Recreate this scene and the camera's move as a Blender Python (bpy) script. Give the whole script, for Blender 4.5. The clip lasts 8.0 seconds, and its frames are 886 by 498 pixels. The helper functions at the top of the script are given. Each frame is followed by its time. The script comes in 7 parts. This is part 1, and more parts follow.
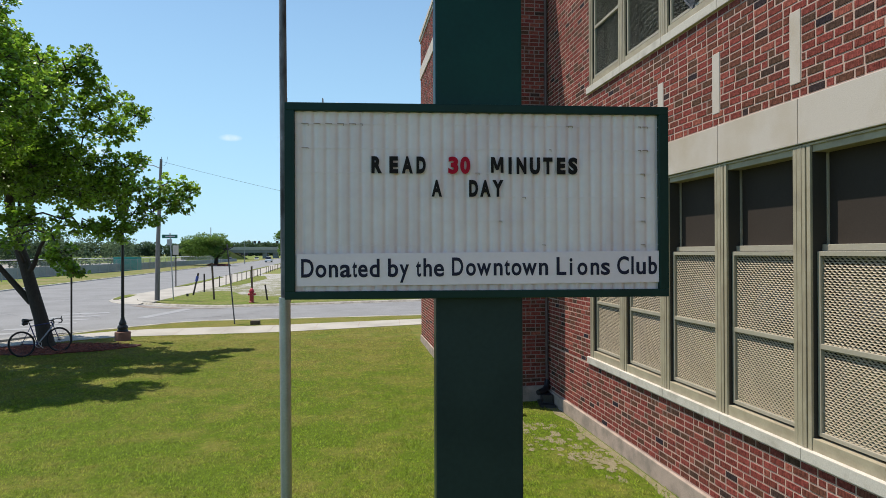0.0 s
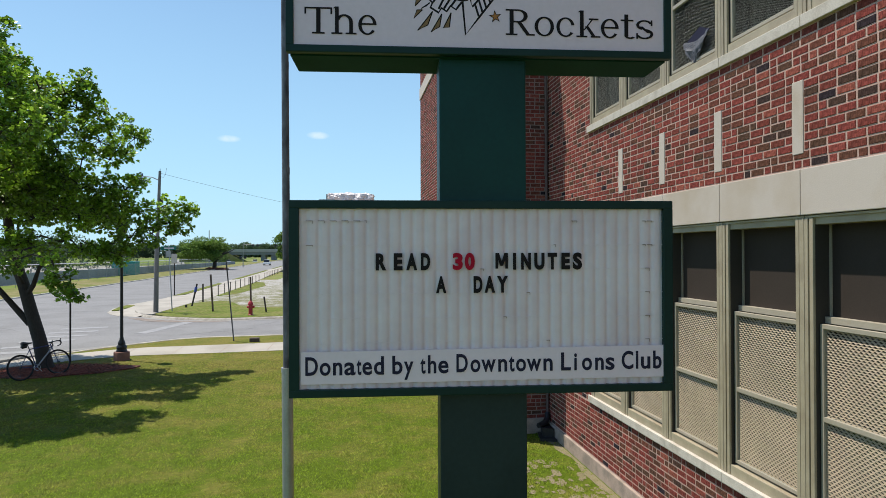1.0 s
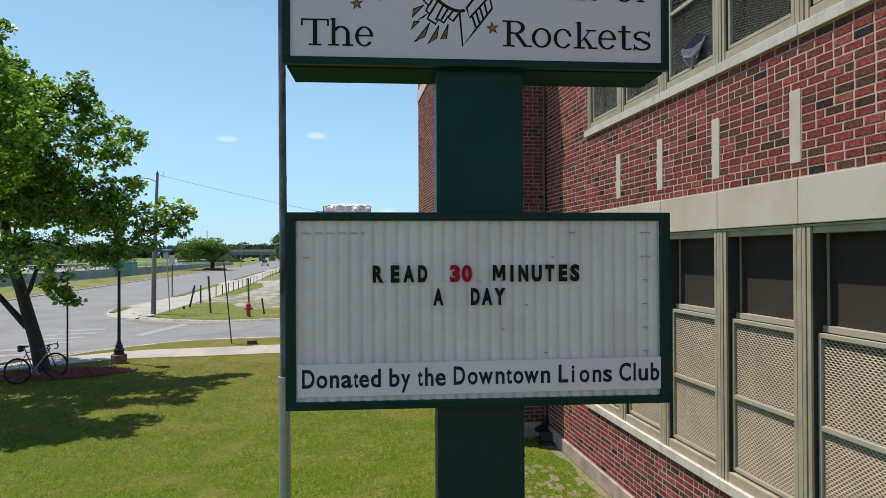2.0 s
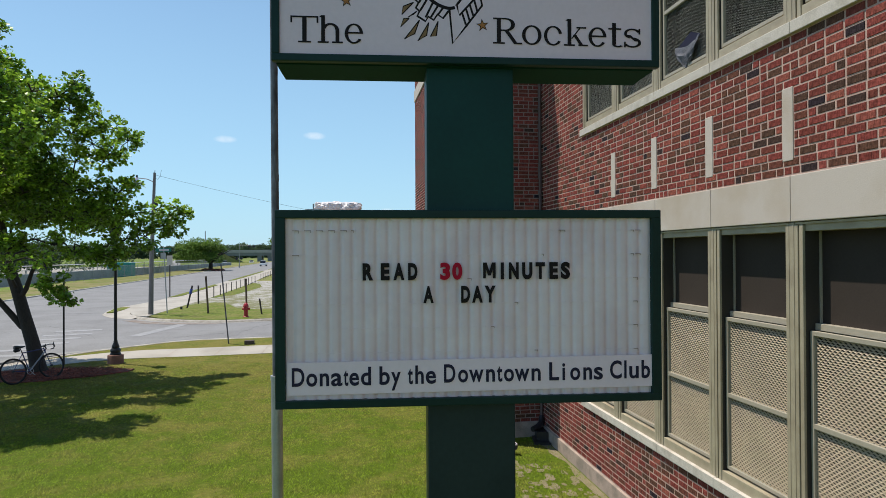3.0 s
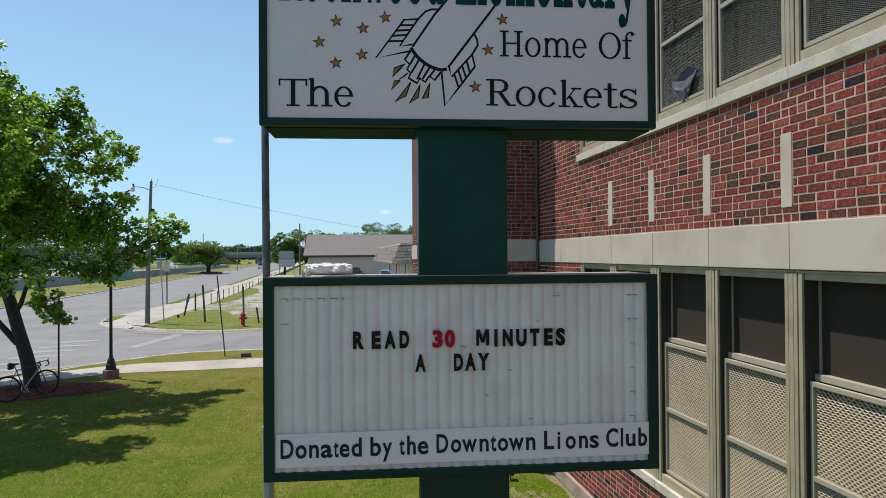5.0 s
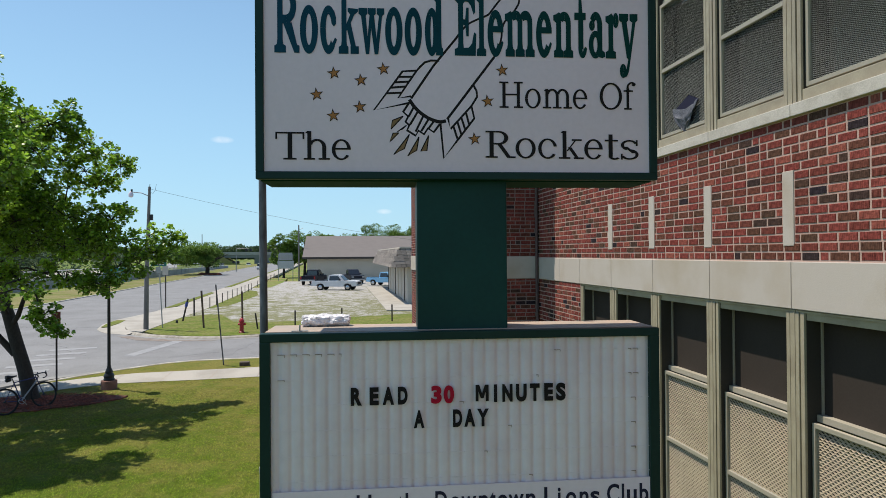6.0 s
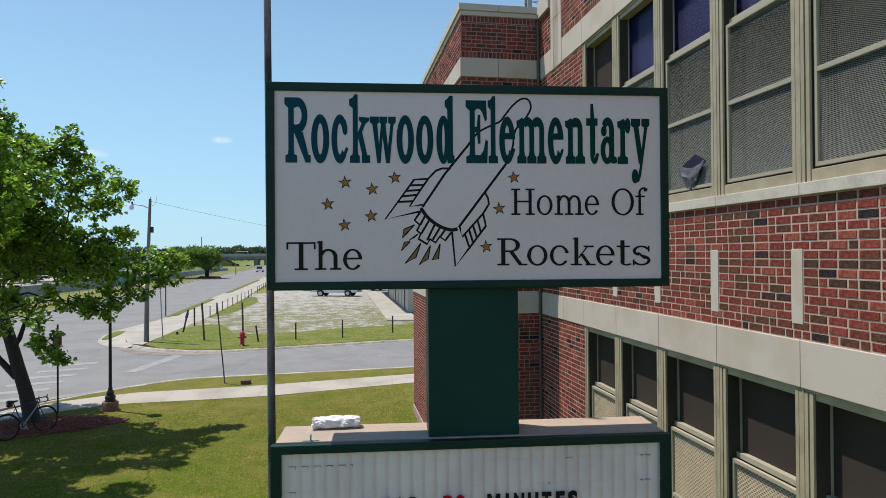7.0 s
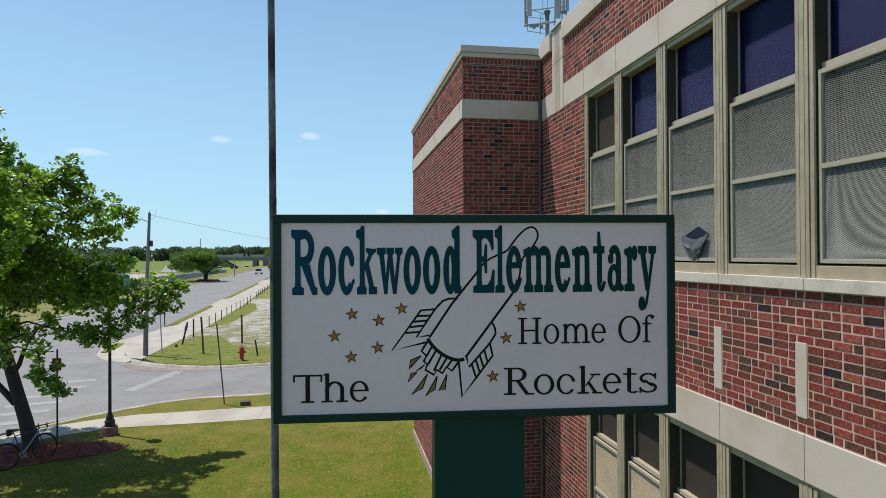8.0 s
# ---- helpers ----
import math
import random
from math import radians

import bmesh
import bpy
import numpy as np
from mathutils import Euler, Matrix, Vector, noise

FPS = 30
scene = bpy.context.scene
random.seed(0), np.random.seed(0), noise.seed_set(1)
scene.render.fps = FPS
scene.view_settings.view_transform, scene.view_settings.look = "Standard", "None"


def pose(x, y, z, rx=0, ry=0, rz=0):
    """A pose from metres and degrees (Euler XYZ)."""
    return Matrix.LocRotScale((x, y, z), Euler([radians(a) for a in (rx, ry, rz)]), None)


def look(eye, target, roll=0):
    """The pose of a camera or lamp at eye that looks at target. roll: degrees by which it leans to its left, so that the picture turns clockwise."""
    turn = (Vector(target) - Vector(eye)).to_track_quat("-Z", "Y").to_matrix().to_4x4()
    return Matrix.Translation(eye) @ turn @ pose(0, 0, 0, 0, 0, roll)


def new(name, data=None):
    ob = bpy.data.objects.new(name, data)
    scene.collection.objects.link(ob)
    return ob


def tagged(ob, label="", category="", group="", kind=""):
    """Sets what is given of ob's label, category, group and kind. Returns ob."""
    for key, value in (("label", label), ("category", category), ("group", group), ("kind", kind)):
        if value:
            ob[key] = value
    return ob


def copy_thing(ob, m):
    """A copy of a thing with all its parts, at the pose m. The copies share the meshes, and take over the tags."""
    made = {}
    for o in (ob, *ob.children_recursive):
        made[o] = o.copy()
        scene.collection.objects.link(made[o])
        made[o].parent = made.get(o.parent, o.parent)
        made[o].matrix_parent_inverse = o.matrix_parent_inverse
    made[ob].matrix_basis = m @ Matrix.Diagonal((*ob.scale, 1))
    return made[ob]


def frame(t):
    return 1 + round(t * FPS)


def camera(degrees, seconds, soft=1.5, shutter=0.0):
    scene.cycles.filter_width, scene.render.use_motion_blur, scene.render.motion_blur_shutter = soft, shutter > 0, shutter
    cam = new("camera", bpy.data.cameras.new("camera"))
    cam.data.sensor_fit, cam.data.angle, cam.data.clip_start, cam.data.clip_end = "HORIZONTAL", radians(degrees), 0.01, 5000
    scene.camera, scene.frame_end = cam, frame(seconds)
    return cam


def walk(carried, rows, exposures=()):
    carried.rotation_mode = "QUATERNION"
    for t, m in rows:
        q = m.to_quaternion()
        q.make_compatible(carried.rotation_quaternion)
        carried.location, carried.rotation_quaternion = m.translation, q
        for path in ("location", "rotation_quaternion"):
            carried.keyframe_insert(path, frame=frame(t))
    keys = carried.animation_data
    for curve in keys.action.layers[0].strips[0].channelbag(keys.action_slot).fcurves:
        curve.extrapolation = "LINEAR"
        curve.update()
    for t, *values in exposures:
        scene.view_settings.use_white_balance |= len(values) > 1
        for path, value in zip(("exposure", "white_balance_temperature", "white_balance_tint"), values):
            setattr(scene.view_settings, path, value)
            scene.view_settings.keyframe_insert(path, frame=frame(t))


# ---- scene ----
import functools

EXPOSURE = 0.09
cam = camera(70.5, 8.0, 0.45)
PATH = [
    (0, (0.057, 0.552, 2.82), (0.362, 2.529, 2.831), -0.2),
    (0.5, (0.023, 0.555, 3.095), (0.331, 2.531, 3.108), -0.3),
    (1, (0.022, 0.561, 3.423), (0.332, 2.537, 3.437), -0.2),
    (1.5, (0.017, 0.57, 3.504), (0.33, 2.545, 3.518), -0.2),
    (3, (0.084, 0.57, 3.482), (0.404, 2.544, 3.497), -0.3),
    (3.5, (0.101, 0.585, 3.515), (0.422, 2.559, 3.53), -0.4),
    (4, (0.127, 0.603, 3.658), (0.451, 2.577, 3.675), -0.4),
    (4.5, (0.132, 0.62, 3.77), (0.457, 2.594, 3.788), -0.4),
    (6, (0.148, 0.69, 4.225), (0.476, 2.663, 4.241), -0.4),
    (6.5, (0.11, 0.697, 4.476), (0.44, 2.67, 4.493), -0.4),
    (7, (0.081, 0.711, 4.884), (0.411, 2.684, 4.901), -0.4),
    (7.5, (0.047, 0.719, 5.298), (0.38, 2.691, 5.314), -0.3),
    (8, (0.037, 0.717, 5.677), (0.371, 2.689, 5.693), -0.3),
]
walk(cam, [(t, look(eye, target, roll)) for t, eye, target, roll in PATH], [(0, EXPOSURE + 0.10), (1.2, EXPOSURE + 0.09), (3, EXPOSURE - 0.02), (8, EXPOSURE - 0.02)])

# ---- world and sun ----
TO_SUN = Vector((-0.34, 0.21, 0.93)).normalized()
sun = new("sun", bpy.data.lights.new("sun", "SUN"))
sun.data.energy, sun.data.angle, sun.data.color = 5.0, radians(0.53), (1.0, 0.925, 0.81)
sun.matrix_world = look(TO_SUN * 60, (0, 0, 0))
tagged(sun, "high midday sun", "sun")

world = bpy.data.worlds.new("daylight_sky")
scene.world = world
world.use_nodes = True
wn, wl = world.node_tree.nodes, world.node_tree.links
background = wn["Background"]
sky = wn.new("ShaderNodeTexSky")
sky.sky_type, sky.sun_disc = "NISHITA", False
sky.sun_elevation = math.asin(TO_SUN.z)
sky.sun_rotation = math.atan2(TO_SUN.x, TO_SUN.y) % (2 * math.pi)
sky.altitude, sky.air_density, sky.dust_density, sky.ozone_density = 300, 1.0, 0.25, 2.0
background.inputs["Strength"].default_value = 0.127


def cloud_layer(colour_in):
    """A few tiny fair-weather clouds mixed into the sky: each a soft ellipse broken up by noise."""
    coord = wn.new("ShaderNodeTexCoord")
    rough = wn.new("ShaderNodeTexNoise")
    rough.inputs["Scale"].default_value, rough.inputs["Detail"].default_value = 70, 6
    wl.new(coord.outputs["Generated"], rough.inputs["Vector"])
    total = None
    for az, el, wide, tall in ((-20.0, 8.2, 0.024, 0.006), (-9.95, 9.9, 0.016, 0.005), (-2.35, 10.5, 0.016, 0.0055), (4.1, 3.9, 0.012, 0.004)):
        a, e = radians(az), radians(el)
        centre = Vector((math.sin(a) * math.cos(e), math.cos(a) * math.cos(e), math.sin(e)))
        side = Vector((math.cos(a), -math.sin(a), 0))
        upward = side.cross(centre)
        shift = wn.new("ShaderNodeVectorMath")
        shift.operation, shift.inputs[1].default_value = "SUBTRACT", centre
        wl.new(coord.outputs["Generated"], shift.inputs[0])
        squares = []
        for axis, size in ((side, wide), (upward, tall), (centre, 0.2)):
            dot = wn.new("ShaderNodeVectorMath")
            dot.operation, dot.inputs[1].default_value = "DOT_PRODUCT", axis / size
            wl.new(shift.outputs[0], dot.inputs[0])
            sq = wn.new("ShaderNodeMath")
            sq.operation, sq.inputs[1].default_value = "POWER", 2
            wl.new(dot.outputs["Value"], sq.inputs[0])
            squares.append(sq)
        add = wn.new("ShaderNodeMath")
        wl.new(squares[0].outputs[0], add.inputs[0]), wl.new(squares[1].outputs[0], add.inputs[1])
        add2 = wn.new("ShaderNodeMath")
        wl.new(add.outputs[0], add2.inputs[0]), wl.new(squares[2].outputs[0], add2.inputs[1])
        bell = wn.new("ShaderNodeMapRange")
        bell.inputs["From Min"].default_value, bell.inputs["From Max"].default_value = 1.6, 0.0
        wl.new(add2.outputs[0], bell.inputs["Value"])
        if total is None:
            total = bell.outputs[0]
        else:
            most = wn.new("ShaderNodeMath")
            most.operation = "MAXIMUM"
            wl.new(total, most.inputs[0]), wl.new(bell.outputs[0], most.inputs[1])
            total = most.outputs[0]
    mask = wn.new("ShaderNodeMath")
    mask.operation = "MULTIPLY"
    wl.new(total, mask.inputs[0]), wl.new(rough.outputs["Fac"], mask.inputs[1])
    soft = wn.new("ShaderNodeMapRange")
    soft.inputs["From Min"].default_value, soft.inputs["From Max"].default_value, soft.inputs["To Max"].default_value = 0.10, 0.6, 0.42
    wl.new(mask.outputs[0], soft.inputs["Value"])
    mix = wn.new("ShaderNodeMix")
    mix.data_type = "RGBA"
    mix.inputs["B"].default_value = (7.5, 7.8, 8.2, 1)
    wl.new(soft.outputs[0], mix.inputs["Factor"]), wl.new(colour_in, mix.inputs["A"])
    return mix.outputs["Result"]


def cool(colour_in):
    """The clear, cool blue of a dry midday sky."""
    tint = wn.new("ShaderNodeMix")
    tint.data_type, tint.blend_type = "RGBA", "MULTIPLY"
    tint.inputs["Factor"].default_value, tint.inputs["B"].default_value = 1, (0.92, 1.02, 1.075, 1)
    wl.new(colour_in, tint.inputs["A"])
    # pale, even blue haze, thickest low in the sky
    coord, split, low = wn.new("ShaderNodeTexCoord"), wn.new("ShaderNodeSeparateXYZ"), wn.new("ShaderNodeMapRange")
    low.inputs["From Min"].default_value, low.inputs["From Max"].default_value = 0.03, 0.60
    low.inputs["To Min"].default_value, low.inputs["To Max"].default_value = 0.78, 0.0
    wl.new(coord.outputs["Generated"], split.inputs[0]), wl.new(split.outputs["Z"], low.inputs["Value"])
    haze = wn.new("ShaderNodeMix")
    haze.data_type = "RGBA"
    haze.inputs["B"].default_value = (3.2, 5.45, 7.0, 1)
    wl.new(low.outputs[0], haze.inputs["Factor"]), wl.new(tint.outputs["Result"], haze.inputs["A"])
    return haze.outputs["Result"]


wl.new(cloud_layer(cool(sky.outputs[0])), background.inputs["Color"])

# ---- materials ----
def material(name, colour, rough=0.6, metal=0.0, vary=0.15, scale=6.0, grain=60.0, bump=0.2, depth=0.004, second=None, split=(0.42, 0.62),
             seed=None, seed_amount=0.0, stretch=(1, 1, 1), translucent=0.0, specular=0.5, drift=None, mottle=0.5):
    """A procedural surface: two scales of noise on the colour, fine relief, and, if asked, a tone of its own for each piece.
    second: a second colour, mixed in by large noise. seed: "object" or "island", the source of each piece's own tone.
    drift: (from, to, amount), more of the second colour towards the north, as where the soil dries out."""
    m = bpy.data.materials.new(name)
    m.use_nodes = True
    n, l = m.node_tree.nodes, m.node_tree.links
    p = n["Principled BSDF"]
    p.inputs["Roughness"].default_value, p.inputs["Metallic"].default_value = rough, metal
    p.inputs["Specular IOR Level"].default_value = specular
    coord = n.new("ShaderNodeTexCoord")
    mapping = n.new("ShaderNodeMapping")
    mapping.inputs["Scale"].default_value = stretch
    l.new(coord.outputs["Object"], mapping.inputs["Vector"])
    big, fine = n.new("ShaderNodeTexNoise"), n.new("ShaderNodeTexNoise")
    big.inputs["Scale"].default_value, big.inputs["Detail"].default_value = scale, 5
    fine.inputs["Scale"].default_value, fine.inputs["Detail"].default_value = grain, 4
    l.new(mapping.outputs[0], big.inputs["Vector"]), l.new(mapping.outputs[0], fine.inputs["Vector"])
    big.inputs["Roughness"].default_value = mottle
    base = n.new("ShaderNodeMix")
    base.data_type = "RGBA"
    base.inputs["A"].default_value = (*colour, 1)
    base.inputs["B"].default_value = (*(second or [c * (1 - vary) for c in colour]), 1)
    ramp = n.new("ShaderNodeMapRange")
    ramp.inputs["From Min"].default_value, ramp.inputs["From Max"].default_value = split
    patch = big.outputs["Fac"]
    if drift:
        apart, more, plus = n.new("ShaderNodeSeparateXYZ"), n.new("ShaderNodeMapRange"), n.new("ShaderNodeMath")
        more.inputs["From Min"].default_value, more.inputs["From Max"].default_value, more.inputs["To Max"].default_value = drift
        l.new(coord.outputs["Object"], apart.inputs[0]), l.new(apart.outputs["Y"], more.inputs["Value"])
        l.new(patch, plus.inputs[0]), l.new(more.outputs[0], plus.inputs[1])
        patch = plus.outputs[0]
    l.new(patch, ramp.inputs["Value"]), l.new(ramp.outputs[0], base.inputs["Factor"])
    tone = n.new("ShaderNodeMapRange")
    tone.inputs["From Min"].default_value, tone.inputs["From Max"].default_value = 0.25, 0.75
    tone.inputs["To Min"].default_value, tone.inputs["To Max"].default_value = 1 - vary, 1 + vary
    l.new(fine.outputs["Fac"], tone.inputs["Value"])
    value = tone.outputs[0]
    if seed:
        own = n.new("ShaderNodeObjectInfo") if seed == "object" else n.new("ShaderNodeNewGeometry")
        out = own.outputs["Random"] if seed == "object" else own.outputs["Random Per Island"]
        spread = n.new("ShaderNodeMapRange")
        spread.inputs["To Min"].default_value, spread.inputs["To Max"].default_value = 1 - seed_amount, 1 + seed_amount
        l.new(out, spread.inputs["Value"])
        times = n.new("ShaderNodeMath")
        times.operation = "MULTIPLY"
        l.new(value, times.inputs[0]), l.new(spread.outputs[0], times.inputs[1])
        value = times.outputs[0]
    shade = n.new("ShaderNodeVectorMath")
    shade.operation = "SCALE"
    l.new(base.outputs["Result"], shade.inputs[0]), l.new(value, shade.inputs["Scale"])
    l.new(shade.outputs[0], p.inputs["Base Color"])
    if bump:
        relief = n.new("ShaderNodeBump")
        relief.inputs["Strength"].default_value, relief.inputs["Distance"].default_value = bump, depth
        l.new(fine.outputs["Fac"], relief.inputs["Height"]), l.new(relief.outputs[0], p.inputs["Normal"])
    if translucent:
        glow = n.new("ShaderNodeBsdfTranslucent")
        l.new(shade.outputs[0], glow.inputs["Color"])
        both = n.new("ShaderNodeMixShader")
        both.inputs["Fac"].default_value = translucent
        l.new(p.outputs[0], both.inputs[1]), l.new(glow.outputs[0], both.inputs[2])
        l.new(both.outputs[0], n["Material Output"].inputs["Surface"])
    return m


def brick_material(name, seed):
    """Wire-cut brick: each piece takes its own tone, from orange red through plum to nearly black, with vertical scoring."""
    m = bpy.data.materials.new(name)
    m.use_nodes = True
    n, l = m.node_tree.nodes, m.node_tree.links
    p = n["Principled BSDF"]
    p.inputs["Roughness"].default_value, p.inputs["Specular IOR Level"].default_value = 0.9, 0.1
    own = n.new("ShaderNodeObjectInfo") if seed == "object" else n.new("ShaderNodeNewGeometry")
    out = own.outputs["Random"] if seed == "object" else own.outputs["Random Per Island"]
    ramp = n.new("ShaderNodeValToRGB")
    ramp.color_ramp.interpolation = "LINEAR"
    stops = ((0.0, (0.024, 0.019, 0.028)), (0.025, (0.042, 0.028, 0.028)), (0.075, (0.090, 0.048, 0.032)), (0.21, (0.130, 0.052, 0.035)),
             (0.40, (0.168, 0.044, 0.034)), (0.70, (0.208, 0.047, 0.039)), (0.88, (0.242, 0.060, 0.048)), (1.0, (0.27, 0.085, 0.060)))
    for i, (at, c) in enumerate(stops):
        e = ramp.color_ramp.elements[i] if i < 2 else ramp.color_ramp.elements.new(at)
        e.position, e.color = at, (*c, 1)
    l.new(out, ramp.inputs["Fac"])
    coord = n.new("ShaderNodeTexCoord")
    mapping = n.new("ShaderNodeMapping")
    mapping.inputs["Scale"].default_value = (1, 1, 0.12)
    l.new(coord.outputs["Object"], mapping.inputs["Vector"])
    score, stain = n.new("ShaderNodeTexNoise"), n.new("ShaderNodeTexNoise")
    score.inputs["Scale"].default_value, score.inputs["Detail"].default_value = 120, 4
    stain.inputs["Scale"].default_value, stain.inputs["Detail"].default_value = 34, 6
    l.new(mapping.outputs[0], score.inputs["Vector"]), l.new(coord.outputs["Object"], stain.inputs["Vector"])
    tone = n.new("ShaderNodeMath")
    tone.operation = "ADD"
    l.new(score.outputs["Fac"], tone.inputs[0]), l.new(stain.outputs["Fac"], tone.inputs[1])
    spread = n.new("ShaderNodeMapRange")
    spread.inputs["From Min"].default_value, spread.inputs["From Max"].default_value = 0.65, 1.35
    spread.inputs["To Min"].default_value, spread.inputs["To Max"].default_value = 0.35, 1.65
    l.new(tone.outputs[0], spread.inputs["Value"])
    shade = n.new("ShaderNodeVectorMath")
    shade.operation = "SCALE"
    l.new(ramp.outputs["Color"], shade.inputs[0]), l.new(spread.outputs[0], shade.inputs["Scale"])
    l.new(shade.outputs[0], p.inputs["Base Color"])
    relief = n.new("ShaderNodeBump")
    relief.inputs["Strength"].default_value, relief.inputs["Distance"].default_value = 0.9, 0.006
    l.new(tone.outputs[0], relief.inputs["Height"]), l.new(relief.outputs[0], p.inputs["Normal"])
    return m


def glass_material(name, tint=(0.9, 0.95, 0.95)):
    m = bpy.data.materials.new(name)
    m.use_nodes = True
    p = m.node_tree.nodes["Principled BSDF"]
    p.inputs["Base Color"].default_value = (*tint, 1)
    p.inputs["Roughness"].default_value, p.inputs["IOR"].default_value, p.inputs["Transmission Weight"].default_value = 0.02, 1.5, 1.0
    return m


BRICK_PIECE, BRICK_MASS = brick_material("brick_face", "object"), brick_material("brick_face_mass", "island")
MORTAR = material("mortar", (0.52, 0.355, 0.295), 0.95, vary=0.12, scale=3, grain=120, bump=0.5)
# Darker copy of MORTAR: the wing front's shade is put into the colour.
SHADED_MORTAR = material("shaded_mortar", (0.29, 0.215, 0.195), 0.95, vary=0.12, scale=3, grain=120, bump=0.5)
STONE = material("cast_stone", (0.53, 0.468, 0.412), 0.85, vary=0.06, scale=1.6, grain=150, bump=0.25, second=(0.46, 0.385, 0.305), split=(0.5, 0.72))
SILL_STONE = material("weathered_sill_stone", (0.55, 0.505, 0.44), 0.85, vary=0.12, scale=4, grain=90, bump=0.3, second=(0.40, 0.36, 0.30), split=(0.48, 0.72), mottle=0.65)
PLINTH = material("foundation_concrete", (0.39, 0.30, 0.245), 0.9, vary=0.16, scale=4, grain=80, bump=0.5, second=(0.26, 0.21, 0.17))
FRAME_PAINT = material("beige_window_paint", (0.380, 0.328, 0.230), 0.5, vary=0.06, scale=4, grain=60, bump=0.1, second=(0.315, 0.265, 0.185))
# Dark brown with the shade of the window recess mixed into it.
FRAME_DARK = material("shaded_frame_brown", (0.042, 0.034, 0.027), 0.7, vary=0.1, scale=4, grain=50, bump=0.1)
MESH_GREY = material("grey_screen_metal", (0.43, 0.435, 0.385), 0.6, vary=0.10, scale=3, grain=50, bump=0.0)
SASH_PAINT = material("pale_sash_paint", (0.38, 0.34, 0.265), 0.45, vary=0.05, scale=5, grain=60, bump=0.1)
MESH_PAINT = material("beige_screen_metal", (0.430, 0.342, 0.225), 0.5, vary=0.10, scale=3, grain=50, bump=0.0)
BLIND = material("brown_blind", (0.047, 0.037, 0.031), 0.8, vary=0.08, scale=3, grain=70, bump=0.1, specular=0.15)
# Near-black: the darkness of the unlit rooms is put into this colour.
DARK_VOID = material("unlit_interior_black", (0.022, 0.020, 0.015), 0.9, vary=0.1, bump=0.0)
WINDOW_GLASS = glass_material("window_glass")
SKY_GLASS = glass_material("bluish_glass", (0.65, 0.67, 0.93))
SKY_GLASS.node_tree.nodes["Principled BSDF"].inputs["IOR"].default_value = 1.08
BLUE_BLIND = material("indigo_blind", (0.018, 0.0180, 0.042), 0.7, vary=0.1, scale=3, grain=60, bump=0.05, specular=0.2)
SIGN_GREEN = material("sign_green_paint", (0.007, 0.034, 0.028), 0.42, vary=0.10, scale=2.5, grain=40, bump=0.06, second=(0.005, 0.029, 0.024), specular=0.2)
PILLAR_GREEN = material("pillar_green_paint", (0.004, 0.049, 0.043), 0.45, vary=0.08, scale=1.5, grain=30, bump=0.05, second=(0.003, 0.041, 0.036), specular=0.2)
SIGN_UNDER = material("green_underside_paint", (0.006, 0.045, 0.032), 0.7, vary=0.1, scale=3, grain=40, bump=0.05, specular=0.08)
SIGN_WHITE = material("sign_face_white", (0.755, 0.655, 0.705), 0.4, vary=0.03, scale=1.8, grain=30, bump=0.02)
BOARD_WHITE = material("reader_board_plastic", (0.80, 0.725, 0.735), 0.6, vary=0.03, scale=2, grain=20, bump=0.02, second=(0.73, 0.64, 0.66))
STRIP_WHITE = material("name_strip_white", (0.84, 0.74, 0.80), 0.35, vary=0.02, scale=3, grain=30, bump=0.0)
TIN = material("weathered_tin_top", (0.42, 0.315, 0.24), 0.6, metal=0.0, vary=0.08, scale=3, grain=25, bump=0.1, second=(0.35, 0.29, 0.235))
LETTER_BLACK = material("letter_black", (0.02, 0.018, 0.018), 0.4, vary=0.1, bump=0, specular=0.05)
LETTER_RED = material("letter_red", (0.42, 0.012, 0.035), 0.4, vary=0.05, bump=0, specular=0.05)
LETTER_NAVY = material("letter_navy", (0.03, 0.03, 0.055), 0.5, vary=0.08, bump=0, specular=0.05)
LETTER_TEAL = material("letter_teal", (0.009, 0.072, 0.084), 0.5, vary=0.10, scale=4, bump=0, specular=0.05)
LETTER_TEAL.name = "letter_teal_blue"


def graded_teal():
    """Teal that runs from blue over the sign's first letters to darker green over the last."""
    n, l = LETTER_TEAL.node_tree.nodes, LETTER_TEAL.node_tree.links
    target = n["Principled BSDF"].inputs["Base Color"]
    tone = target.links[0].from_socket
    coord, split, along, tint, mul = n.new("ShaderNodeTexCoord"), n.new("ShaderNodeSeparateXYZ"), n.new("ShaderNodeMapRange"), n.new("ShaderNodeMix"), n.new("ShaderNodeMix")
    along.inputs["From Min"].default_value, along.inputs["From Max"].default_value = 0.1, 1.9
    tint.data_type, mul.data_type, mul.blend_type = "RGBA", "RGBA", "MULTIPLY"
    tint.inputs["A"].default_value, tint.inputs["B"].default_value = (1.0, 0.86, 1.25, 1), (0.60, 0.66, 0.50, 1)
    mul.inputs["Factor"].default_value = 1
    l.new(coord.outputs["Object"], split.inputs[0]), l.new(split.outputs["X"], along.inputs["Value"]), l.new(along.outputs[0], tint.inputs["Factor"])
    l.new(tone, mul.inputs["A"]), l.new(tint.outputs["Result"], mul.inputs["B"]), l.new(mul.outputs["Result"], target)


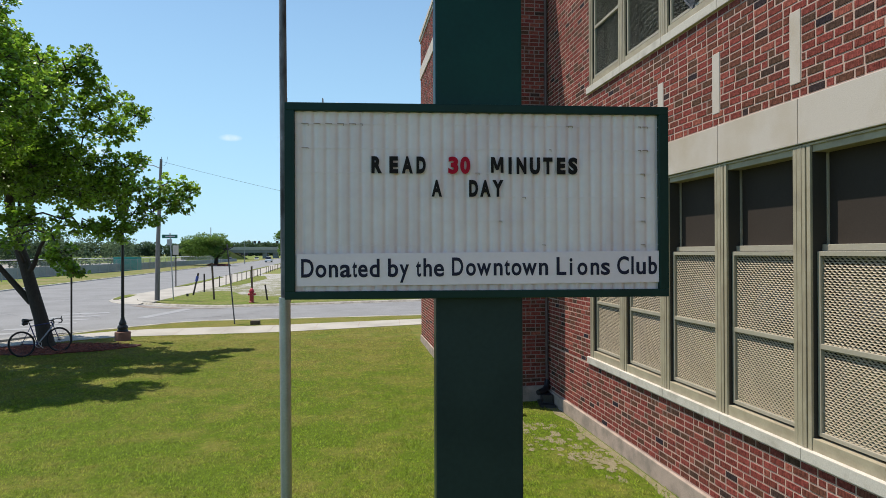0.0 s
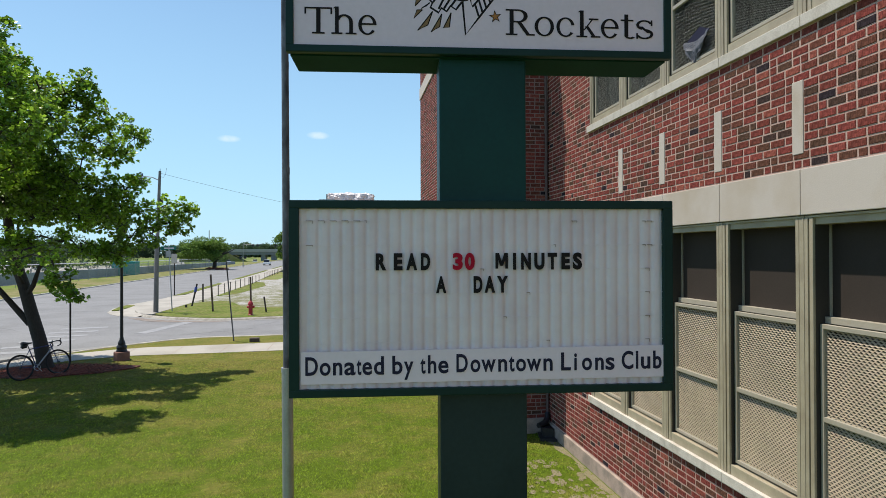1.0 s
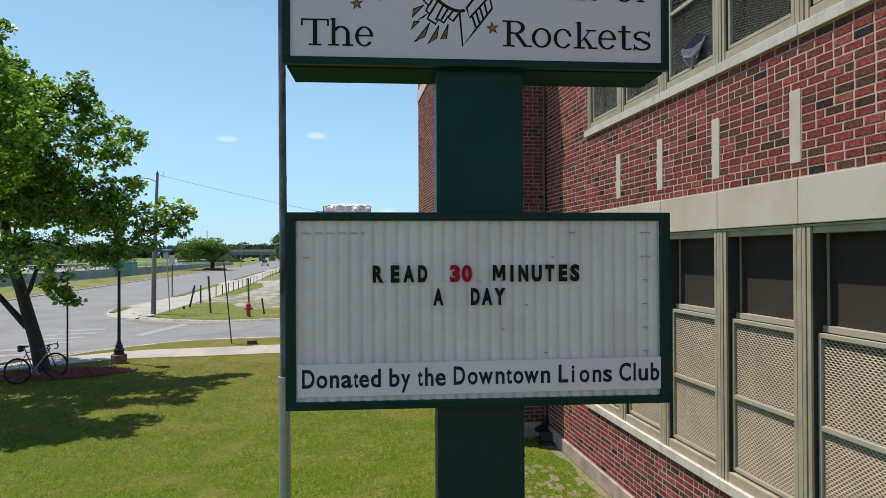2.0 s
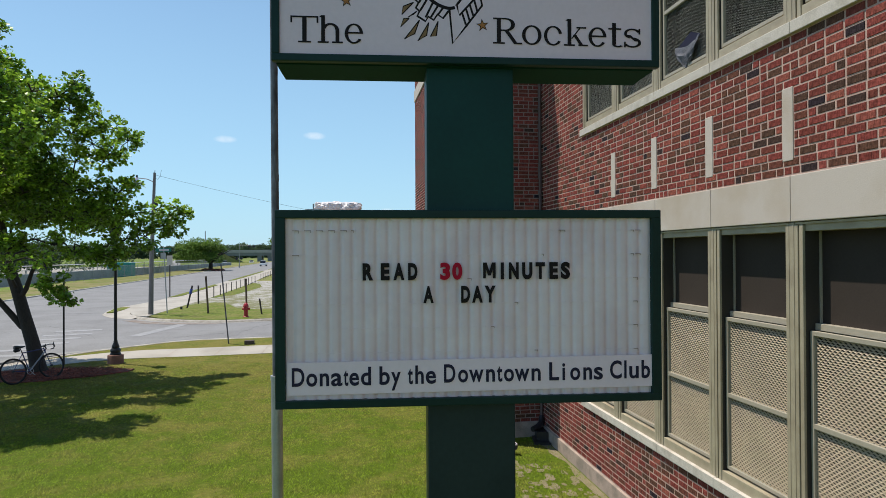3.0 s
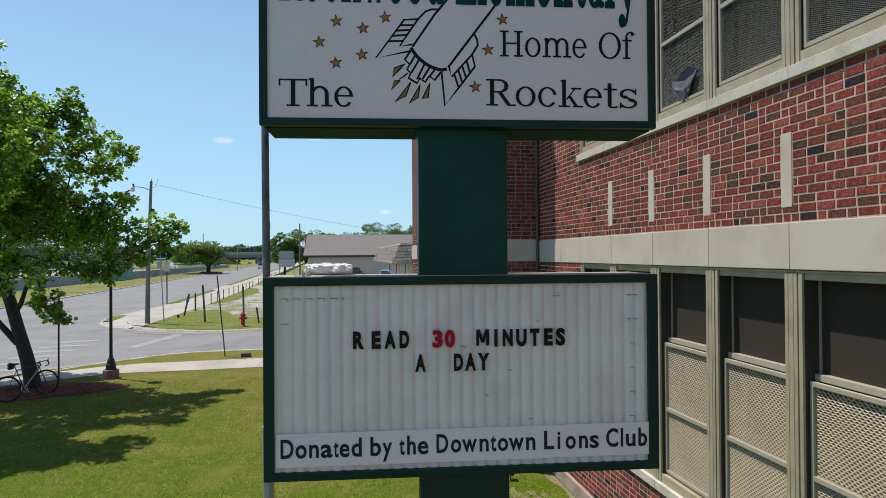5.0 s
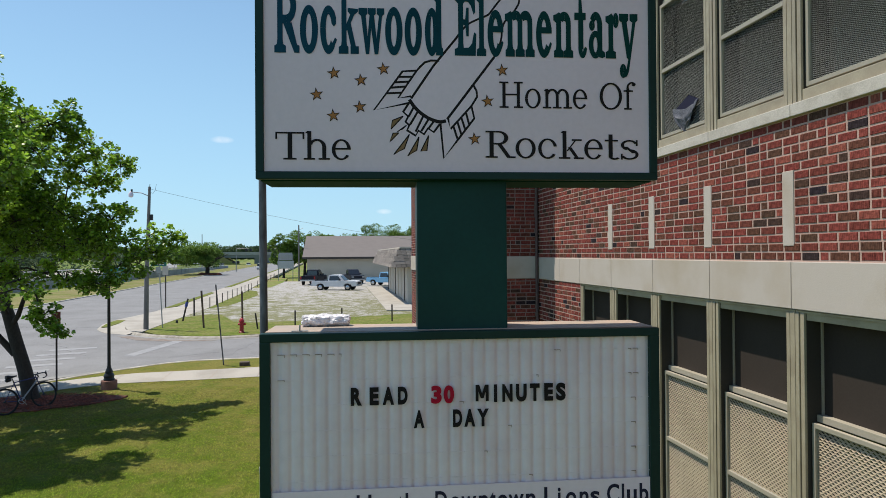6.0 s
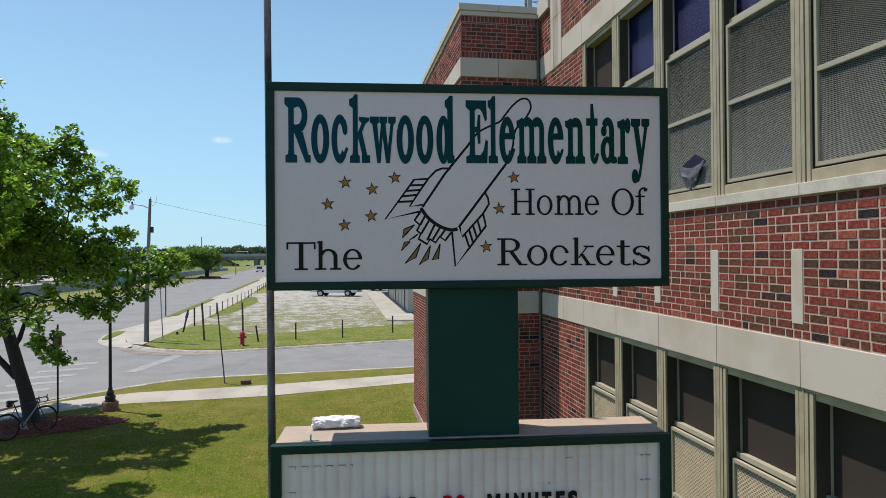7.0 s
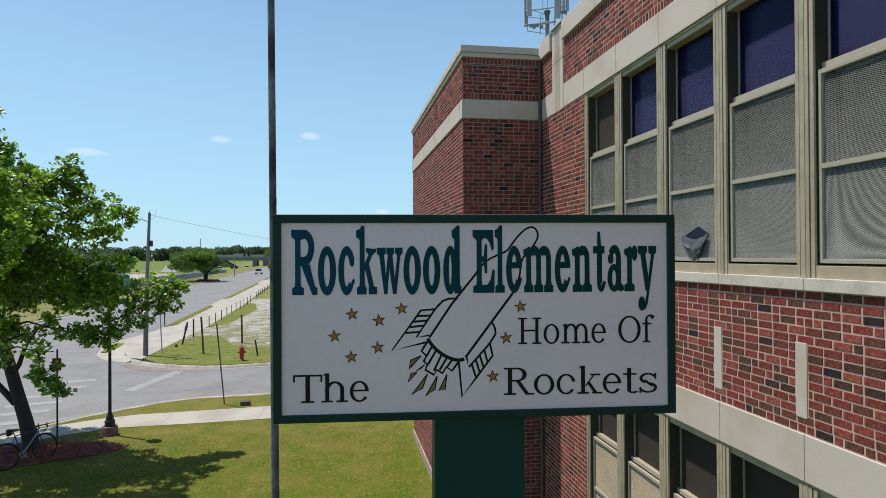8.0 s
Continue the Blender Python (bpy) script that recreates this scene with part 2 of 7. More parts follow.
graded_teal()
STAR_GOLD = material("star_gold", (0.40, 0.19, 0.07), 0.5, vary=0.1, bump=0, specular=0.05)
FLAME_TAN = material("flame_tan", (0.25, 0.165, 0.085), 0.5, vary=0.1, bump=0, specular=0.05)
RUSTY_PIPE = material("weathered_pipe_steel", (0.19, 0.19, 0.21), 0.6, metal=0.2, vary=0.25, scale=7, grain=40, bump=0.2, second=(0.055, 0.05, 0.055), stretch=(1, 1, 0.35), specular=0.2)
GALVANISED = material("galvanised_steel", (0.42, 0.43, 0.44), 0.45, metal=0.6, vary=0.1, scale=8, grain=60, bump=0.05)
FOIL = material("crumpled_white_plastic", (0.72, 0.70, 0.73), 0.3, vary=0.06, scale=20, grain=90, bump=0.5, depth=0.01)
GRASS = material("mown_grass", (0.072, 0.108, 0.007), 0.9, vary=0.28, scale=0.8, mottle=0.78, grain=15, bump=0.3, depth=0.010, second=(0.155, 0.142, 0.034), split=(0.45, 0.72), specular=0.1, drift=(13, 22, 0.16))
BLADES = material("grass_blades", (0.124, 0.186, 0.006), 0.7, vary=0.32, scale=0.8, mottle=0.80, grain=13, bump=0, second=(0.210, 0.198, 0.034), split=(0.45, 0.72), drift=(12, 20, 0.17), seed="island", seed_amount=0.42, translucent=0.2, specular=0.2)
FIELD_GRASS = material("embankment_grass", (0.105, 0.165, 0.032), 0.95, vary=0.3, scale=0.15, grain=2.5, bump=0.3, second=(0.16, 0.175, 0.055), specular=0.1)
FAR_GRASS = material("far_grass", (0.14, 0.19, 0.04), 0.95, vary=0.25, scale=0.12, grain=2.5, bump=0.3, second=(0.22, 0.20, 0.085), specular=0.1)
MULCH = material("red_mulch", (0.24, 0.060, 0.036), 0.95, vary=0.5, scale=6, grain=45, bump=0.9, depth=0.03, second=(0.10, 0.045, 0.032))
MULCH_CHIP = material("mulch_chip", (0.27, 0.075, 0.045), 0.95, vary=0.3, bump=0, seed="island", seed_amount=0.7)
# Darker, greyer version of the pillar green, used on the lower post.
PILLAR_SLATE = material("pillar_lower_slate", (0.020, 0.040, 0.040), 0.45, vary=0.10, scale=1.5, grain=30, bump=0.05, second=(0.015, 0.032, 0.033), specular=0.2)
ASPHALT = material("sunlit_grey_road", (0.215, 0.213, 0.214), 0.9, vary=0.24, scale=0.35, mottle=0.7, grain=20, bump=0.3, second=(0.175, 0.172, 0.172))
CONCRETE = material("pavement_concrete", (0.39, 0.36, 0.315), 0.9, vary=0.12, scale=0.7, grain=40, bump=0.3, second=(0.315, 0.29, 0.25))
CORNER_GRASS = material("corner_lawn_grass", (0.112, 0.146, 0.024), 0.95, vary=0.45, scale=0.7, mottle=0.8, grain=7, bump=0.4, depth=0.02, second=(0.185, 0.172, 0.062), split=(0.42, 0.64), specular=0.1)
DRY_GRASS = material("dry_verge_grass", (0.21, 0.185, 0.085), 0.95, vary=0.3, scale=0.35, grain=4, bump=0.4, second=(0.13, 0.155, 0.035), specular=0.1)
DIRT = material("washed_brown_dirt", (0.20, 0.155, 0.125), 0.95, vary=0.2, scale=3, grain=30, bump=0.4, second=(0.235, 0.215, 0.195))
OLD_KERB = material("chipped_kerb_concrete", (0.40, 0.365, 0.31), 0.9, vary=0.2, scale=2.2, grain=30, bump=0.4, second=(0.24, 0.215, 0.18), mottle=0.7)
SOIL = material("trodden_soil", (0.205, 0.172, 0.105), 0.95, vary=0.3, scale=5, grain=50, bump=0.6, depth=0.01, second=(0.16, 0.145, 0.065), mottle=0.7)
GUTTER_GREY = material("gutter_concrete", (0.255, 0.25, 0.24), 0.9, vary=0.12, scale=1.2, grain=40, bump=0.3, second=(0.225, 0.22, 0.212))
KERB = material("kerb_concrete", (0.50, 0.465, 0.40), 0.9, vary=0.12, scale=1.2, grain=40, bump=0.3, second=(0.33, 0.30, 0.255))
GRAVEL = material("gravel_lot", (0.355, 0.338, 0.318), 0.95, vary=0.4, scale=1.1, mottle=0.9, grain=22, bump=0.6, depth=0.03, second=(0.155, 0.152, 0.065), split=(0.515, 0.61), stretch=(0.9, 0.75, 1), drift=(78, 44, 0.10))
ROAD_WHITE = material("worn_road_paint", (0.28, 0.28, 0.285), 0.8, vary=0.2, scale=4, grain=20, bump=0, second=(0.235, 0.235, 0.24))
TAR = material("road_crack_tar", (0.195, 0.195, 0.197), 0.8, vary=0.2, bump=0)
BARK = material("sycamore_bark", (0.046, 0.036, 0.029), 0.9, vary=0.3, scale=5, grain=35, bump=0.8, depth=0.02, second=(0.038, 0.030, 0.025), stretch=(1, 1, 0.4))
LEAF = material("sycamore_leaf", (0.285, 0.450, 0.045), 0.34, vary=0.12, scale=0.9, grain=10, bump=0, second=(0.145, 0.265, 0.022), seed="island", seed_amount=0.6, translucent=0.40, specular=0.6)
# Blue haze of the distance is mixed into this leaf green.
HAZED_LEAF = material("hazed_woods_leaf", (0.125, 0.182, 0.092), 0.7, vary=0.12, scale=0.1, grain=2, bump=0, second=(0.082, 0.126, 0.070), seed="island", seed_amount=0.4, translucent=0.25, specular=0.1)
FAR_LEAF = material("far_leaf", (0.15, 0.245, 0.040), 0.7, vary=0.12, scale=0.2, grain=2, bump=0, second=(0.085, 0.155, 0.032), seed="island", seed_amount=0.4, translucent=0.25, specular=0.2)
WOOD_GREY = material("weathered_pole_wood", (0.215, 0.20, 0.19), 0.9, vary=0.25, scale=3, grain=40, bump=0.5, stretch=(1, 1, 0.1))
POST_DARK = material("creosote_post_wood", (0.055, 0.045, 0.04), 0.9, vary=0.3, scale=4, grain=40, bump=0.5, stretch=(1, 1, 0.1))
POST_BROWN = material("brown_post_wood", (0.145, 0.095, 0.065), 0.9, vary=0.3, scale=4, grain=40, bump=0.4, second=(0.075, 0.055, 0.042), stretch=(1, 1, 0.3))
BLACK_PAINT = material("black_cast_iron", (0.018, 0.018, 0.02), 0.45, vary=0.2, bump=0.1)
HYDRANT_RED = material("hydrant_red_paint", (0.38, 0.014, 0.022), 0.4, vary=0.1, scale=6, bump=0.1)
RUST_RED = material("faded_red_sheet", (0.22, 0.05, 0.035), 0.6, vary=0.2, bump=0.1)
SIGN_TEAL = material("street_sign_green", (0.01, 0.17, 0.13), 0.5, vary=0.1, bump=0)
LAMP_BASE = material("brown_lamp_footing", (0.24, 0.12, 0.09), 0.9, vary=0.2, scale=6, grain=50, bump=0.5)
RUBBER = material("tyre_rubber", (0.012, 0.012, 0.012), 0.85, vary=0.2, bump=0.1)
CHROME = material("bright_wheel_metal", (0.5, 0.5, 0.52), 0.3, metal=0.9, vary=0.1, bump=0)
CAR_GLASS = material("dark_car_glass", (0.02, 0.024, 0.03), 0.08, vary=0.1, bump=0, specular=0.8)
CAR_SILVER = material("silver_car_paint", (0.62, 0.63, 0.65), 0.35, metal=0.0, vary=0.03, bump=0)
CAR_BLACK = material("black_car_paint", (0.02, 0.022, 0.03), 0.5, vary=0.1, bump=0, specular=0.12)
CAR_BLUE = material("light_blue_car_paint", (0.25, 0.52, 0.78), 0.35, vary=0.05, bump=0)
CAR_WHITE = material("white_car_paint", (0.8, 0.8, 0.8), 0.3, vary=0.03, bump=0)
TAIL_RED = material("tail_lamp_red", (0.35, 0.01, 0.01), 0.3, vary=0.05, bump=0)
SHINGLE_BROWN = material("brown_asphalt_roof", (0.165, 0.145, 0.135), 0.95, vary=0.06, scale=0.8, grain=12, bump=0.4)
SHAKE = material("grey_wood_shake", (0.20, 0.175, 0.155), 0.95, vary=0.35, scale=2, grain=12, bump=0.4, seed="object", seed_amount=0.35)
SIDING = material("pale_metal_siding", (0.50, 0.45, 0.385), 0.7, vary=0.06, scale=0.6, grain=6, bump=0.1)
# Brown trim with the shade under the eaves mixed into its colour.
SIDING_DARK = material("shaded_brown_trim", (0.06, 0.05, 0.045), 0.8, vary=0.1, bump=0)
BRIDGE = material("bridge_concrete", (0.35, 0.35, 0.35), 0.9, vary=0.12, scale=0.2, grain=2, bump=0.1)
BRIDGE_STEEL = material("bridge_girder_steel", (0.17, 0.185, 0.19), 0.7, vary=0.1, scale=0.3, grain=2, bump=0)
BARRIER = material("grey_blue_barrier", (0.27, 0.29, 0.335), 0.9, vary=0.15, scale=0.3, grain=3, bump=0.1, second=(0.20, 0.22, 0.26))
CONTAINER_TEAL = material("teal_container_paint", (0.03, 0.27, 0.25), 0.6, vary=0.1, scale=1, grain=5, bump=0.1)
FENCE_STEEL = material("fence_steel", (0.33, 0.33, 0.33), 0.5, metal=0.5, vary=0.1, bump=0)
WIRE = material("overhead_wire", (0.12, 0.12, 0.13), 0.6, vary=0.05, bump=0)
BIKE_BLUE = material("bike_frame_blue", (0.02, 0.03, 0.14), 0.3, vary=0.1, bump=0)
BIKE_SILVER = material("bike_frame_silver", (0.32, 0.33, 0.37), 0.3, metal=0.3, vary=0.1, bump=0)
ANTENNA_GREY = material("antenna_plastic", (0.36, 0.38, 0.42), 0.6, vary=0.05, bump=0)
SCREEN_TORN = material("torn_screen_cloth", (0.085, 0.09, 0.11), 0.7, vary=0.35, scale=18, grain=60, bump=0.6, depth=0.01)
ROOF_MEMBRANE = material("flat_roof_membrane", (0.30, 0.29, 0.28), 0.9, vary=0.1, scale=0.5, grain=8, bump=0.2)

# ---- mesh helpers ----
def thing(name, label, category, at=(0, 0, 0), turn=0, group="", kind=""):
    ob = new(name)
    ob.empty_display_size = 0.1
    ob.matrix_world = pose(*at, 0, 0, turn)
    return tagged(ob, label, category, group, kind)


def mesh_of(bm, name, mat, smooth=False):
    me = bpy.data.meshes.new(name)
    bm.normal_update()
    bm.to_mesh(me)
    bm.free()
    if mat:
        me.materials.append(mat)
    if smooth:
        me.shade_smooth()
        me.set_sharp_from_angle(angle=radians(40))
    return me


def part(name, bm, mat, parent, label="", smooth=False):
    ob = new(name, mesh_of(bm, name, mat, smooth))
    ob.parent = parent
    if label:
        ob["label"] = label
    return ob


def single(name, bm, mat, label, category, smooth=False, kind="", group=""):
    return tagged(new(name, mesh_of(bm, name, mat, smooth)), label, category, group, kind)


def box(bm, x0, x1, y0, y1, z0, z1, bevel=0.0, m=None):
    tmp = bmesh.new()
    bmesh.ops.create_cube(tmp, size=1)
    for v in tmp.verts:
        v.co = Vector(((x0 + x1) / 2 + v.co.x * (x1 - x0), (y0 + y1) / 2 + v.co.y * (y1 - y0), (z0 + z1) / 2 + v.co.z * (z1 - z0)))
    if bevel:
        bmesh.ops.bevel(tmp, geom=tmp.edges[:], offset=bevel, segments=2, affect="EDGES", profile=0.6)
    join(bm, tmp, m)
    return bm


def join(bm, tmp, m=None):
    if m is not None:
        tmp.transform(m)
    made = {v: bm.verts.new(v.co) for v in tmp.verts}
    for f in tmp.faces:
        bm.faces.new([made[v] for v in f.verts])
    tmp.free()


def tube(bm, points, radii, sides=8, caps=True):
    """A tube along points; one radius, or one for each point."""
    pts = [Vector(p) for p in points]
    rad = radii if isinstance(radii, (list, tuple)) else [radii] * len(pts)
    rings = []
    side = None
    for i, p in enumerate(pts):
        d = (pts[min(i + 1, len(pts) - 1)] - pts[max(i - 1, 0)]).normalized()
        if side is None:
            side = d.orthogonal().normalized()
        side = (side - d * side.dot(d))
        side = side.normalized() if side.length > 1e-6 else d.orthogonal().normalized()
        other = d.cross(side)
        rings.append([bm.verts.new(p + (side * math.cos(a) + other * math.sin(a)) * rad[i]) for a in (2 * math.pi * k / sides for k in range(sides))])
    for a, b in zip(rings, rings[1:]):
        for k in range(sides):
            bm.faces.new((a[k], a[(k + 1) % sides], b[(k + 1) % sides], b[k]))
    if caps and sides > 2:
        bm.faces.new(rings[0][::-1])
        bm.faces.new(rings[-1])
    return bm


def lathe(bm, profile, sides=20, centre=(0, 0, 0)):
    """A solid of revolution about z: profile of (radius, z), from the bottom up."""
    c = Vector(centre)
    rings = [[bm.verts.new(c + Vector((r * math.cos(a), r * math.sin(a), z))) for a in (2 * math.pi * k / sides for k in range(sides))] for r, z in profile]
    for a, b in zip(rings, rings[1:]):
        for k in range(sides):
            bm.faces.new((a[k], a[(k + 1) % sides], b[(k + 1) % sides], b[k]))
    bm.faces.new(rings[0][::-1])
    bm.faces.new(rings[-1])
    return bm


def hoop(bm, centre, axis, major, minor, sides=32, thin=8):
    c, ax = Vector(centre), Vector(axis).normalized()
    e1 = ax.orthogonal().normalized()
    e2 = ax.cross(e1)
    rings = []
    for i in range(sides):
        a = 2 * math.pi * i / sides
        d = e1 * math.cos(a) + e2 * math.sin(a)
        rings.append([bm.verts.new(c + d * (major + minor * math.cos(b)) + ax * minor * math.sin(b)) for b in (2 * math.pi * k / thin for k in range(thin))])
    for i in range(sides):
        a, b = rings[i], rings[(i + 1) % sides]
        for k in range(thin):
            bm.faces.new((a[k], b[k], b[(k + 1) % thin], a[(k + 1) % thin]))
    return bm


def prism(bm, outline, z0, z1, m=None):
    """A flat outline, (x, y) in order, raised from z0 to z1."""
    tmp = bmesh.new()
    low = [tmp.verts.new((x, y, z0)) for x, y in outline]
    high = [tmp.verts.new((x, y, z1)) for x, y in outline]
    n = len(outline)
    tmp.faces.new(low[::-1])
    tmp.faces.new(high)
    for i in range(n):
        tmp.faces.new((low[i], low[(i + 1) % n], high[(i + 1) % n], high[i]))
    bmesh.ops.recalc_face_normals(tmp, faces=tmp.faces[:])
    join(bm, tmp, m)
    return bm

# ---- ground, roads, pavements ----
def ground_height(x, y):
    """The lawn is level by the school and rises a little towards the street."""
    def ramp(a, b):
        s = min(1, max(0, (y - a) / (b - a)))
        return s * s * (3 - 2 * s)
    return -0.05 + 0.09 * ramp(11, 21.5) + 0.16 * ramp(21.5, 26)


def slab(name, outline, mat, label, category, top=None, thick=0.4, step=1.5, kind="structure"):
    """A sheet of ground with thickness: an outline in plan, its top by the height function or at a fixed level."""
    bm = bmesh.new()
    bm.faces.new([bm.verts.new((x, y, 0)) for x, y in outline])
    if top is None:
        low, high = min(y for _, y in outline), max(y for _, y in outline)
        y = max(low, 9)
        while y < min(high, 28):
            bmesh.ops.bisect_plane(bm, geom=bm.verts[:] + bm.edges[:] + bm.faces[:], plane_co=(0, y, 0), plane_no=(0, 1, 0))
            y += step
    bmesh.ops.triangulate(bm, faces=bm.faces[:])
    bmesh.ops.recalc_face_normals(bm, faces=bm.faces[:])
    if bm.faces[:][0].normal.z < 0:
        bmesh.ops.reverse_faces(bm, faces=bm.faces[:])
    low_verts = bmesh.ops.extrude_face_region(bm, geom=bm.faces[:], use_keep_orig=True)
    moved = [v for v in low_verts["geom"] if isinstance(v, bmesh.types.BMVert)]
    for v in bm.verts:
        v.co.z = ground_height(v.co.x, v.co.y) if top is None else top
    for v in moved:
        v.co.z -= thick
    bmesh.ops.recalc_face_normals(bm, faces=bm.faces[:])
    return single(name, bm, mat, label, category, kind=kind)


def swept(name, line, profile, mat, label, category, level=None, thing_kind="structure"):
    """A profile of (across, height) drawn along a line in plan; across is to the right of the line's way."""
    bm = bmesh.new()
    rows = []
    for i, (x, y) in enumerate(line):
        a, b = Vector(line[max(i - 1, 0)]), Vector(line[min(i + 1, len(line) - 1)])
        d = (b - a).normalized()
        right = Vector((d.y, -d.x))
        z = ground_height(x, y) if level is None else level
        rows.append([bm.verts.new((x + right.x * u, y + right.y * u, z + h)) for u, h in profile])
    n = len(profile)
    for a, b in zip(rows, rows[1:]):
        for k in range(n):
            bm.faces.new((a[k], a[(k + 1) % n], b[(k + 1) % n], b[k]))
    bm.faces.new(rows[0])
    bm.faces.new(rows[-1][::-1])
    bmesh.ops.recalc_face_normals(bm, faces=bm.faces[:])
    return single(name, bm, mat, label, category, kind=thing_kind)


NEAR_KERB = [(-12.1, -20), (-12.1, 13), (-11.7, 18), (-11.0, 21.0), (-10.2, 22.6), (-9.3, 23.5), (-8.3, 24.3), (-7.3, 25.0), (-6.3, 25.7), (-5.3, 26.1), (-4.2, 26.2), (-2.4, 26.33), (3.3, 26.8), (14, 27.8), (60, 32)]
FAR_KERB = [(-13.6, 72), (-12.7, 44), (-12.4, 41), (-11.8, 38.4), (-10.9, 36.3), (-10.0, 35.1), (-9.0, 34.2), (-7.4, 33.3), (-6.3, 32.95), (-5.3, 32.9), (-3.1, 33.35), (0.1, 34.1), (4.25, 35.0), (14, 37.2), (60, 48)]
WALK_INNER = [(-10.9, 20.2), (-10.1, 21.1), (-9.1, 21.75), (-8.1, 22.3), (-7.1, 22.66), (-4.5, 22.75), (-2.2, 22.9), (2.9, 23.9), (14, 25.3), (60, 29.5)]
WALK_OUTER = [(-10.2, 22.45), (-9.0, 23.25), (-7.9, 23.75), (-6.8, 24.05), (-4.5, 24.2), (-2.3, 24.4), (3.0, 25.25), (14, 26.6), (60, 30.8)]


def west_edge(y, a, b):
    return (a + b * (y - 45), y)


bm = bmesh.new()
bmesh.ops.create_grid(bm, x_segments=40, y_segments=40, size=2600)
for v in bm.verts:
    v.co.z = -0.35
single("ground", bm, FAR_GRASS, "green and straw-coloured open ground running to the horizon", "ground", kind="structure")

slab("lawn", [(-11.9, -20), (-11.9, 13), (-11.5, 18), *WALK_INNER, (60, -20)], GRASS, "mown green lawn with dry patches beside the school", "lawn")
slab("verge", [*WALK_OUTER[::-1], (-9.2, 23.6), (-8.2, 24.4), (-7.25, 25.1), (-6.3, 25.8), (-5.3, 26.2), *[(x, y - 0.02) for x, y in NEAR_KERB[10:]]][::-1], GRASS,
     "strip of mown grass between pavement and kerb", "verge", kind="structure")
pavement = slab("pavement", [*WALK_INNER, *WALK_OUTER[::-1]], CONCRETE, "pale concrete pavement with joints along the lawn", "pavement")
pavement.location.z = 0.012

ROAD_TOP = 0.14
slab("road", [(-22.2, -20), west_edge(330, -24.1, -0.03), west_edge(330, -12.7, -0.03), *FAR_KERB, *NEAR_KERB[::-1]], ASPHALT, "worn light grey street and side street at a junction", "road", top=ROAD_TOP)
ROLLED = [(-0.13, -0.3), (-0.13, -0.095), (-0.06, -0.02), (0.0, 0.012), (0.03, 0.02), (0.13, 0.02), (0.15, 0.0), (0.15, -0.3)]
PROFILE = [(-0.03, -0.3), (-0.03, -0.10), (0.0, 0.0), (0.03, 0.02), (0.13, 0.02), (0.15, 0.0), (0.15, -0.3)]
swept("kerb", NEAR_KERB, PROFILE, KERB, "worn concrete kerb beside the near verge", "kerb")
swept("kerb", [(-10.6, 35.85), *FAR_KERB[5:]], [(-u, h) for u, h in ROLLED], OLD_KERB, "chipped concrete kerb round the far corner", "kerb", level=0.233)
swept("kerb", [FAR_KERB[0], (-12.9, 50.0)], [(-u, h) for u, h in PROFILE], OLD_KERB, "concrete kerb along the main road's pavement", "kerb", level=0.24)
swept("kerb", [(-22.2, -20), west_edge(330, -24.1, -0.03)], [(-u, h) for u, h in PROFILE], KERB, "long concrete kerb on the far side of the road", "kerb", level=0.22)
GUTTER = [(0.0, 0.0), (0.0, 0.006), (-0.42, 0.004), (-0.42, 0.0)]
swept("gutter", NEAR_KERB, GUTTER, GUTTER_GREY, "pale concrete gutter strip along the near kerb", "gutter", level=ROAD_TOP + 0.001)
swept("gutter", FAR_KERB[5:], [(-u, h) for u, h in GUTTER], GUTTER_GREY, "pale concrete gutter strip round the far corner", "gutter", level=ROAD_TOP + 0.001)
slab("verge", [(-22.3, -20), west_edge(330, -24.2, -0.03), west_edge(330, -30.5, -0.03), (-29, -20)], DRY_GRASS, "dry rough grass strip between road and fence", "verge", top=0.22)

slab("pavement", [(-10.1, 35.9), (-9.9, 44), (-9.7, 50), (-10.0, 72), (-11.0, 95), (-13.4, 168), (-17.5, 325), (-21.2, 325), west_edge(72, -12.8, -0.03), (-12.75, 44), (-12.4, 41), (-11.8, 38.6), (-10.95, 36.5)], CONCRETE,
     "wide sunlit concrete pavement along the main road", "pavement", top=0.245)
for y0, y1 in ((51, 72), (82, 126), (140, 190)):
    slab("verge", [west_edge(y0, -12.75, -0.03), (west_edge(y0 + 1.5, -12.75, -0.03)[0] + 0.6, y0 + 1.5), (west_edge(y1 - 1.5, -12.75, -0.03)[0] + 0.6, y1 - 1.5), west_edge(y1, -12.75, -0.03)][::-1], CORNER_GRASS,
         "narrow grass strip between kerb and pavement", "verge", top=0.275, thick=0.1)
bm = bmesh.new()
RAMP = [((-12.75, 50.0), (-12.95, 50.0)), ((-12.70, 46.5), (-13.6, 46.0)), ((-12.66, 44), (-13.95, 44)), ((-12.36, 41), (-13.8, 41)), ((-11.76, 38.5), (-13.2, 38.4)), ((-11.35, 37.3), (-12.6, 37.2)), ((-10.86, 36.4), (-11.9, 36.2)), ((-10.4, 35.7), (-10.75, 35.45))]
rows = [[bm.verts.new((*a, 0.2465)), bm.verts.new((*b, ROAD_TOP + 0.012)), bm.verts.new((*b, 0.0)), bm.verts.new((*a, 0.0))] for a, b in RAMP]
for p, q in zip(rows, rows[1:]):
    for k in range(4):
        bm.faces.new((p[k], p[(k + 1) % 4], q[(k + 1) % 4], q[k]))
bmesh.ops.recalc_face_normals(bm, faces=bm.faces[:])
single("pavement", bm, CONCRETE, "concrete ramp sloping from the pavement to the road", "pavement", kind="structure")
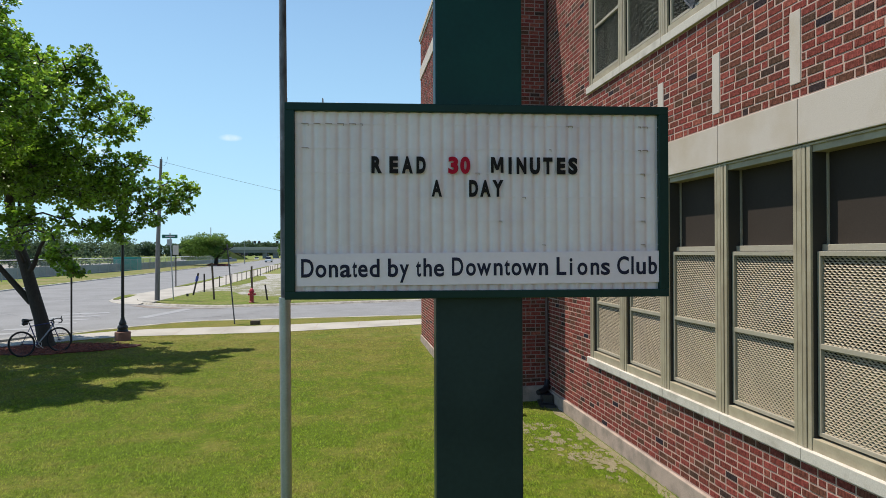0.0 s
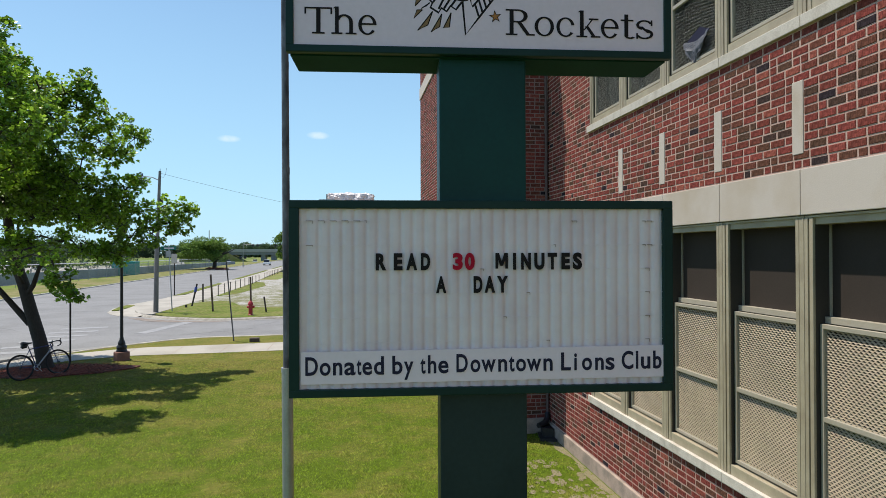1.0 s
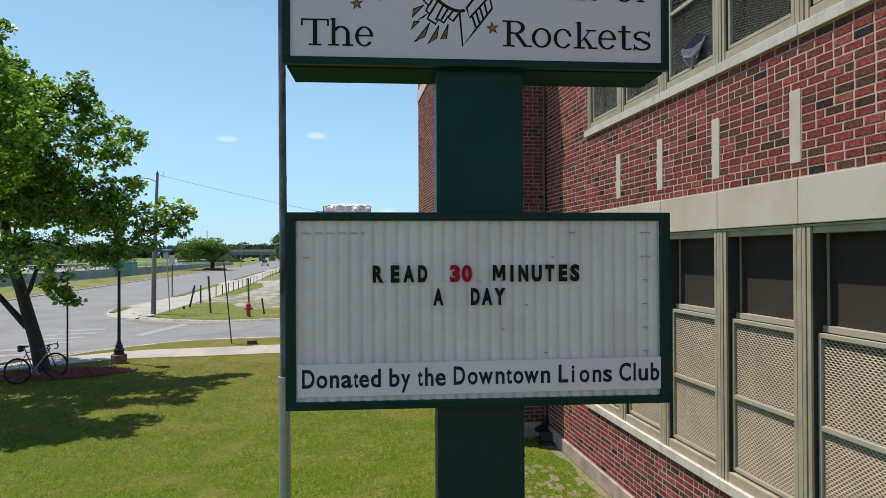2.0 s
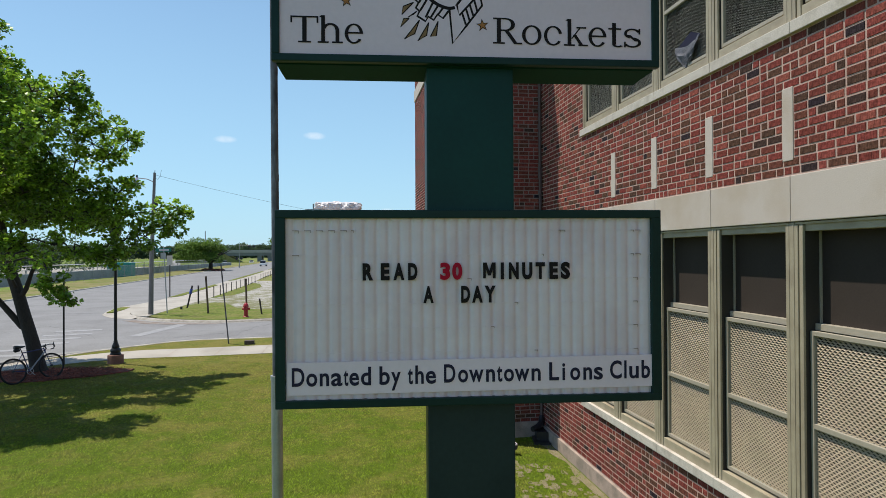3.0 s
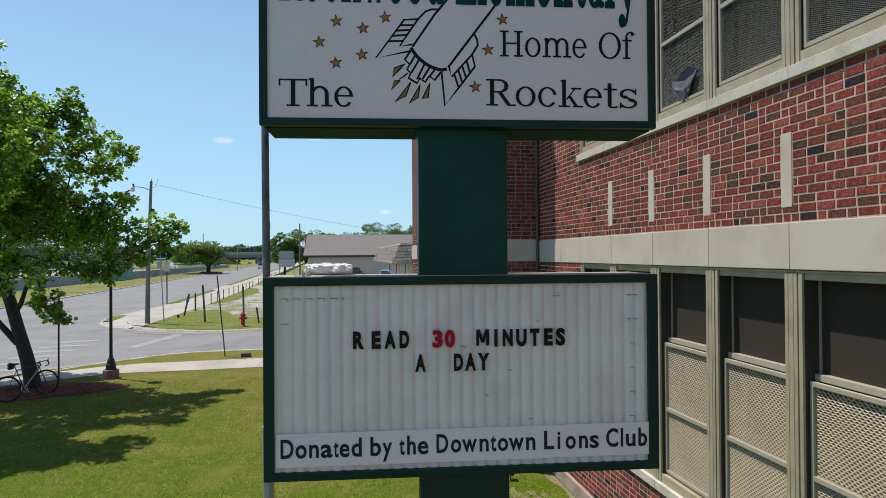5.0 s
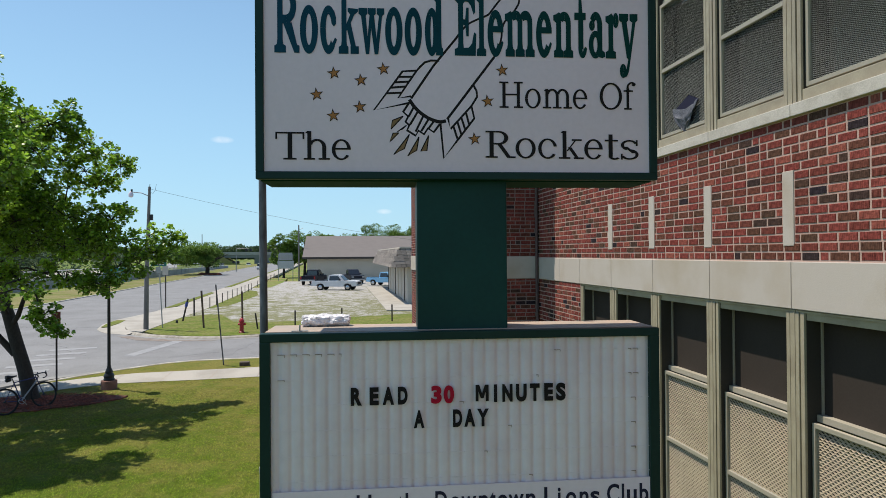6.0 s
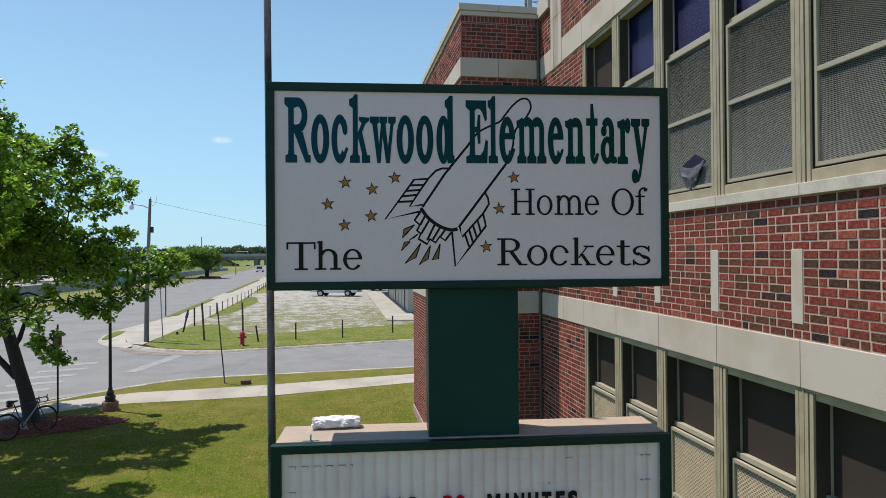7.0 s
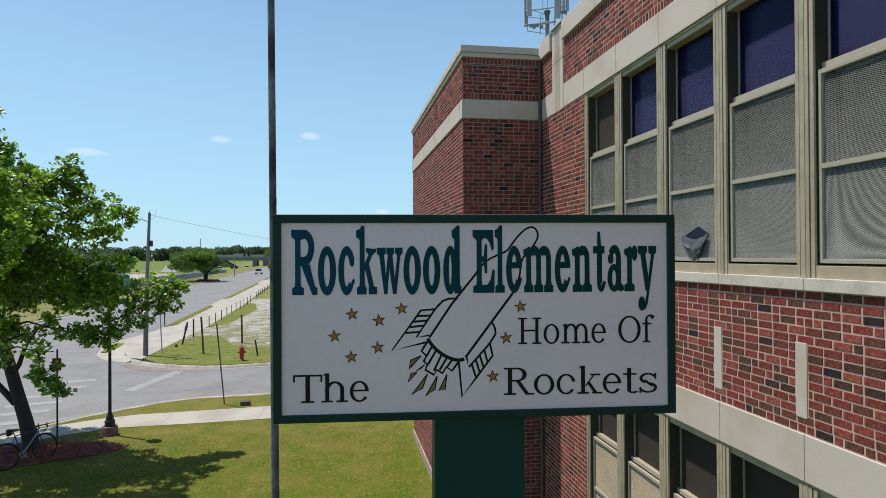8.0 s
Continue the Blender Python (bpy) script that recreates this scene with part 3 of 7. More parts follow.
slab("verge", [(-13.2, 39.1), (-12.86, 38.95), (-12.8, 40.9), (-13.05, 42.7), (-13.6, 43.0), (-13.62, 41.6)], CORNER_GRASS, "small grass island between road and pavement", "verge", top=0.225, thick=0.1)
slab("gravel_lot", [(-9.85, 42.0), (-9.0, 40.5), (-5.0, 38.6), (0, 38.6), (14, 40.5), (14, 98), (-10.9, 98), (-9.9, 72)], GRAVEL, "pale gravel parking lot grown with weeds", "parking lot", top=0.235)
slab("lawn", [(-10.0, 36.0), (-9.0, 34.5), (-7.4, 33.6), (-6.3, 33.25), (-5.3, 33.2), (-3.1, 33.65), (0.1, 34.4), (4.25, 35.3), (14, 37.5), (14, 43.2), (4, 42.2), (0, 40.9), (-2.4, 39.7), (-3.9, 39.1), (-5.1, 39.3), (-6.2, 40.2), (-6.9, 42.4), (-7.6, 44.6), (-8.5, 45.2), (-9.6, 43.6), (-9.9, 42.8), (-9.95, 40)], CORNER_GRASS,
     "green corner lawn beyond the side street", "lawn", top=0.25)
slab("lawn", [(-9.72, 49.9), (-9.2, 51.0), (-8.5, 53), (-8.1, 59), (-7.8, 65.5), (-8.9, 73), (-9.95, 75)], CORNER_GRASS, "grass strip along the low post fence", "lawn", top=0.243)
slab("lawn", [(-10.3, 80), (-8.2, 80.5), (-7.9, 95), (-8.6, 112), (-11.4, 114)], FAR_GRASS, "further grass strip along the road", "lawn", top=0.243)
slab("pavement", [(3.45, 45), (5.7, 44.4), (5.7, 77), (3.45, 77)], CONCRETE, "concrete walk beside the low shake-roofed building", "pavement", top=0.30)

# joints of the near pavement, as dark recessed lines
for i in range(9):
    x = -7.3 + i * 1.55
    bm = bmesh.new()
    y0 = np.interp(x, [p[0] for p in WALK_INNER], [p[1] for p in WALK_INNER])
    y1 = np.interp(x, [p[0] for p in WALK_OUTER], [p[1] for p in WALK_OUTER])
    z0, z1 = ground_height(x, y0) + 0.016, ground_height(x, y1) + 0.016
    a = [bm.verts.new(p) for p in ((x, y0, z0), (x + 0.018, y0, z0), (x + 0.118, y1, z1), (x + 0.1, y1, z1))]
    bm.faces.new(a)
    single("pavement_joint", bm, PLINTH, "dark joint line across the pavement", "joint", kind="structure")

# crosswalk bars and stop line
for i in range(6):
    bm = bmesh.new()
    x, y = -11.75 - 0.10 * i, 23.10 + 1.42 * i
    prism(bm, [(x, y), (x + 1.75, y + 0.50), (x + 1.62, y + 1.0), (x - 0.13, y + 0.50)], ROAD_TOP + 0.002, ROAD_TOP + 0.006)
    single("crosswalk_bar", bm, ROAD_WHITE, "worn white crosswalk bar on the road", "road marking", kind="structure")
bm = bmesh.new()
prism(bm, [(-8.6, 28.3), (-8.1, 28.1), (-7.2, 32.3), (-7.7, 32.5)], ROAD_TOP + 0.002, ROAD_TOP + 0.006)
single("stop_line", bm, ROAD_WHITE, "faded white stop line across the side street", "road marking", kind="structure")
rnd = random.Random(11)
for x0, y0, x1, y1 in ((-4.5, 27.2, -3.4, 31.9), (-9.5, 27.6, -13.5, 33), (-14, 30, -20, 37), (-6.5, 27.4, -4.8, 28.6), (-11.5, 39, -21, 41)):
    bm = bmesh.new()
    pts = []
    for k in range(9):
        s = k / 8
        pts.append((x0 + (x1 - x0) * s + rnd.uniform(-0.18, 0.18), y0 + (y1 - y0) * s + rnd.uniform(-0.18, 0.18)))
    for (ax, ay), (bx, by) in zip(pts, pts[1:]):
        w = rnd.uniform(0.008, 0.018)
        prism(bm, [(ax, ay), (bx, by), (bx + w, by + w), (ax + w, ay + w)], ROAD_TOP + 0.002, ROAD_TOP + 0.005)
    single("road_crack", bm, TAR, "thin dark sealed crack in the road", "crack", kind="structure")
bm = bmesh.new()
ring = []
for k in range(22):
    a = 2 * math.pi * k / 22
    r = 1.0 + 0.16 * math.sin(3 * a + 1) + 0.08 * math.sin(7 * a)
    x, y = -8.25 + 1.85 * r * math.cos(a), 20.35 + 1.0 * r * math.sin(a)
    ring.append((x, y))
prism(bm, ring, -0.1, 0)
for v in bm.verts:
    v.co.z = ground_height(v.co.x, v.co.y) + (0.035 if v.co.z > -0.05 else -0.1)
single("mulch_bed", bm, MULCH, "bed of red bark mulch round the tree trunk", "mulch", kind="structure")


# bare, trodden edge of the lawn along the school wall
rnd = random.Random(31)
edge = [(3.86 - 0.07 - 0.10 * noise.noise(Vector((0, y * 0.9, 3))) - rnd.uniform(0, 0.08), y) for y in np.arange(3.0, 12.1, 0.25)]
bm = bmesh.new()
prism(bm, [*edge, (3.86, 12.1), (3.86, 3.0)], -0.1, 0)
for v in bm.verts:
    v.co.z = ground_height(v.co.x, v.co.y) + (0.006 if v.co.z > -0.05 else -0.1)
single("bare_earth", bm, SOIL, "strip of bare trodden soil along the school wall", "soil", kind="structure")

rnd = random.Random(33)
bm = bmesh.new()
for k in range(150):
    cx, cy, spread = ((3.40, 9.6, 1.0), (3.5, 8.7, 0.7), (2.9, 10.2, 0.9))[k % 3]
    x, y = min(rnd.gauss(cx, 0.22 * spread), 3.78), rnd.gauss(cy, 0.45 * spread)
    r = rnd.uniform(0.02, 0.075)
    lift = ground_height(x, y) + rnd.uniform(0.004, 0.007)
    spin = rnd.uniform(0, 6)
    bm.faces.new([bm.verts.new((x + r * rnd.uniform(0.6, 1.2) * math.cos(spin + q * 0.785), y + 1.5 * r * rnd.uniform(0.6, 1.2) * math.sin(spin + q * 0.785), lift)) for q in range(8)])
single("bare_earth", bm, SOIL, "scattered bare flecks of soil in the grass near the school wall", "soil", kind="stuff")

# brown dirt washed over the kerb at the corner
bm = bmesh.new()
prism(bm, [(-10.4, 34.9), (-9.2, 33.75), (-7.4, 32.85), (-5.6, 32.5), (-5.9, 32.2), (-8.2, 32.5), (-9.6, 33.2), (-11.0, 34.9)], ROAD_TOP + 0.001, ROAD_TOP + 0.008)
single("dirt_patch", bm, DIRT, "brown dirt washed into the corner gutter", "dirt", kind="structure")
# ---- the brick school ----
FX, WX, WY, WEND = 3.92, 2.385, 12.25, 20.15      # facade plane, wing's side, wing's front, wing's far end
COURSE, BRICK_LEN, JOINT = 0.0752, 0.1985, 0.0162
BAY = 1.182
MULLIONS = [4.226 + BAY * i for i in range(5)]   # centres
JAMB = 10.14
BAND_LOW, BAND_HIGH = (3.742, 4.140), (8.205, 8.605)
rnd = random.Random(5)

# backing walls, recessed behind the bricks, with the openings through them
school = thing("wall_school", "long red-brown brick school wall with cast-stone bands", "wall", kind="structure")
back = FX + 0.004
for y0, y1, z0, z1 in ((-12, WY + 0.2, -0.4, 1.06), (JAMB, WY + 0.2, 1.06, 3.76), (-12, WY + 0.2, 3.76, 5.40), (JAMB, WY + 0.2, 5.40, 8.21), (-12, WY + 0.2, 8.21, 9.46),
                       (-12, 3.04, 1.06, 3.76), (-12, 3.04, 5.40, 8.21)):
    part("masonry_core", box(bmesh.new(), back, back + 0.38, y0, y1, z0, z1), MORTAR, school, "pale pinkish mortar between the bricks")
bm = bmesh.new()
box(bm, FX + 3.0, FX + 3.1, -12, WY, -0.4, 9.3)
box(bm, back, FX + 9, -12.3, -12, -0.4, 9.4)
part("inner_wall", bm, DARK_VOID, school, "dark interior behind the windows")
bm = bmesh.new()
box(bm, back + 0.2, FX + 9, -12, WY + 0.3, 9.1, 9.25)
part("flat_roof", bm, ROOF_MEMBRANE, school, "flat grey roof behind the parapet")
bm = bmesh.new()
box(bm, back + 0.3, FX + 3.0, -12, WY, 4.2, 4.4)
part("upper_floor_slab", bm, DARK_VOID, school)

wing = thing("wall_wing", "projecting red-brown brick wing with cast-stone bands", "wall", kind="structure")
bm = bmesh.new()
box(bm, WX + 0.004, FX + 9, WY + 0.06, WEND - 0.009, -0.4, 9.46)
part("masonry_core", bm, MORTAR, wing, "pale pinkish mortar between the bricks")
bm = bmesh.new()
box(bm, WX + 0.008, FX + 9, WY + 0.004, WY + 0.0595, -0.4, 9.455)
part("front_joints", bm, SHADED_MORTAR, wing, "pinkish-brown mortar darkened for the wing's shaded front")


def courses(u0, u1, z0, z1, holes=(), row=0):
    """Bricks of one wall zone as (start, end, bottom, top): running bond, with every sixth course of alternating headers."""
    z = z0
    while z < z1 - 0.02:
        top = min(z + COURSE, z1)
        u = u0 - rnd.uniform(0, 0.02) - (BRICK_LEN / 2 if row % 2 else 0)
        k = 0
        while u < u1:
            length = BRICK_LEN / 2 if (row % 6 == 3 and k % 2) or rnd.random() < 0.10 else BRICK_LEN
            pieces = [(max(u, u0), min(u + length, u1))]
            for h0, h1, g0, g1 in holes:
                if z + COURSE * 0.5 > g0 and z + COURSE * 0.5 < g1:
                    pieces = [q for a, b in pieces for q in ((a, min(b, h0)), (max(a, h1), b)) if q[1] - q[0] > 0.0]
            for a, b in pieces:
                if b - a > 0.035:
                    yield (a + JOINT / 2, b - JOINT / 2, z + JOINT / 2, top - JOINT / 2)
            u += length
            k += 1
        z += COURSE
        row += 1


def soldiers(u0, u1, z0, z1):
    u = u0
    while u < u1 - 0.03:
        yield (u + JOINT / 2, min(u + COURSE, u1) - JOINT / 2, z0 + JOINT / 2, z1 - JOINT / 2)
        u += COURSE


STRIP_W = 0.14
STRIPS = [m + 0.055 for m in MULLIONS]
strip_holes = [(m - STRIP_W / 2, m + STRIP_W / 2, 4.29, 4.91) for m in STRIPS]
facade_bricks = []
for zone in ((-3, WY, 0.19, 1.035), (-3, 3.04, 1.035, 3.742), (-3, 3.04, 5.46, 8.195), (JAMB, WY, 1.035, 3.742), (JAMB, WY, 5.355, 8.195)):
    facade_bricks += courses(*zone)
facade_bricks += courses(-3, WY, 4.148, 5.352, strip_holes, 3)
facade_bricks += courses(-3, 11.04, 8.728, 9.235)
facade_bricks += courses(11.6, WY, 8.728, 9.235)
for a, b in ((-3, 11.04), (11.6, WY)):
    facade_bricks += list(soldiers(a, b, 8.612, 8.728)) + list(soldiers(a, b, 9.235, 9.365))


def brick_object(mesh_cache, length, height, parent, place, turn):
    key = (round(length, 2), round(height, 2))
    if key not in mesh_cache:
        tmp = bmesh.new()
        box(tmp, -key[0] / 2, key[0] / 2, 0, 0.05, -key[1] / 2, key[1] / 2)
        bmesh.ops.bevel(tmp, geom=[e for e in tmp.edges if all(v.co.y < 0.01 for v in e.verts)], offset=0.003, segments=1, affect="EDGES")
        mesh_cache[key] = mesh_of(tmp, "brick", BRICK_PIECE)
    ob = new("brick", mesh_cache[key])
    ob.matrix_world = pose(*place, 0, 0, turn)
    ob.parent = parent
    return ob


def brick_mass(name, quads, parent, put, label):
    """The bricks beyond the nearest, joined: each a shallow block of five faces. put maps (u, depth, z) to the world."""
    verts, faces = [], []
    for a, b, z0, z1 in quads:
        s = len(verts)
        proud = rnd.uniform(-0.0015, 0.0015)
        c = 0.003
        for d, e in ((0.03, 0.0), (c + proud, 0.0), (proud, c)):
            verts += [put(a + e, d, z0 + e), put(b - e, d, z0 + e), put(b - e, d, z1 - e), put(a + e, d, z1 - e)]
        for r in (0, 4):
            for k in range(4):
                faces.append((s + r + k, s + r + (k + 1) % 4, s + r + 4 + (k + 1) % 4, s + r + 4 + k))
        faces.append((s + 8, s + 9, s + 10, s + 11))
    me = bpy.data.meshes.new(name)
    me.from_pydata(verts, [], faces)
    fix = bmesh.new()
    fix.from_mesh(me)
    bmesh.ops.recalc_face_normals(fix, faces=fix.faces[:])
    fix.to_mesh(me)
    fix.free()
    me.materials.append(BRICK_MASS)
    ob = new(name, me)
    ob.parent = parent
    ob["label"], ob["kind"] = label, "stuff"
    return ob


near = [q for q in facade_bricks if 4.14 < q[2] < 5.34 and 4.55 < q[0] < 8.6][:]
near = sorted(near, key=lambda q: q[0])[:300]
near_set = set(near)
far = [q for q in facade_bricks if q not in near_set]
FACADE_NEAR = near
brick_mass("brickwork", far, school, lambda u, d, z: (FX + d, u, z), "weathered red, plum and near-black bricks in pale mortar")

wing_front = list(courses(WX, FX, 0.24, 3.75)) + list(courses(WX, FX, 4.17, 8.235)) + list(soldiers(WX, FX, 8.592, 8.712)) + list(courses(WX, FX, 8.712, 9.268)) + list(soldiers(WX, FX, 9.268, 9.385))
wing_front_near = [q for q in wing_front if 5.9 < q[2] < 8.2][:300]
near_set = set(wing_front_near)
brick_mass("brickwork", [q for q in wing_front if q not in near_set], wing, lambda u, d, z: (u, WY + d, z), "plum-red bricks in mortar with shade in its colour")
side = []
for z0, z1 in ((0.24, 3.75), (4.17, 8.235), (8.712, 9.268)):
    side += courses(WY, WEND, z0, z1)
side += list(soldiers(WY, WEND, 8.592, 8.712)) + list(soldiers(WY, WEND, 9.268, 9.385))
brick_mass("brickwork", side, wing, lambda u, d, z: (WX + d, u, z), "sunlit orange-red bricks in pale mortar")


def stone_run(parent, name, blocks, mat=None, label=""):
    for x0, x1, y0, y1, z0, z1 in blocks:
        tmp = bmesh.new()
        box(tmp, x0, x1, y0, y1, z0, z1, bevel=0.006)
        part(name, tmp, mat or STONE, parent, label)


# cast-stone bands, each block of its own, jointed over the mullions
edges = [-12, 3.064] + [m + 0.02 for m in MULLIONS] + [10.14, 11.04, 11.60, WY + 0.05]
for z0, z1 in (BAND_LOW, BAND_HIGH):
    stone_run(school, "band_stone", [(FX - 0.010, FX + 0.3, a + 0.003, b - 0.003, z0, z1) for a, b in zip(edges, edges[1:]) if not (z0 > 8 and a == 11.04)], label="smooth pale cast-stone block")
for m in STRIPS:
    stone_run(school, "stone_inset", [(FX - 0.0035, FX + 0.1, m - STRIP_W / 2 + 0.004, m + STRIP_W / 2 - 0.004, 4.272, 4.91)], label="upright cast-stone inset strip")
for z in (1.035, 5.355):
    e = [-12, 3.04] + [m - 0.02 for m in MULLIONS] + [JAMB + 0.06]
    stone_run(school, "sill_stone", [(FX - 0.034, FX + 0.35, a + 0.002, b - 0.002, z, z + 0.105) for a, b in zip(e, e[1:])], SILL_STONE, "weathered stained stone sill")
e = [-12, 2.0, 3.9, 5.8, 7.7, 9.6, 11.02]
stone_run(school, "coping_stone", [(FX - 0.05, FX + 0.42, a + 0.003, b - 0.003, 9.37, 9.69) for a, b in zip(e, e[1:])], label="pale cast-stone parapet coping")
stone_run(school, "coping_stone", [(FX - 0.05, FX + 0.42, 11.62, WY - 0.06, 9.37, 9.69)], label="pale cast-stone parapet coping")
# fluted cast-stone pilaster head near the inner corner
for z0, z1 in ((8.197, 9.085), (9.092, 9.69)):
    bm = bmesh.new()
    flutes = [11.043, 11.215, 11.262, 11.308, 11.352, 11.398, 11.444, 11.597]
    for a, b in zip(flutes, flutes[1:]):
        box(bm, FX - (0.013 if b - a > 0.1 else 0.011), FX + 0.05, a + 0.008, b - 0.008, z0, z1, bevel=0.004)
    box(bm, FX + 0.012, FX + 0.35, 11.045, 11.595, z0, z1)
    part("pilaster_stone", bm, STONE, school, "fluted cast-stone pilaster block")
bm = bmesh.new()
box(bm, FX - 0.05, FX + 0.38, 11.03, 11.61, 9.695, 9.73, bevel=0.008)
part("pilaster_cap", bm, STONE, school, "thin cast-stone pilaster cap")
bm = bmesh.new()
box(bm, FX - 0.035, FX + 0.2, -12, WY, -0.4, 0.175, bevel=0.012)
part("plinth", bm, PLINTH, school, "stained concrete footing")
# wing bands, coping, plinth
for z0, z1 in ((3.75, 4.17), (8.235, 8.588)):
    xs = [WX - 0.025, 3.1, FX - 0.033]
    stone_run(wing, "band_stone", [(a + 0.003, b - 0.003, WY - 0.012, WY + 0.2, z0, z1) for a, b in zip(xs, xs[1:])], label="smooth pale cast-stone block")
    ys = [WY + 0.2, 14.2, 16.2, 18.2, WEND]
    stone_run(wing, "band_stone", [(WX - 0.025, WX + 0.2, a + 0.003, b - 0.003, z0, z1) for a, b in zip(ys, ys[1:])], label="smooth pale cast-stone block")
xs = [WX - 0.05, 3.1, FX - 0.055]
stone_run(wing, "coping_stone", [(a + 0.003, b - 0.003, WY - 0.05, WY + 0.35, 9.475, 9.60) for a, b in zip(xs, xs[1:])], label="pale cast-stone parapet coping")
stone_run(wing, "frieze_stone", [(WX - 0.02, FX - 0.03, WY - 0.02, WY + 0.3, 9.388, 9.472), (WX - 0.02, WX + 0.3, WY + 0.305, WEND + 0.01, 9.388, 9.472)], label="plain stone course below the coping")
ys = [WY + 0.35, 15.2, 17.7, WEND + 0.04]
stone_run(wing, "coping_stone", [(WX - 0.05, WX + 0.35, a + 0.003, b - 0.003, 9.475, 9.60) for a, b in zip(ys, ys[1:])], label="pale cast-stone parapet coping")
bm = bmesh.new()
box(bm, WX - 0.03, FX - 0.037, WY - 0.03, WY + 0.2, -0.4, 0.24, bevel=0.012)
box(bm, WX - 0.03, WX + 0.2, WY + 0.203, WEND, -0.4, 0.24, bevel=0.012)
part("plinth", bm, PLINTH, wing, "stained concrete footing")


# ---- windows ----
def expanded_metal(width, height, mat, pitch_y=0.052, pitch_z=0.041, t=0.0061, lean=0.005):
    """A sheet of expanded metal: strands that lean outwards, meeting in flat bonds, with open lozenges between them."""
    verts, faces = [], []
    rows, cols = int(height / (pitch_z / 2)), int(width / (pitch_y / 2))
    sy, sz = width / cols, height / rows
    for r in range(rows):
        for c in range(cols):
            up = (r + c) % 2
            y0, y1 = c * sy, (c + 1) * sy
            za, zb = (r * sz + t, (r + 1) * sz - t) if up else ((r + 1) * sz - t, r * sz + t)
            line = ((y0, za), (y0 + 0.2 * sy, za), (y1 - 0.2 * sy, zb), (y1, zb))
            for (p, zp), (q, zq) in zip(line, line[1:]):
                s = len(verts)
                verts += [(-lean, p, zp - t), (-lean, q, zq - t), (lean, q, zq + t), (lean, p, zp + t)]
                faces.append((s, s + 1, s + 2, s + 3))
    me = bpy.data.meshes.new("screen_mesh")
    me.from_pydata(verts, [], faces)
    me.materials.append(mat)
    return me


GAP = BAY - 0.208
SCREEN = {}


def window(name, y, z, upper=False, blind=None):
    """One bay: mullion covers, head, an upper light, and a screened double sash below, from the sill's top up."""
    w = thing(name, "tall beige-painted window with metal security screens below a dark upper light", "window", (FX, y, z), group="school windows", kind="structure")
    a, b = 0.104, 0.104 + GAP
    H = BAND_HIGH[0] - z if upper else BAND_LOW[0] - z
    screen_top, pane_low, middle = (1.72, 1.785, 0.922) if upper else (1.678, 1.738, 0.882)
    for s in (0, 1):
        e = b if s else a
        d = -1 if s else 1
        for lo, hi in ((b, b + 0.043), (b + 0.060, b + 0.1015)) if s else ((0.003, 0.058), (0.0625, a)):
            bm = bmesh.new()
            box(bm, 0.006, 0.030, lo, hi, 0, H - 0.028, bevel=0.004)
            part("mullion_cover", bm, FRAME_PAINT, w)
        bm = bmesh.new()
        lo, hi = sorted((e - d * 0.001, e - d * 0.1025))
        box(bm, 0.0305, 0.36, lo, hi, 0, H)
        part("window_frame", bm, FRAME_DARK, w, "inner frame, dark brown with the recess shade in it")
    f, g = (0.03, -0.010) if upper else (0.0, -0.022)
    bm = bmesh.new()
    box(bm, 0.03, 0.36, a, b, H - 0.085, H - 0.012, bevel=0.004)
    box(bm, 0.012, 0.36, 0.003, BAY - 0.003, H - 0.027, H - 0.006, bevel=0.004)
    part("head_rail", bm, FRAME_PAINT, w)
    bm = bmesh.new()
    box(bm, 0.014, 0.36, a + 0.001, b - 0.001, -0.005, 0.105, bevel=0.005)
    part("bottom_rail", bm, FRAME_PAINT, w)
    bm = bmesh.new()
    box(bm, 0.115 - f, 0.30, a + 0.002, b - 0.002, screen_top + 0.003, pane_low, bevel=0.004)
    for y0, y1 in ((a + 0.002, a + 0.016), (b - 0.016, b - 0.002)):
        box(bm, 0.135 - g, 0.178 - g, y0, y1, pane_low, H - 0.08, bevel=0.003)
    part("upper_sash", bm, SASH_PAINT, w, "pale painted upper sash")
    bm = bmesh.new()
    box(bm, 0.155 - g, 0.165 - g, a + 0.010, b - 0.010, pane_low - 0.02, H - 0.07)
    part("top_panel", bm, blind or (BLUE_BLIND if upper else BLIND), w, "dark indigo blind in the upper light" if upper and not blind else "dark brown matt panel in the upper light")
    if upper and not blind:
        bm = bmesh.new()
        box(bm, 0.147 - g, 0.152 - g, a + 0.012, b - 0.012, pane_low - 0.01, H - 0.086)
        part("pane", bm, SKY_GLASS, w, "bluish glass pane").visible_shadow = False
    bm = bmesh.new()
    f0, f1, z0, z1, zm = a + 0.010, b - 0.010, 0.125, screen_top, middle
    for q in ((f0, f0 + 0.034, z0, z1), (f1 - 0.034, f1, z0, z1), (f0 + 0.034, f1 - 0.034, z1 - 0.040, z1), (f0 + 0.034, f1 - 0.034, z0, z0 + 0.036), (f0 + 0.034, f1 - 0.034, zm - 0.022, zm + 0.022)):
        box(bm, 0.060 - f * 0.7, 0.098 - f * 0.7, *q, bevel=0.004)
    sash = part("screen_sash", bm, SASH_PAINT, w, "pale painted screen frame")
    for za, zb in ((z0 + 0.036, zm - 0.022), (zm + 0.022, z1 - 0.040)):
        key = (round(zb - za, 3), upper)
        if key not in SCREEN:
            SCREEN[key] = expanded_metal(f1 - f0 - 0.068, zb - za, MESH_GREY, 0.034, 0.0160, 0.0027, 0.0040) if upper else expanded_metal(f1 - f0 - 0.068, zb - za, MESH_PAINT)
        ob = new("screen", SCREEN[key])
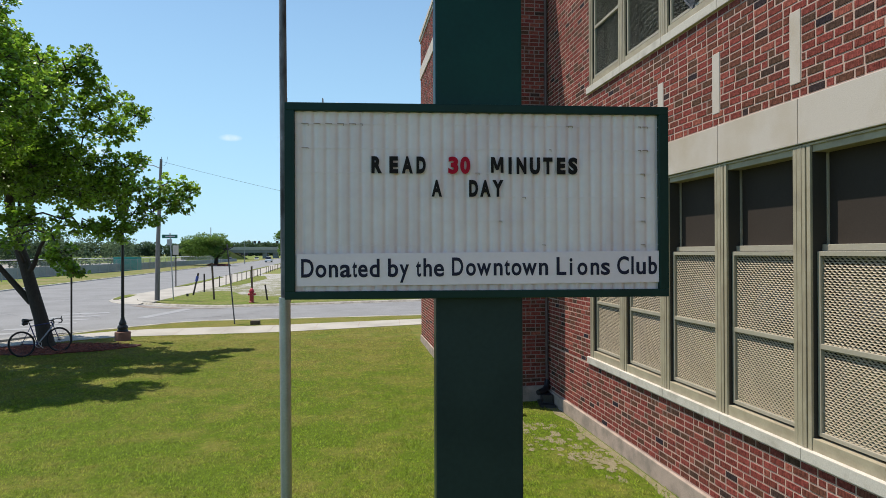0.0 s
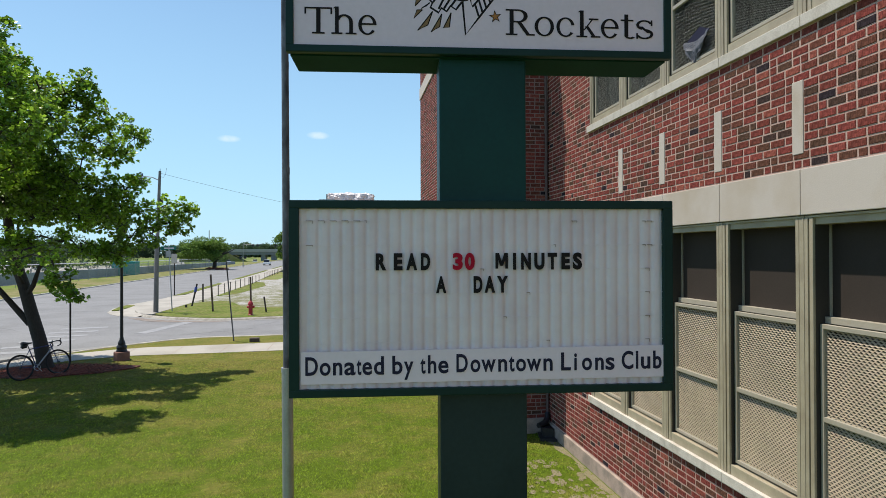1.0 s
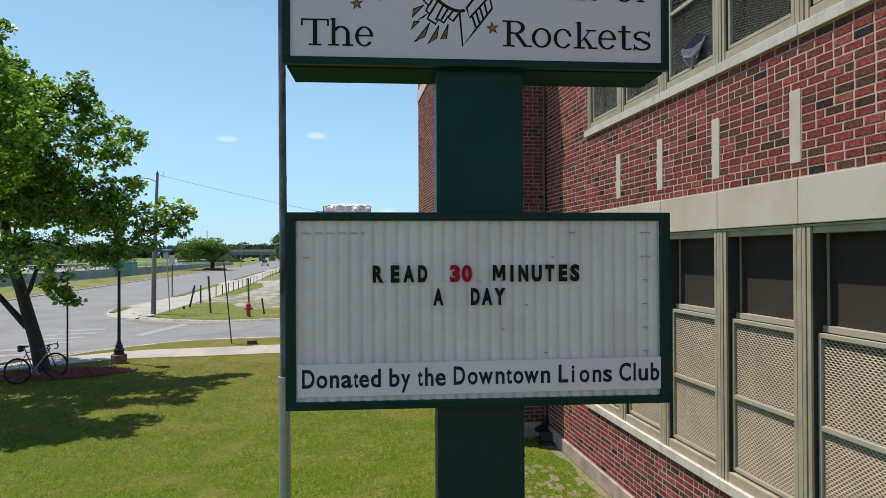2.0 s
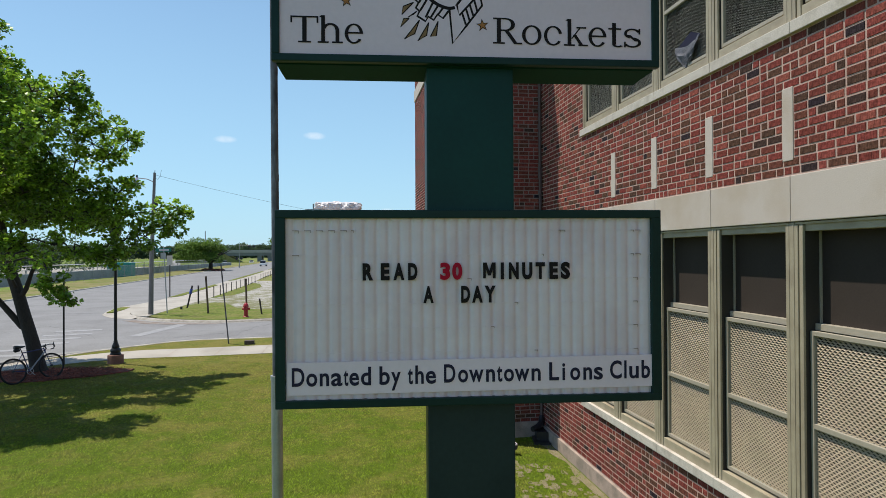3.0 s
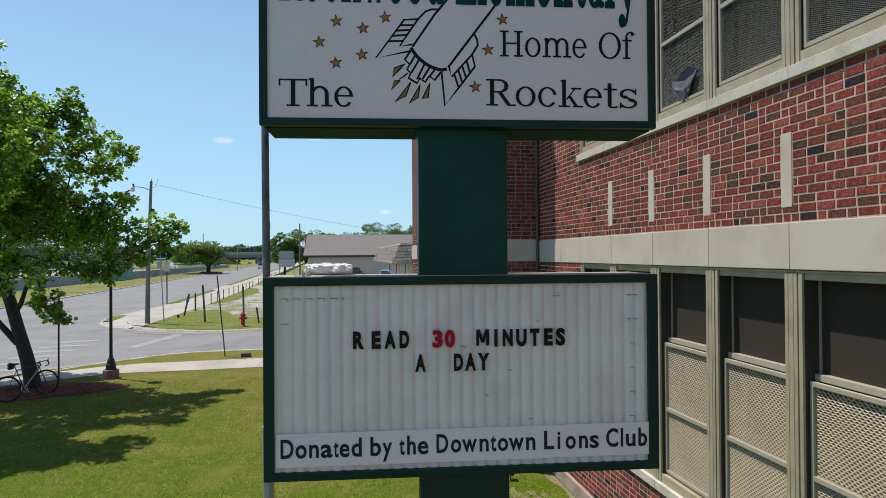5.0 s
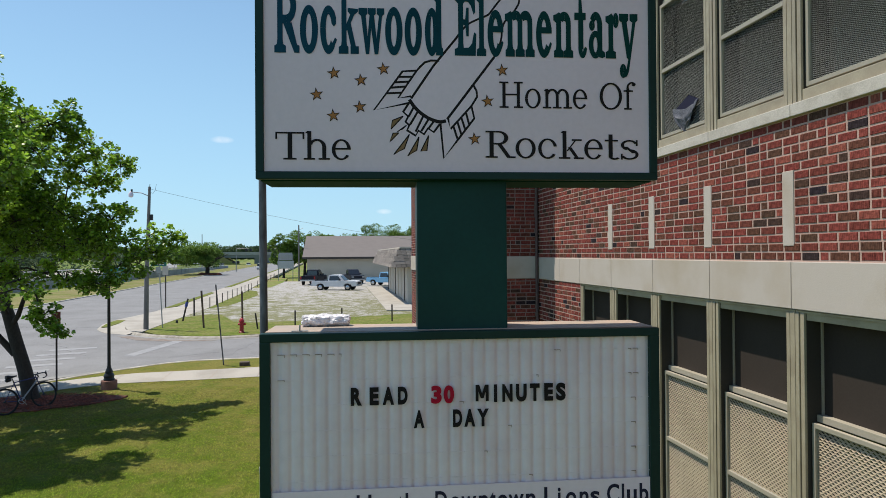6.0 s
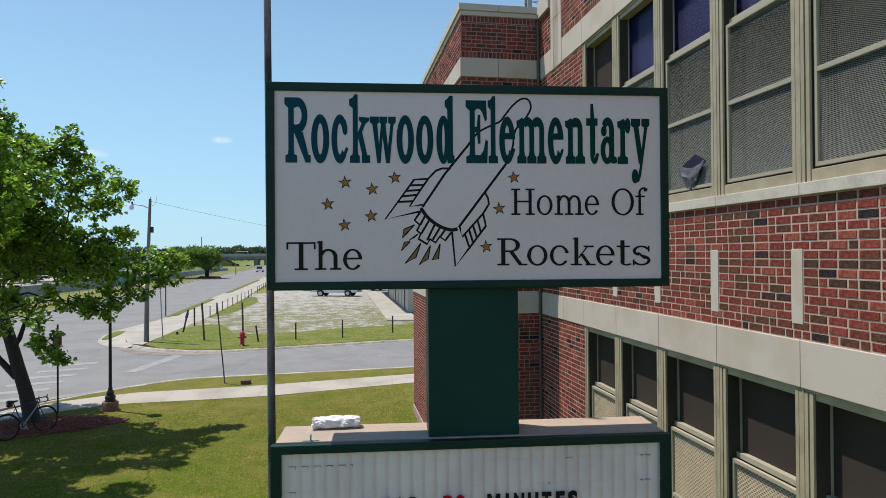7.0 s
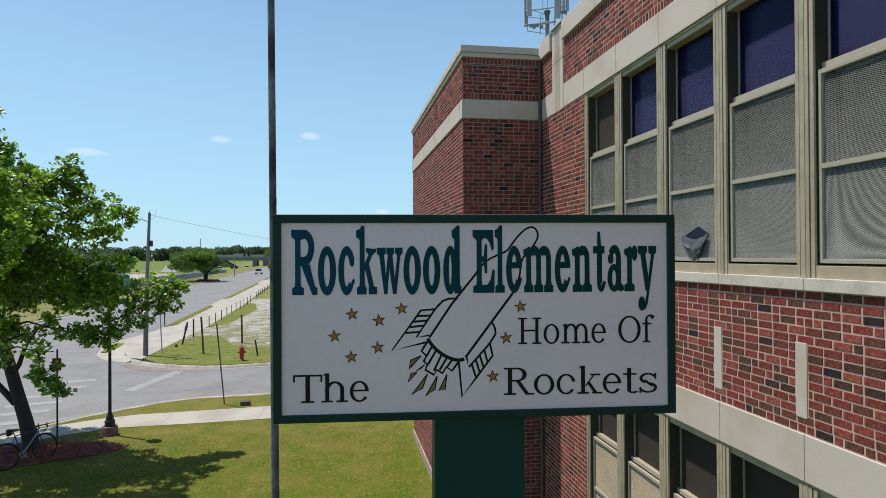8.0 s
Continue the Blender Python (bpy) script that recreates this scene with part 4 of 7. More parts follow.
        ob.parent = sash
        ob.location = (0.088 - f * 0.7, f0 + 0.034, za)
        ob["label"] = "grey expanded-metal security screen" if upper else "beige expanded-metal security screen"
    bm = bmesh.new()
    box(bm, 0.17, 0.176, a + 0.01, b - 0.01, 0.07, screen_top)
    pane = part("pane", bm, WINDOW_GLASS, w)
    pane.visible_shadow = False
    # near-black sheet in place of the dark room behind the screens
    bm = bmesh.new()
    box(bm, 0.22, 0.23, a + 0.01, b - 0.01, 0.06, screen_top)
    part("blind", bm, DARK_VOID, w, "near-black sheet standing for the unlit room")
    return w


first = window("window_1", MULLIONS[0], 1.14)
for i, y in enumerate(MULLIONS[1:]):
    copy_thing(first, pose(FX, y, 1.14)).name = f"window_{i + 2}"
above = window("window_12", MULLIONS[0] - BAY, 5.46, True)
window("window_10", MULLIONS[4], 5.46, True, BLIND)
for i, y in enumerate(MULLIONS[:4]):
    copy_thing(above, pose(FX, y, 5.46)).name = f"window_{i + 6}"
copy_thing(first, pose(FX, MULLIONS[0] - BAY, 1.14)).name = "window_11"

# ---- the sign ----
SIGN_TURN = -4.7
SIGN_AT = Vector((-0.312, 4.545, 0))
SIGN_W, SIGN_D = 2.44, 0.40


def sign_bits(parent):
    """A frame of reference for the sign: x along its width, y backwards from its front, z up."""
    parent.matrix_world = Matrix.Translation(SIGN_AT) @ pose(0, 0, 0, 0, 0, SIGN_TURN)
    return parent


def cabinet(ob, z0, z1, inner0, inner1, mat, mat_label, left=0.0, f=0.056):
    bm = bmesh.new()
    w, d = SIGN_W, SIGN_D
    box(bm, left + 0.012, w - 0.012, 0.045, d, z0 + 0.012, z1 - 0.010, bevel=0.006)
    part("cabinet", bm, mat, ob, mat_label)
    bm = bmesh.new()
    box(bm, left, w, -0.012, 0.044, inner1, z1, bevel=0.006)
    box(bm, left, w, -0.012, 0.044, z0, inner0, bevel=0.006)
    box(bm, left, left + f, -0.012, 0.044, inner0 - 0.002, inner1 + 0.002, bevel=0.005)
    box(bm, w - f, w, -0.012, 0.044, inner0 - 0.002, inner1 + 0.002, bevel=0.005)
    part("face_frame", bm, SIGN_GREEN, ob, "dark green painted retaining frame")
    bm = bmesh.new()
    box(bm, left + 0.02, w - 0.02, 0.05, d + 0.01, z1 - 0.0105, z1 + 0.004, bevel=0.003)
    part("tin_top", bm, TIN, ob, "weathered tan sheet-metal top")


pillar_sign = sign_bits(thing("school_sign", "green double sign on one post with white school name panel", "sign"))
bm = bmesh.new()
box(bm, 0.935, 1.498, 0.07, 0.34, 2.56, 5.0, bevel=0.01)
part("post", bm, PILLAR_GREEN, pillar_sign, "dark green painted box post")
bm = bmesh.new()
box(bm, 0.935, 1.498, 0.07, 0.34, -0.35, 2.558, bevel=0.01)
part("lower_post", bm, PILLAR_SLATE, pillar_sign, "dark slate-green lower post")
cabinet(pillar_sign, 4.678, 5.916, 4.725, 5.866, SIGN_GREEN, "green painted sign cabinet", -0.025, 0.048)
bm = bmesh.new()
box(bm, -0.005, SIGN_W - 0.02, 0.05, SIGN_D, 4.672, 4.6885)
part("cabinet_bottom", bm, SIGN_UNDER, pillar_sign, "dark green underside")
bm = bmesh.new()
box(bm, 0.015, SIGN_W - 0.042, 0.004, 0.04, 4.72, 5.87)
face = part("name_panel", bm, SIGN_WHITE, pillar_sign, "off-white painted name panel")

board_sign = sign_bits(thing("reader_board", "changeable-letter message board in a dark green frame", "message board"))
cabinet(board_sign, 2.53, 3.757, 2.58, 3.705, SIGN_GREEN, "green painted board cabinet", -0.008, 0.062)
# ribbed translucent face: soft vertical corrugation
bm = bmesh.new()
pitch, cols = 0.0735, []
steps = int((SIGN_W - 0.1) / pitch * 10)
for k in range(steps + 1):
    u = 0.05 + (SIGN_W - 0.1) * k / steps
    wave = 0.5 + 0.5 * math.cos(2 * math.pi * (u - 0.10) / pitch)
    cols.append((u, 0.012 + 0.010 * wave ** 3))
rows = [[bm.verts.new((u, d, z)) for u, d in cols] for z in (2.575, 3.71)]
for k in range(len(cols) - 1):
    bm.faces.new((rows[0][k], rows[0][k + 1], rows[1][k + 1], rows[1][k]))
part("ribbed_face", bm, BOARD_WHITE, board_sign, "white ribbed plastic letter face", True)
TRACKS = [3.628 - 0.1525 * k for k in range(6)]
CLIP_RUST = material("rusty_clip_metal", (0.36, 0.285, 0.245), 0.8, vary=0.3, bump=0.1)
for i, z in enumerate(TRACKS):
    bm = bmesh.new()
    box(bm, 0.06, SIGN_W - 0.06, 0.0105, 0.0118, z - 0.0015, z + 0.0015)
    part("letter_track", bm, BOARD_WHITE, board_sign, "pale horizontal letter track")
    spots = [(0.095 + 0.0735 * k, 0.042) for k in range(5 if i == 0 else 1)] + [(2.245, 0.02), (2.275, 0.034)] if i < 2 else [(2.26, 0.03)]
    spots += [(rnd.uniform(0.3, 2.1), rnd.uniform(0.010, 0.028)) for _ in range(3 if i == 0 else 1)]
    for u, wide in spots:
        bm = bmesh.new()
        box(bm, u, u + wide, 0.004, 0.0075, z - 0.0015, z + 0.0025)
        box(bm, u + wide - 0.003, u + wide, 0.0045, 0.0072, z - rnd.uniform(0.006, 0.018), z - 0.0015)
        part("clip", bm, CLIP_RUST, board_sign, "small rusty letter clip")
bm = bmesh.new()
prism(bm, [(0.064, 2.612), (2.376, 2.623), (2.376, 2.827), (0.064, 2.814)], 0, 0.004, pose(0, 0.002, 0, 90))
strip = part("donor_strip", bm, STRIP_WHITE, board_sign, "white donor name strip")
bm = bmesh.new()
tube(bm, [(1.31, 0.15, 2.535), (1.31, 0.15, 2.47), (1.325, 0.15, 2.46)], 0.006)
part("drain_hook", bm, GALVANISED, board_sign, "small metal hook")


def letters(text, u0, u1, z, cap, mat, name, parent, bold=0.02, y=0.0, slope=0.0, thick=0.004):
    """A word in the built-in font, fitted between u0 and u1 on the baseline z, with that height of its capitals."""
    def outline(words):
        cu = bpy.data.curves.new("word", "FONT")
        cu.body, cu.offset, cu.resolution_u = words, bold, 4
        cu.extrude = 0.5
        tmp = new("word", cu)
        me = bpy.data.meshes.new_from_object(tmp.evaluated_get(bpy.context.evaluated_depsgraph_get()))
        bpy.data.objects.remove(tmp)
        bpy.data.curves.remove(cu)
        return me
    ref = outline("H")
    ref_h = max(v.co.y for v in ref.vertices)
    me = outline(text)
    x0, x1 = min(v.co.x for v in me.vertices), max(v.co.x for v in me.vertices)
    for v in me.vertices:
        u = u0 + (v.co.x - x0) / (x1 - x0) * (u1 - u0)
        v.co = Vector((u, y - (v.co.z + 0.5) * thick, z + v.co.y / ref_h * cap + slope * (u - u0)))
    me.materials.append(mat)
    ob = new(name, me)
    ob.parent = parent
    return ob


row1, row2, CAP = 3.325, 3.179, 0.100
for ch, a, b in (("R", 0.528, 0.594), ("E", 0.640, 0.695), ("A", 0.718, 0.787), ("D", 0.810, 0.869), ("M", 1.283, 1.363), ("I", 1.396, 1.416), ("N", 1.448, 1.511), ("U", 1.533, 1.599), ("T", 1.620, 1.680), ("E", 1.709, 1.764), ("S", 1.783, 1.843)):
    if ch != "M":
        letters(ch, a, b, row1, CAP, LETTER_BLACK, "letter", board_sign, 0.055)
        continue
    bm = bmesh.new()
    mid, s = (a + b) / 2, 0.0175
    for i, o in enumerate((((a, 0), (a + s, 0), (a + s, 1), (a, 1)), ((b - s, 0), (b, 0), (b, 1), (b - s, 1)), ((a + s * 0.2, 1), (a + s * 1.3, 1), (mid + s * 0.5, 0.18), (mid - s * 0.5, 0.18)), ((b - s * 1.3, 1), (b - s * 0.2, 1), (mid + s * 0.5, 0.18), (mid - s * 0.5, 0.18)))):
        prism(bm, [(u, row1 + v * CAP) for u, v in o], 0.0, 0.004 + 0.0002 * i, pose(0, 0, 0, 90))
    part("letter", bm, LETTER_BLACK, board_sign)
for ch, a, b in (("3", 1.011, 1.075), ("0", 1.087, 1.151)):
    letters(ch, a, b, row1, CAP, LETTER_RED, "numeral", board_sign, 0.05)["label"] = "red plastic numeral"
for ch, a, b in (("A", 0.905, 0.970), ("D", 1.143, 1.200), ("A", 1.213, 1.280), ("Y", 1.292, 1.363)):
    letters(ch, a, b, row2, CAP, LETTER_BLACK, "letter", board_sign, 0.05)
DONOR = (("Donated", 2.670, (92, 169, 180, 247, 262, 319, 331, 401, 408, 437, 443, 503, 515, 577)), ("by", 2.671, (629, 693, 702, 761)), ("the", 2.672, (805, 837, 852, 905, 917, 982)),
         ("Downtown", 2.676, (1032, 1104, 1121, 1184, 1190, 1282, 1298, 1355, 1367, 1402, 1412, 1476, 1481, 1575, 1589, 1648)), ("Lions", 2.676, (1703, 1766, 1788, 1806, 1839, 1904, 1925, 1981, 1993, 2052)),
         ("Club", 2.679, (2099, 2176, 2193, 2208, 2226, 2288, 2307, 2363)))
for word, z, mm in DONOR:
    for k, ch in enumerate(word):
        letters(ch, mm[2 * k] / 1000, mm[2 * k + 1] / 1000, z, 0.112, LETTER_NAVY, "donor_letter", strip, 0.02, y=-0.003, thick=0.002)


# serif capitals and small letters, drawn from stems, bowls and serifs
def glyph(ch, S, T, X):
    """Shapes of one serif letter in a box one capital high: S the stem's width, T the hairline's height, X the small letters' height.
    Returns the advance and a list of outlines."""
    out = []

    def rect(x0, x1, y0, y1):
        out.append([(x0, y0), (x1, y0), (x1, y1), (x0, y1)])

    def bar(x0, y0, x1, y1, w):
        out.append([(x0 - w / 2, y0), (x0 + w / 2, y0), (x1 + w / 2, y1), (x1 - w / 2, y1)])

    def serif(xc, y, half=None, up=True):
        h = half or S * 1.45
        rect(xc - h, xc + h, y, y + T) if up else rect(xc - h, xc + h, y - T, y)

    def ring(cx, cy, rx, ry, tx, ty, a0=0, a1=360):
        n = max(6, int(abs(a1 - a0) / 15))
        for k in range(n):
            a, b = radians(a0 + (a1 - a0) * k / n), radians(a0 + (a1 - a0) * (k + 1) / n)
            out.append([(cx + rx * math.cos(a), cy + ry * math.sin(a)), (cx + rx * math.cos(b), cy + ry * math.sin(b)),
                        (cx + (rx - tx) * math.cos(b), cy + (ry - ty) * math.sin(b)), (cx + (rx - tx) * math.cos(a), cy + (ry - ty) * math.sin(a))])

    def stem(xc, y0, y1, foot=True, head=None):
        rect(xc - S / 2, xc + S / 2, y0, y1)
        if foot:
            serif(xc, y0)
        if head == "full":
            serif(xc, y1, up=False)
        elif head == "flag":
            out.append([(xc - S * 1.05, y1 - T * 1.2), (xc + S / 2, y1 - T * 1.2), (xc + S / 2, y1), (xc - S * 0.6, y1 - T * 0.2)])

    s = S
    if ch == "o":
        ring(0.46, X / 2, 0.46, X / 2 + 0.012, s, T)
        return 0.92, out
    if ch == "O":
        ring(0.62, 0.5, 0.62, 0.515, s * 1.05, T)
        return 1.24, out
    if ch == "c":
        ring(0.44, X / 2, 0.44, X / 2 + 0.012, s * 0.95, T, 14, 325)
        return 0.82, out
    if ch == "e":
        ring(0.44, X / 2, 0.44, X / 2 + 0.012, s, T, 0, 325)
        rect(s * 0.6, 0.86, X * 0.5, X * 0.5 + T)
        return 0.88, out
    if ch in "hm":
        tops = 1.04 if ch == "h" else X
        stem(0.24, 0, tops, True, "flag")
        step = 0.62 if ch != "m" else 0.58
        for k in range(2 if ch == "m" else 1):
            x0 = 0.24 + k * step
            stem(x0 + step, 0, X * 0.62, True)
            ring(x0 + step / 2 + s * 0.05, X * 0.62, step / 2 + s * 0.45, X * 0.40, s, T * 1.2, 0, 160)
        return 0.24 + step * (2 if ch == "m" else 1) + 0.26, out
    if ch == "k":
        stem(0.24, 0, 1.04, True, "flag")
        bar(0.34, X * 0.38, 0.74, X, s * 0.42)
        bar(0.80, 0, 0.46, X * 0.58, s * 0.95)
        serif(0.76, X, s * 1.3, False)
        serif(0.84, 0, s * 1.3)
        return 1.02, out
    if ch == "t":
        rect(0.30 - s / 2, 0.30 + s / 2, 0.10, X + 0.2)
        rect(0.06, 0.60, X - T, X)
        ring(0.46, 0.115, 0.16 + s / 2, 0.125, s * 0.8, T, 180, 330)
        return 0.66, out
    if ch == "s":
        ring(0.36, X * 0.735, 0.32, X * 0.27, s * 0.7, T, 20, 250)
        ring(0.36, X * 0.265, 0.34, X * 0.27, s * 0.7, T, -160, 90)
        bar(0.52, X * 0.33, 0.22, X * 0.66, s * 0.8)
        rect(0.60, 0.60 + s * 0.4, X * 0.7, X)
        rect(0.04, 0.04 + s * 0.4, 0, X * 0.3)
        return 0.74, out
    if ch == "f":
        stem(0.30, 0, 0.82, True)
        rect(0.04, 0.62, X - T, X)
        ring(0.56, 0.82, 0.26 + s / 2, 0.235, s * 0.8, T, 40, 180)
        ring(0.66, 0.95, 0.11, 0.06, 0.109, 0.059)
        return 0.66, out
    if ch == "R":
        stem(0.30, 0, 1, True, "full")
        ring(0.58, 0.745, 0.38, 0.255, s, T, -90, 90)
        rect(0.30, 0.58, 1 - T, 1)
        rect(0.30, 0.58, 0.49, 0.49 + T)
        bar(1.0, 0, 0.60, 0.52, s * 1.05)
        serif(1.08, 0, s * 1.0)
        return 1.22, out
    if ch == "T":
        stem(0.56, 0, 1, True)
        rect(0.04, 1.08, 1 - T, 1)
        for x in (0.07, 1.05):
            rect(x - s * 0.2, x + s * 0.2, 0.74, 1)
        return 1.12, out
    if ch == "H":
        stem(0.30, 0, 1, True, "full")
        stem(1.06, 0, 1, True, "full")
        rect(0.30, 1.06, 0.48, 0.48 + T)
        return 1.36, out
    return 0.5, out


def poster(ch):
    """One letter of a heavy condensed slab-serif face, in a box one wide, with capitals one high."""
    out = []

    def poly(*p):
        out.append(list(p))

    def rect(x0, x1, y0, y1):
        poly((x0, y0), (x1, y0), (x1, y1), (x0, y1))

    def ring(cx, cy, rx, ry, tx, ty, a0=0, a1=360):
        n = max(8, int(abs(a1 - a0) / 10))
        for k in range(n):
            a, b = radians(a0 + (a1 - a0) * k / n), radians(a0 + (a1 - a0) * (k + 1) / n)
            poly((cx + rx * math.cos(a), cy + ry * math.sin(a)), (cx + rx * math.cos(b), cy + ry * math.sin(b)),
                 (cx + (rx - tx) * math.cos(b), cy + (ry - ty) * math.sin(b)), (cx + (rx - tx) * math.cos(a), cy + (ry - ty) * math.sin(a)))

    def foot(x0, x1, f0, f1):
        poly((f0, 0), (f1, 0), (f1, 0.105), (x1 + 0.02, 0.13), (x1, 0.20), (x0, 0.20), (x0 - 0.02, 0.13), (f0, 0.105))

    def flag(x0, x1, f0, top):
        poly((f0, top - 0.17), (x0, top - 0.22), (x1, top - 0.22), (x1, top), (x0 + 0.4 * (x1 - x0), top), (x0, top - 0.05), (f0, top - 0.075))

    if ch == "R":
        foot(0.145, 0.355, 0.03, 0.48)
        rect(0.145, 0.355, 0.19, 0.95)
        poly((0, 0.895), (0.145, 0.84), (0.355, 0.84), (0.5, 0.86), (0.5, 1), (0, 1))
        ring(0.5, 0.725, 0.38, 0.275, 0.225, 0.14, -90, 90)
        rect(0.35, 0.5, 0.45, 0.585)
        poly((0.38, 0.45), (0.70, 0.47), (0.91, 0.125), (1, 0.11), (1, 0), (0.80, 0))
    elif ch == "o":
        ring(0.5, 0.3675, 0.5, 0.379, 0.335, 0.137)
    elif ch == "c":
        ring(0.5, 0.3675, 0.5, 0.379, 0.335, 0.137, 52, 318)
        poly((0.62, 0.70), (0.84, 0.665), (0.95, 0.56), (0.94, 0.46), (0.82, 0.42), (0.68, 0.46), (0.62, 0.56))
        poly((0.72, 0.06), (0.86, 0.12), (1.0, 0.215), (0.88, 0.25), (0.72, 0.16))
    elif ch == "k":
        foot(0.17, 0.41, 0.03, 0.50)
        rect(0.17, 0.41, 0.19, 0.9)
        flag(0.17, 0.41, 0, 1.06)
        poly((0.47, 0.715), (0.98, 0.70), (0.96, 0.655), (0.80, 0.61), (0.62, 0.60), (0.47, 0.66))
        poly((0.40, 0.35), (0.54, 0.42), (0.80, 0.62), (0.60, 0.62), (0.40, 0.46))
        poly((0.44, 0.38), (0.60, 0.50), (0.86, 0.115), (0.62, 0.115))
        rect(0.60, 1.0, 0, 0.118)
    elif ch == "w":
        for a, b in ((0, 0.35), (0.37, 0.67), (0.71, 1.0)):
            poly((a, 0.63), (a + 0.08, 0.60), (b - 0.08, 0.60), (b, 0.63), (b, 0.72), (a, 0.72))
        poly((0.09, 0.62), (0.28, 0.62), (0.41, 0), (0.28, 0))
        poly((0.29, 0), (0.41, 0), (0.53, 0.62), (0.43, 0.62))
        poly((0.42, 0.62), (0.60, 0.62), (0.76, 0), (0.62, 0))
        poly((0.63, 0), (0.76, 0), (0.92, 0.62), (0.80, 0.62))
    elif ch == "d":
        ring(0.385, 0.3675, 0.385, 0.379, 0.31, 0.137)
        rect(0.61, 0.91, 0.06, 0.9)
        flag(0.61, 0.91, 0.47, 1.06)
        poly((0.61, 0), (1, 0), (1, 0.105), (0.93, 0.13), (0.91, 0.20), (0.61, 0.20))
    elif ch == "E":
        foot(0.18, 0.41, 0.02, 0.5)
        rect(0.18, 0.41, 0.19, 0.9)
        poly((0, 0.90), (0.18, 0.83), (0.41, 0.83), (0.5, 0.87), (0.64, 0.86), (0.76, 0.80), (0.88, 0.66), (0.96, 0.70), (0.93, 1), (0, 1))
        rect(0.41, 0.58, 0.49, 0.58)
        poly((0.55, 0.31), (0.66, 0.31), (0.66, 0.77), (0.55, 0.77), (0.50, 0.58), (0.50, 0.49))
        poly((0.41, 0), (0.97, 0), (1.0, 0.35), (0.90, 0.38), (0.80, 0.20), (0.66, 0.13), (0.41, 0.125))
    elif ch == "l":
        foot(0.29, 0.77, 0.05, 1.0)
        rect(0.29, 0.77, 0.19, 0.9)
        flag(0.29, 0.77, 0, 1.07)
    elif ch == "e":
        ring(0.5, 0.3675, 0.5, 0.379, 0.345, 0.137, 4, 322)
        rect(0.30, 0.99, 0.385, 0.485)
        poly((0.72, 0.05), (0.90, 0.13), (1.0, 0.22), (0.90, 0.25), (0.74, 0.15))
    elif ch in "nm":
        xs = ((0.26, 0.74), 0.24, 0.235) if ch == "n" else ((0.17, 0.50, 0.83), 0.16, 0.152)
        for i, x in enumerate(xs[0]):
            foot(x - xs[1] / 2, x + xs[1] / 2, x - xs[2], x + xs[2])
            rect(x - xs[1] / 2, x + xs[1] / 2, 0.19, 0.66 if i == 0 else 0.56)
            if i:
                gap = x - xs[0][i - 1]
                ring(x + xs[1] / 2 - (gap + xs[1] * 0.75) / 2, 0.55, (gap + xs[1] * 0.75) / 2, 0.195, xs[1], 0.15, 0, 150)
        x = xs[0][0] - xs[1] / 2
        poly((0, 0.60), (x, 0.56), (x + xs[1], 0.56), (x + xs[1], 0.70), (x + xs[1] * 0.6, 0.735), (x, 0.70), (0, 0.685))
    elif ch == "t":
        poly((0.32, 0.60), (0.70, 0.60), (0.62, 0.80), (0.56, 0.97), (0.34, 0.97))
        rect(0.0, 0.90, 0.615, 0.735)
        rect(0.30, 0.70, 0.14, 0.62)
        ring(0.63, 0.15, 0.33, 0.155, 0.31, 0.10, 180, 330)
        poly((0.70, 0.14), (0.86, 0.18), (1.0, 0.155), (0.90, 0.06), (0.70, 0.02))
    elif ch == "a":
        ring(0.40, 0.22, 0.40, 0.225, 0.28, 0.10)
        rect(0.52, 0.82, 0.08, 0.56)
        ring(0.43, 0.53, 0.39, 0.225, 0.29, 0.135, 0, 150)
        ring(0.20, 0.53, 0.17, 0.085, 0.165, 0.083)
        poly((0.60, 0.02), (0.82, 0.0), (1.0, 0.03), (0.96, 0.10), (0.82, 0.13), (0.60, 0.14))
    elif ch == "r":
        foot(0.22, 0.58, 0.0, 0.78)
        rect(0.22, 0.58, 0.19, 0.64)
        poly((0, 0.60), (0.22, 0.56), (0.58, 0.56), (0.58, 0.70), (0.46, 0.735), (0.22, 0.70), (0, 0.685))
        ring(0.78, 0.62, 0.22, 0.125, 0.215, 0.12)
        poly((0.52, 0.56), (0.66, 0.60), (0.80, 0.745), (0.66, 0.72), (0.54, 0.64))
    elif ch == "y":
        for a, b in ((0, 0.50), (0.57, 1.0)):
            poly((a, 0.63), (a + 0.09, 0.60), (b - 0.09, 0.60), (b, 0.63), (b, 0.735), (a, 0.735))
        poly((0.13, 0.62), (0.40, 0.62), (0.62, 0.12), (0.50, -0.02), (0.40, 0.02))
        poly((0.72, 0.62), (0.90, 0.62), (0.52, -0.20), (0.42, -0.28), (0.36, -0.20), (0.46, -0.05))
        ring(0.20, -0.20, 0.18, 0.115, 0.175, 0.112)
        poly((0.20, -0.31), (0.40, -0.29), (0.50, -0.20), (0.36, -0.18), (0.22, -0.20))
    return out


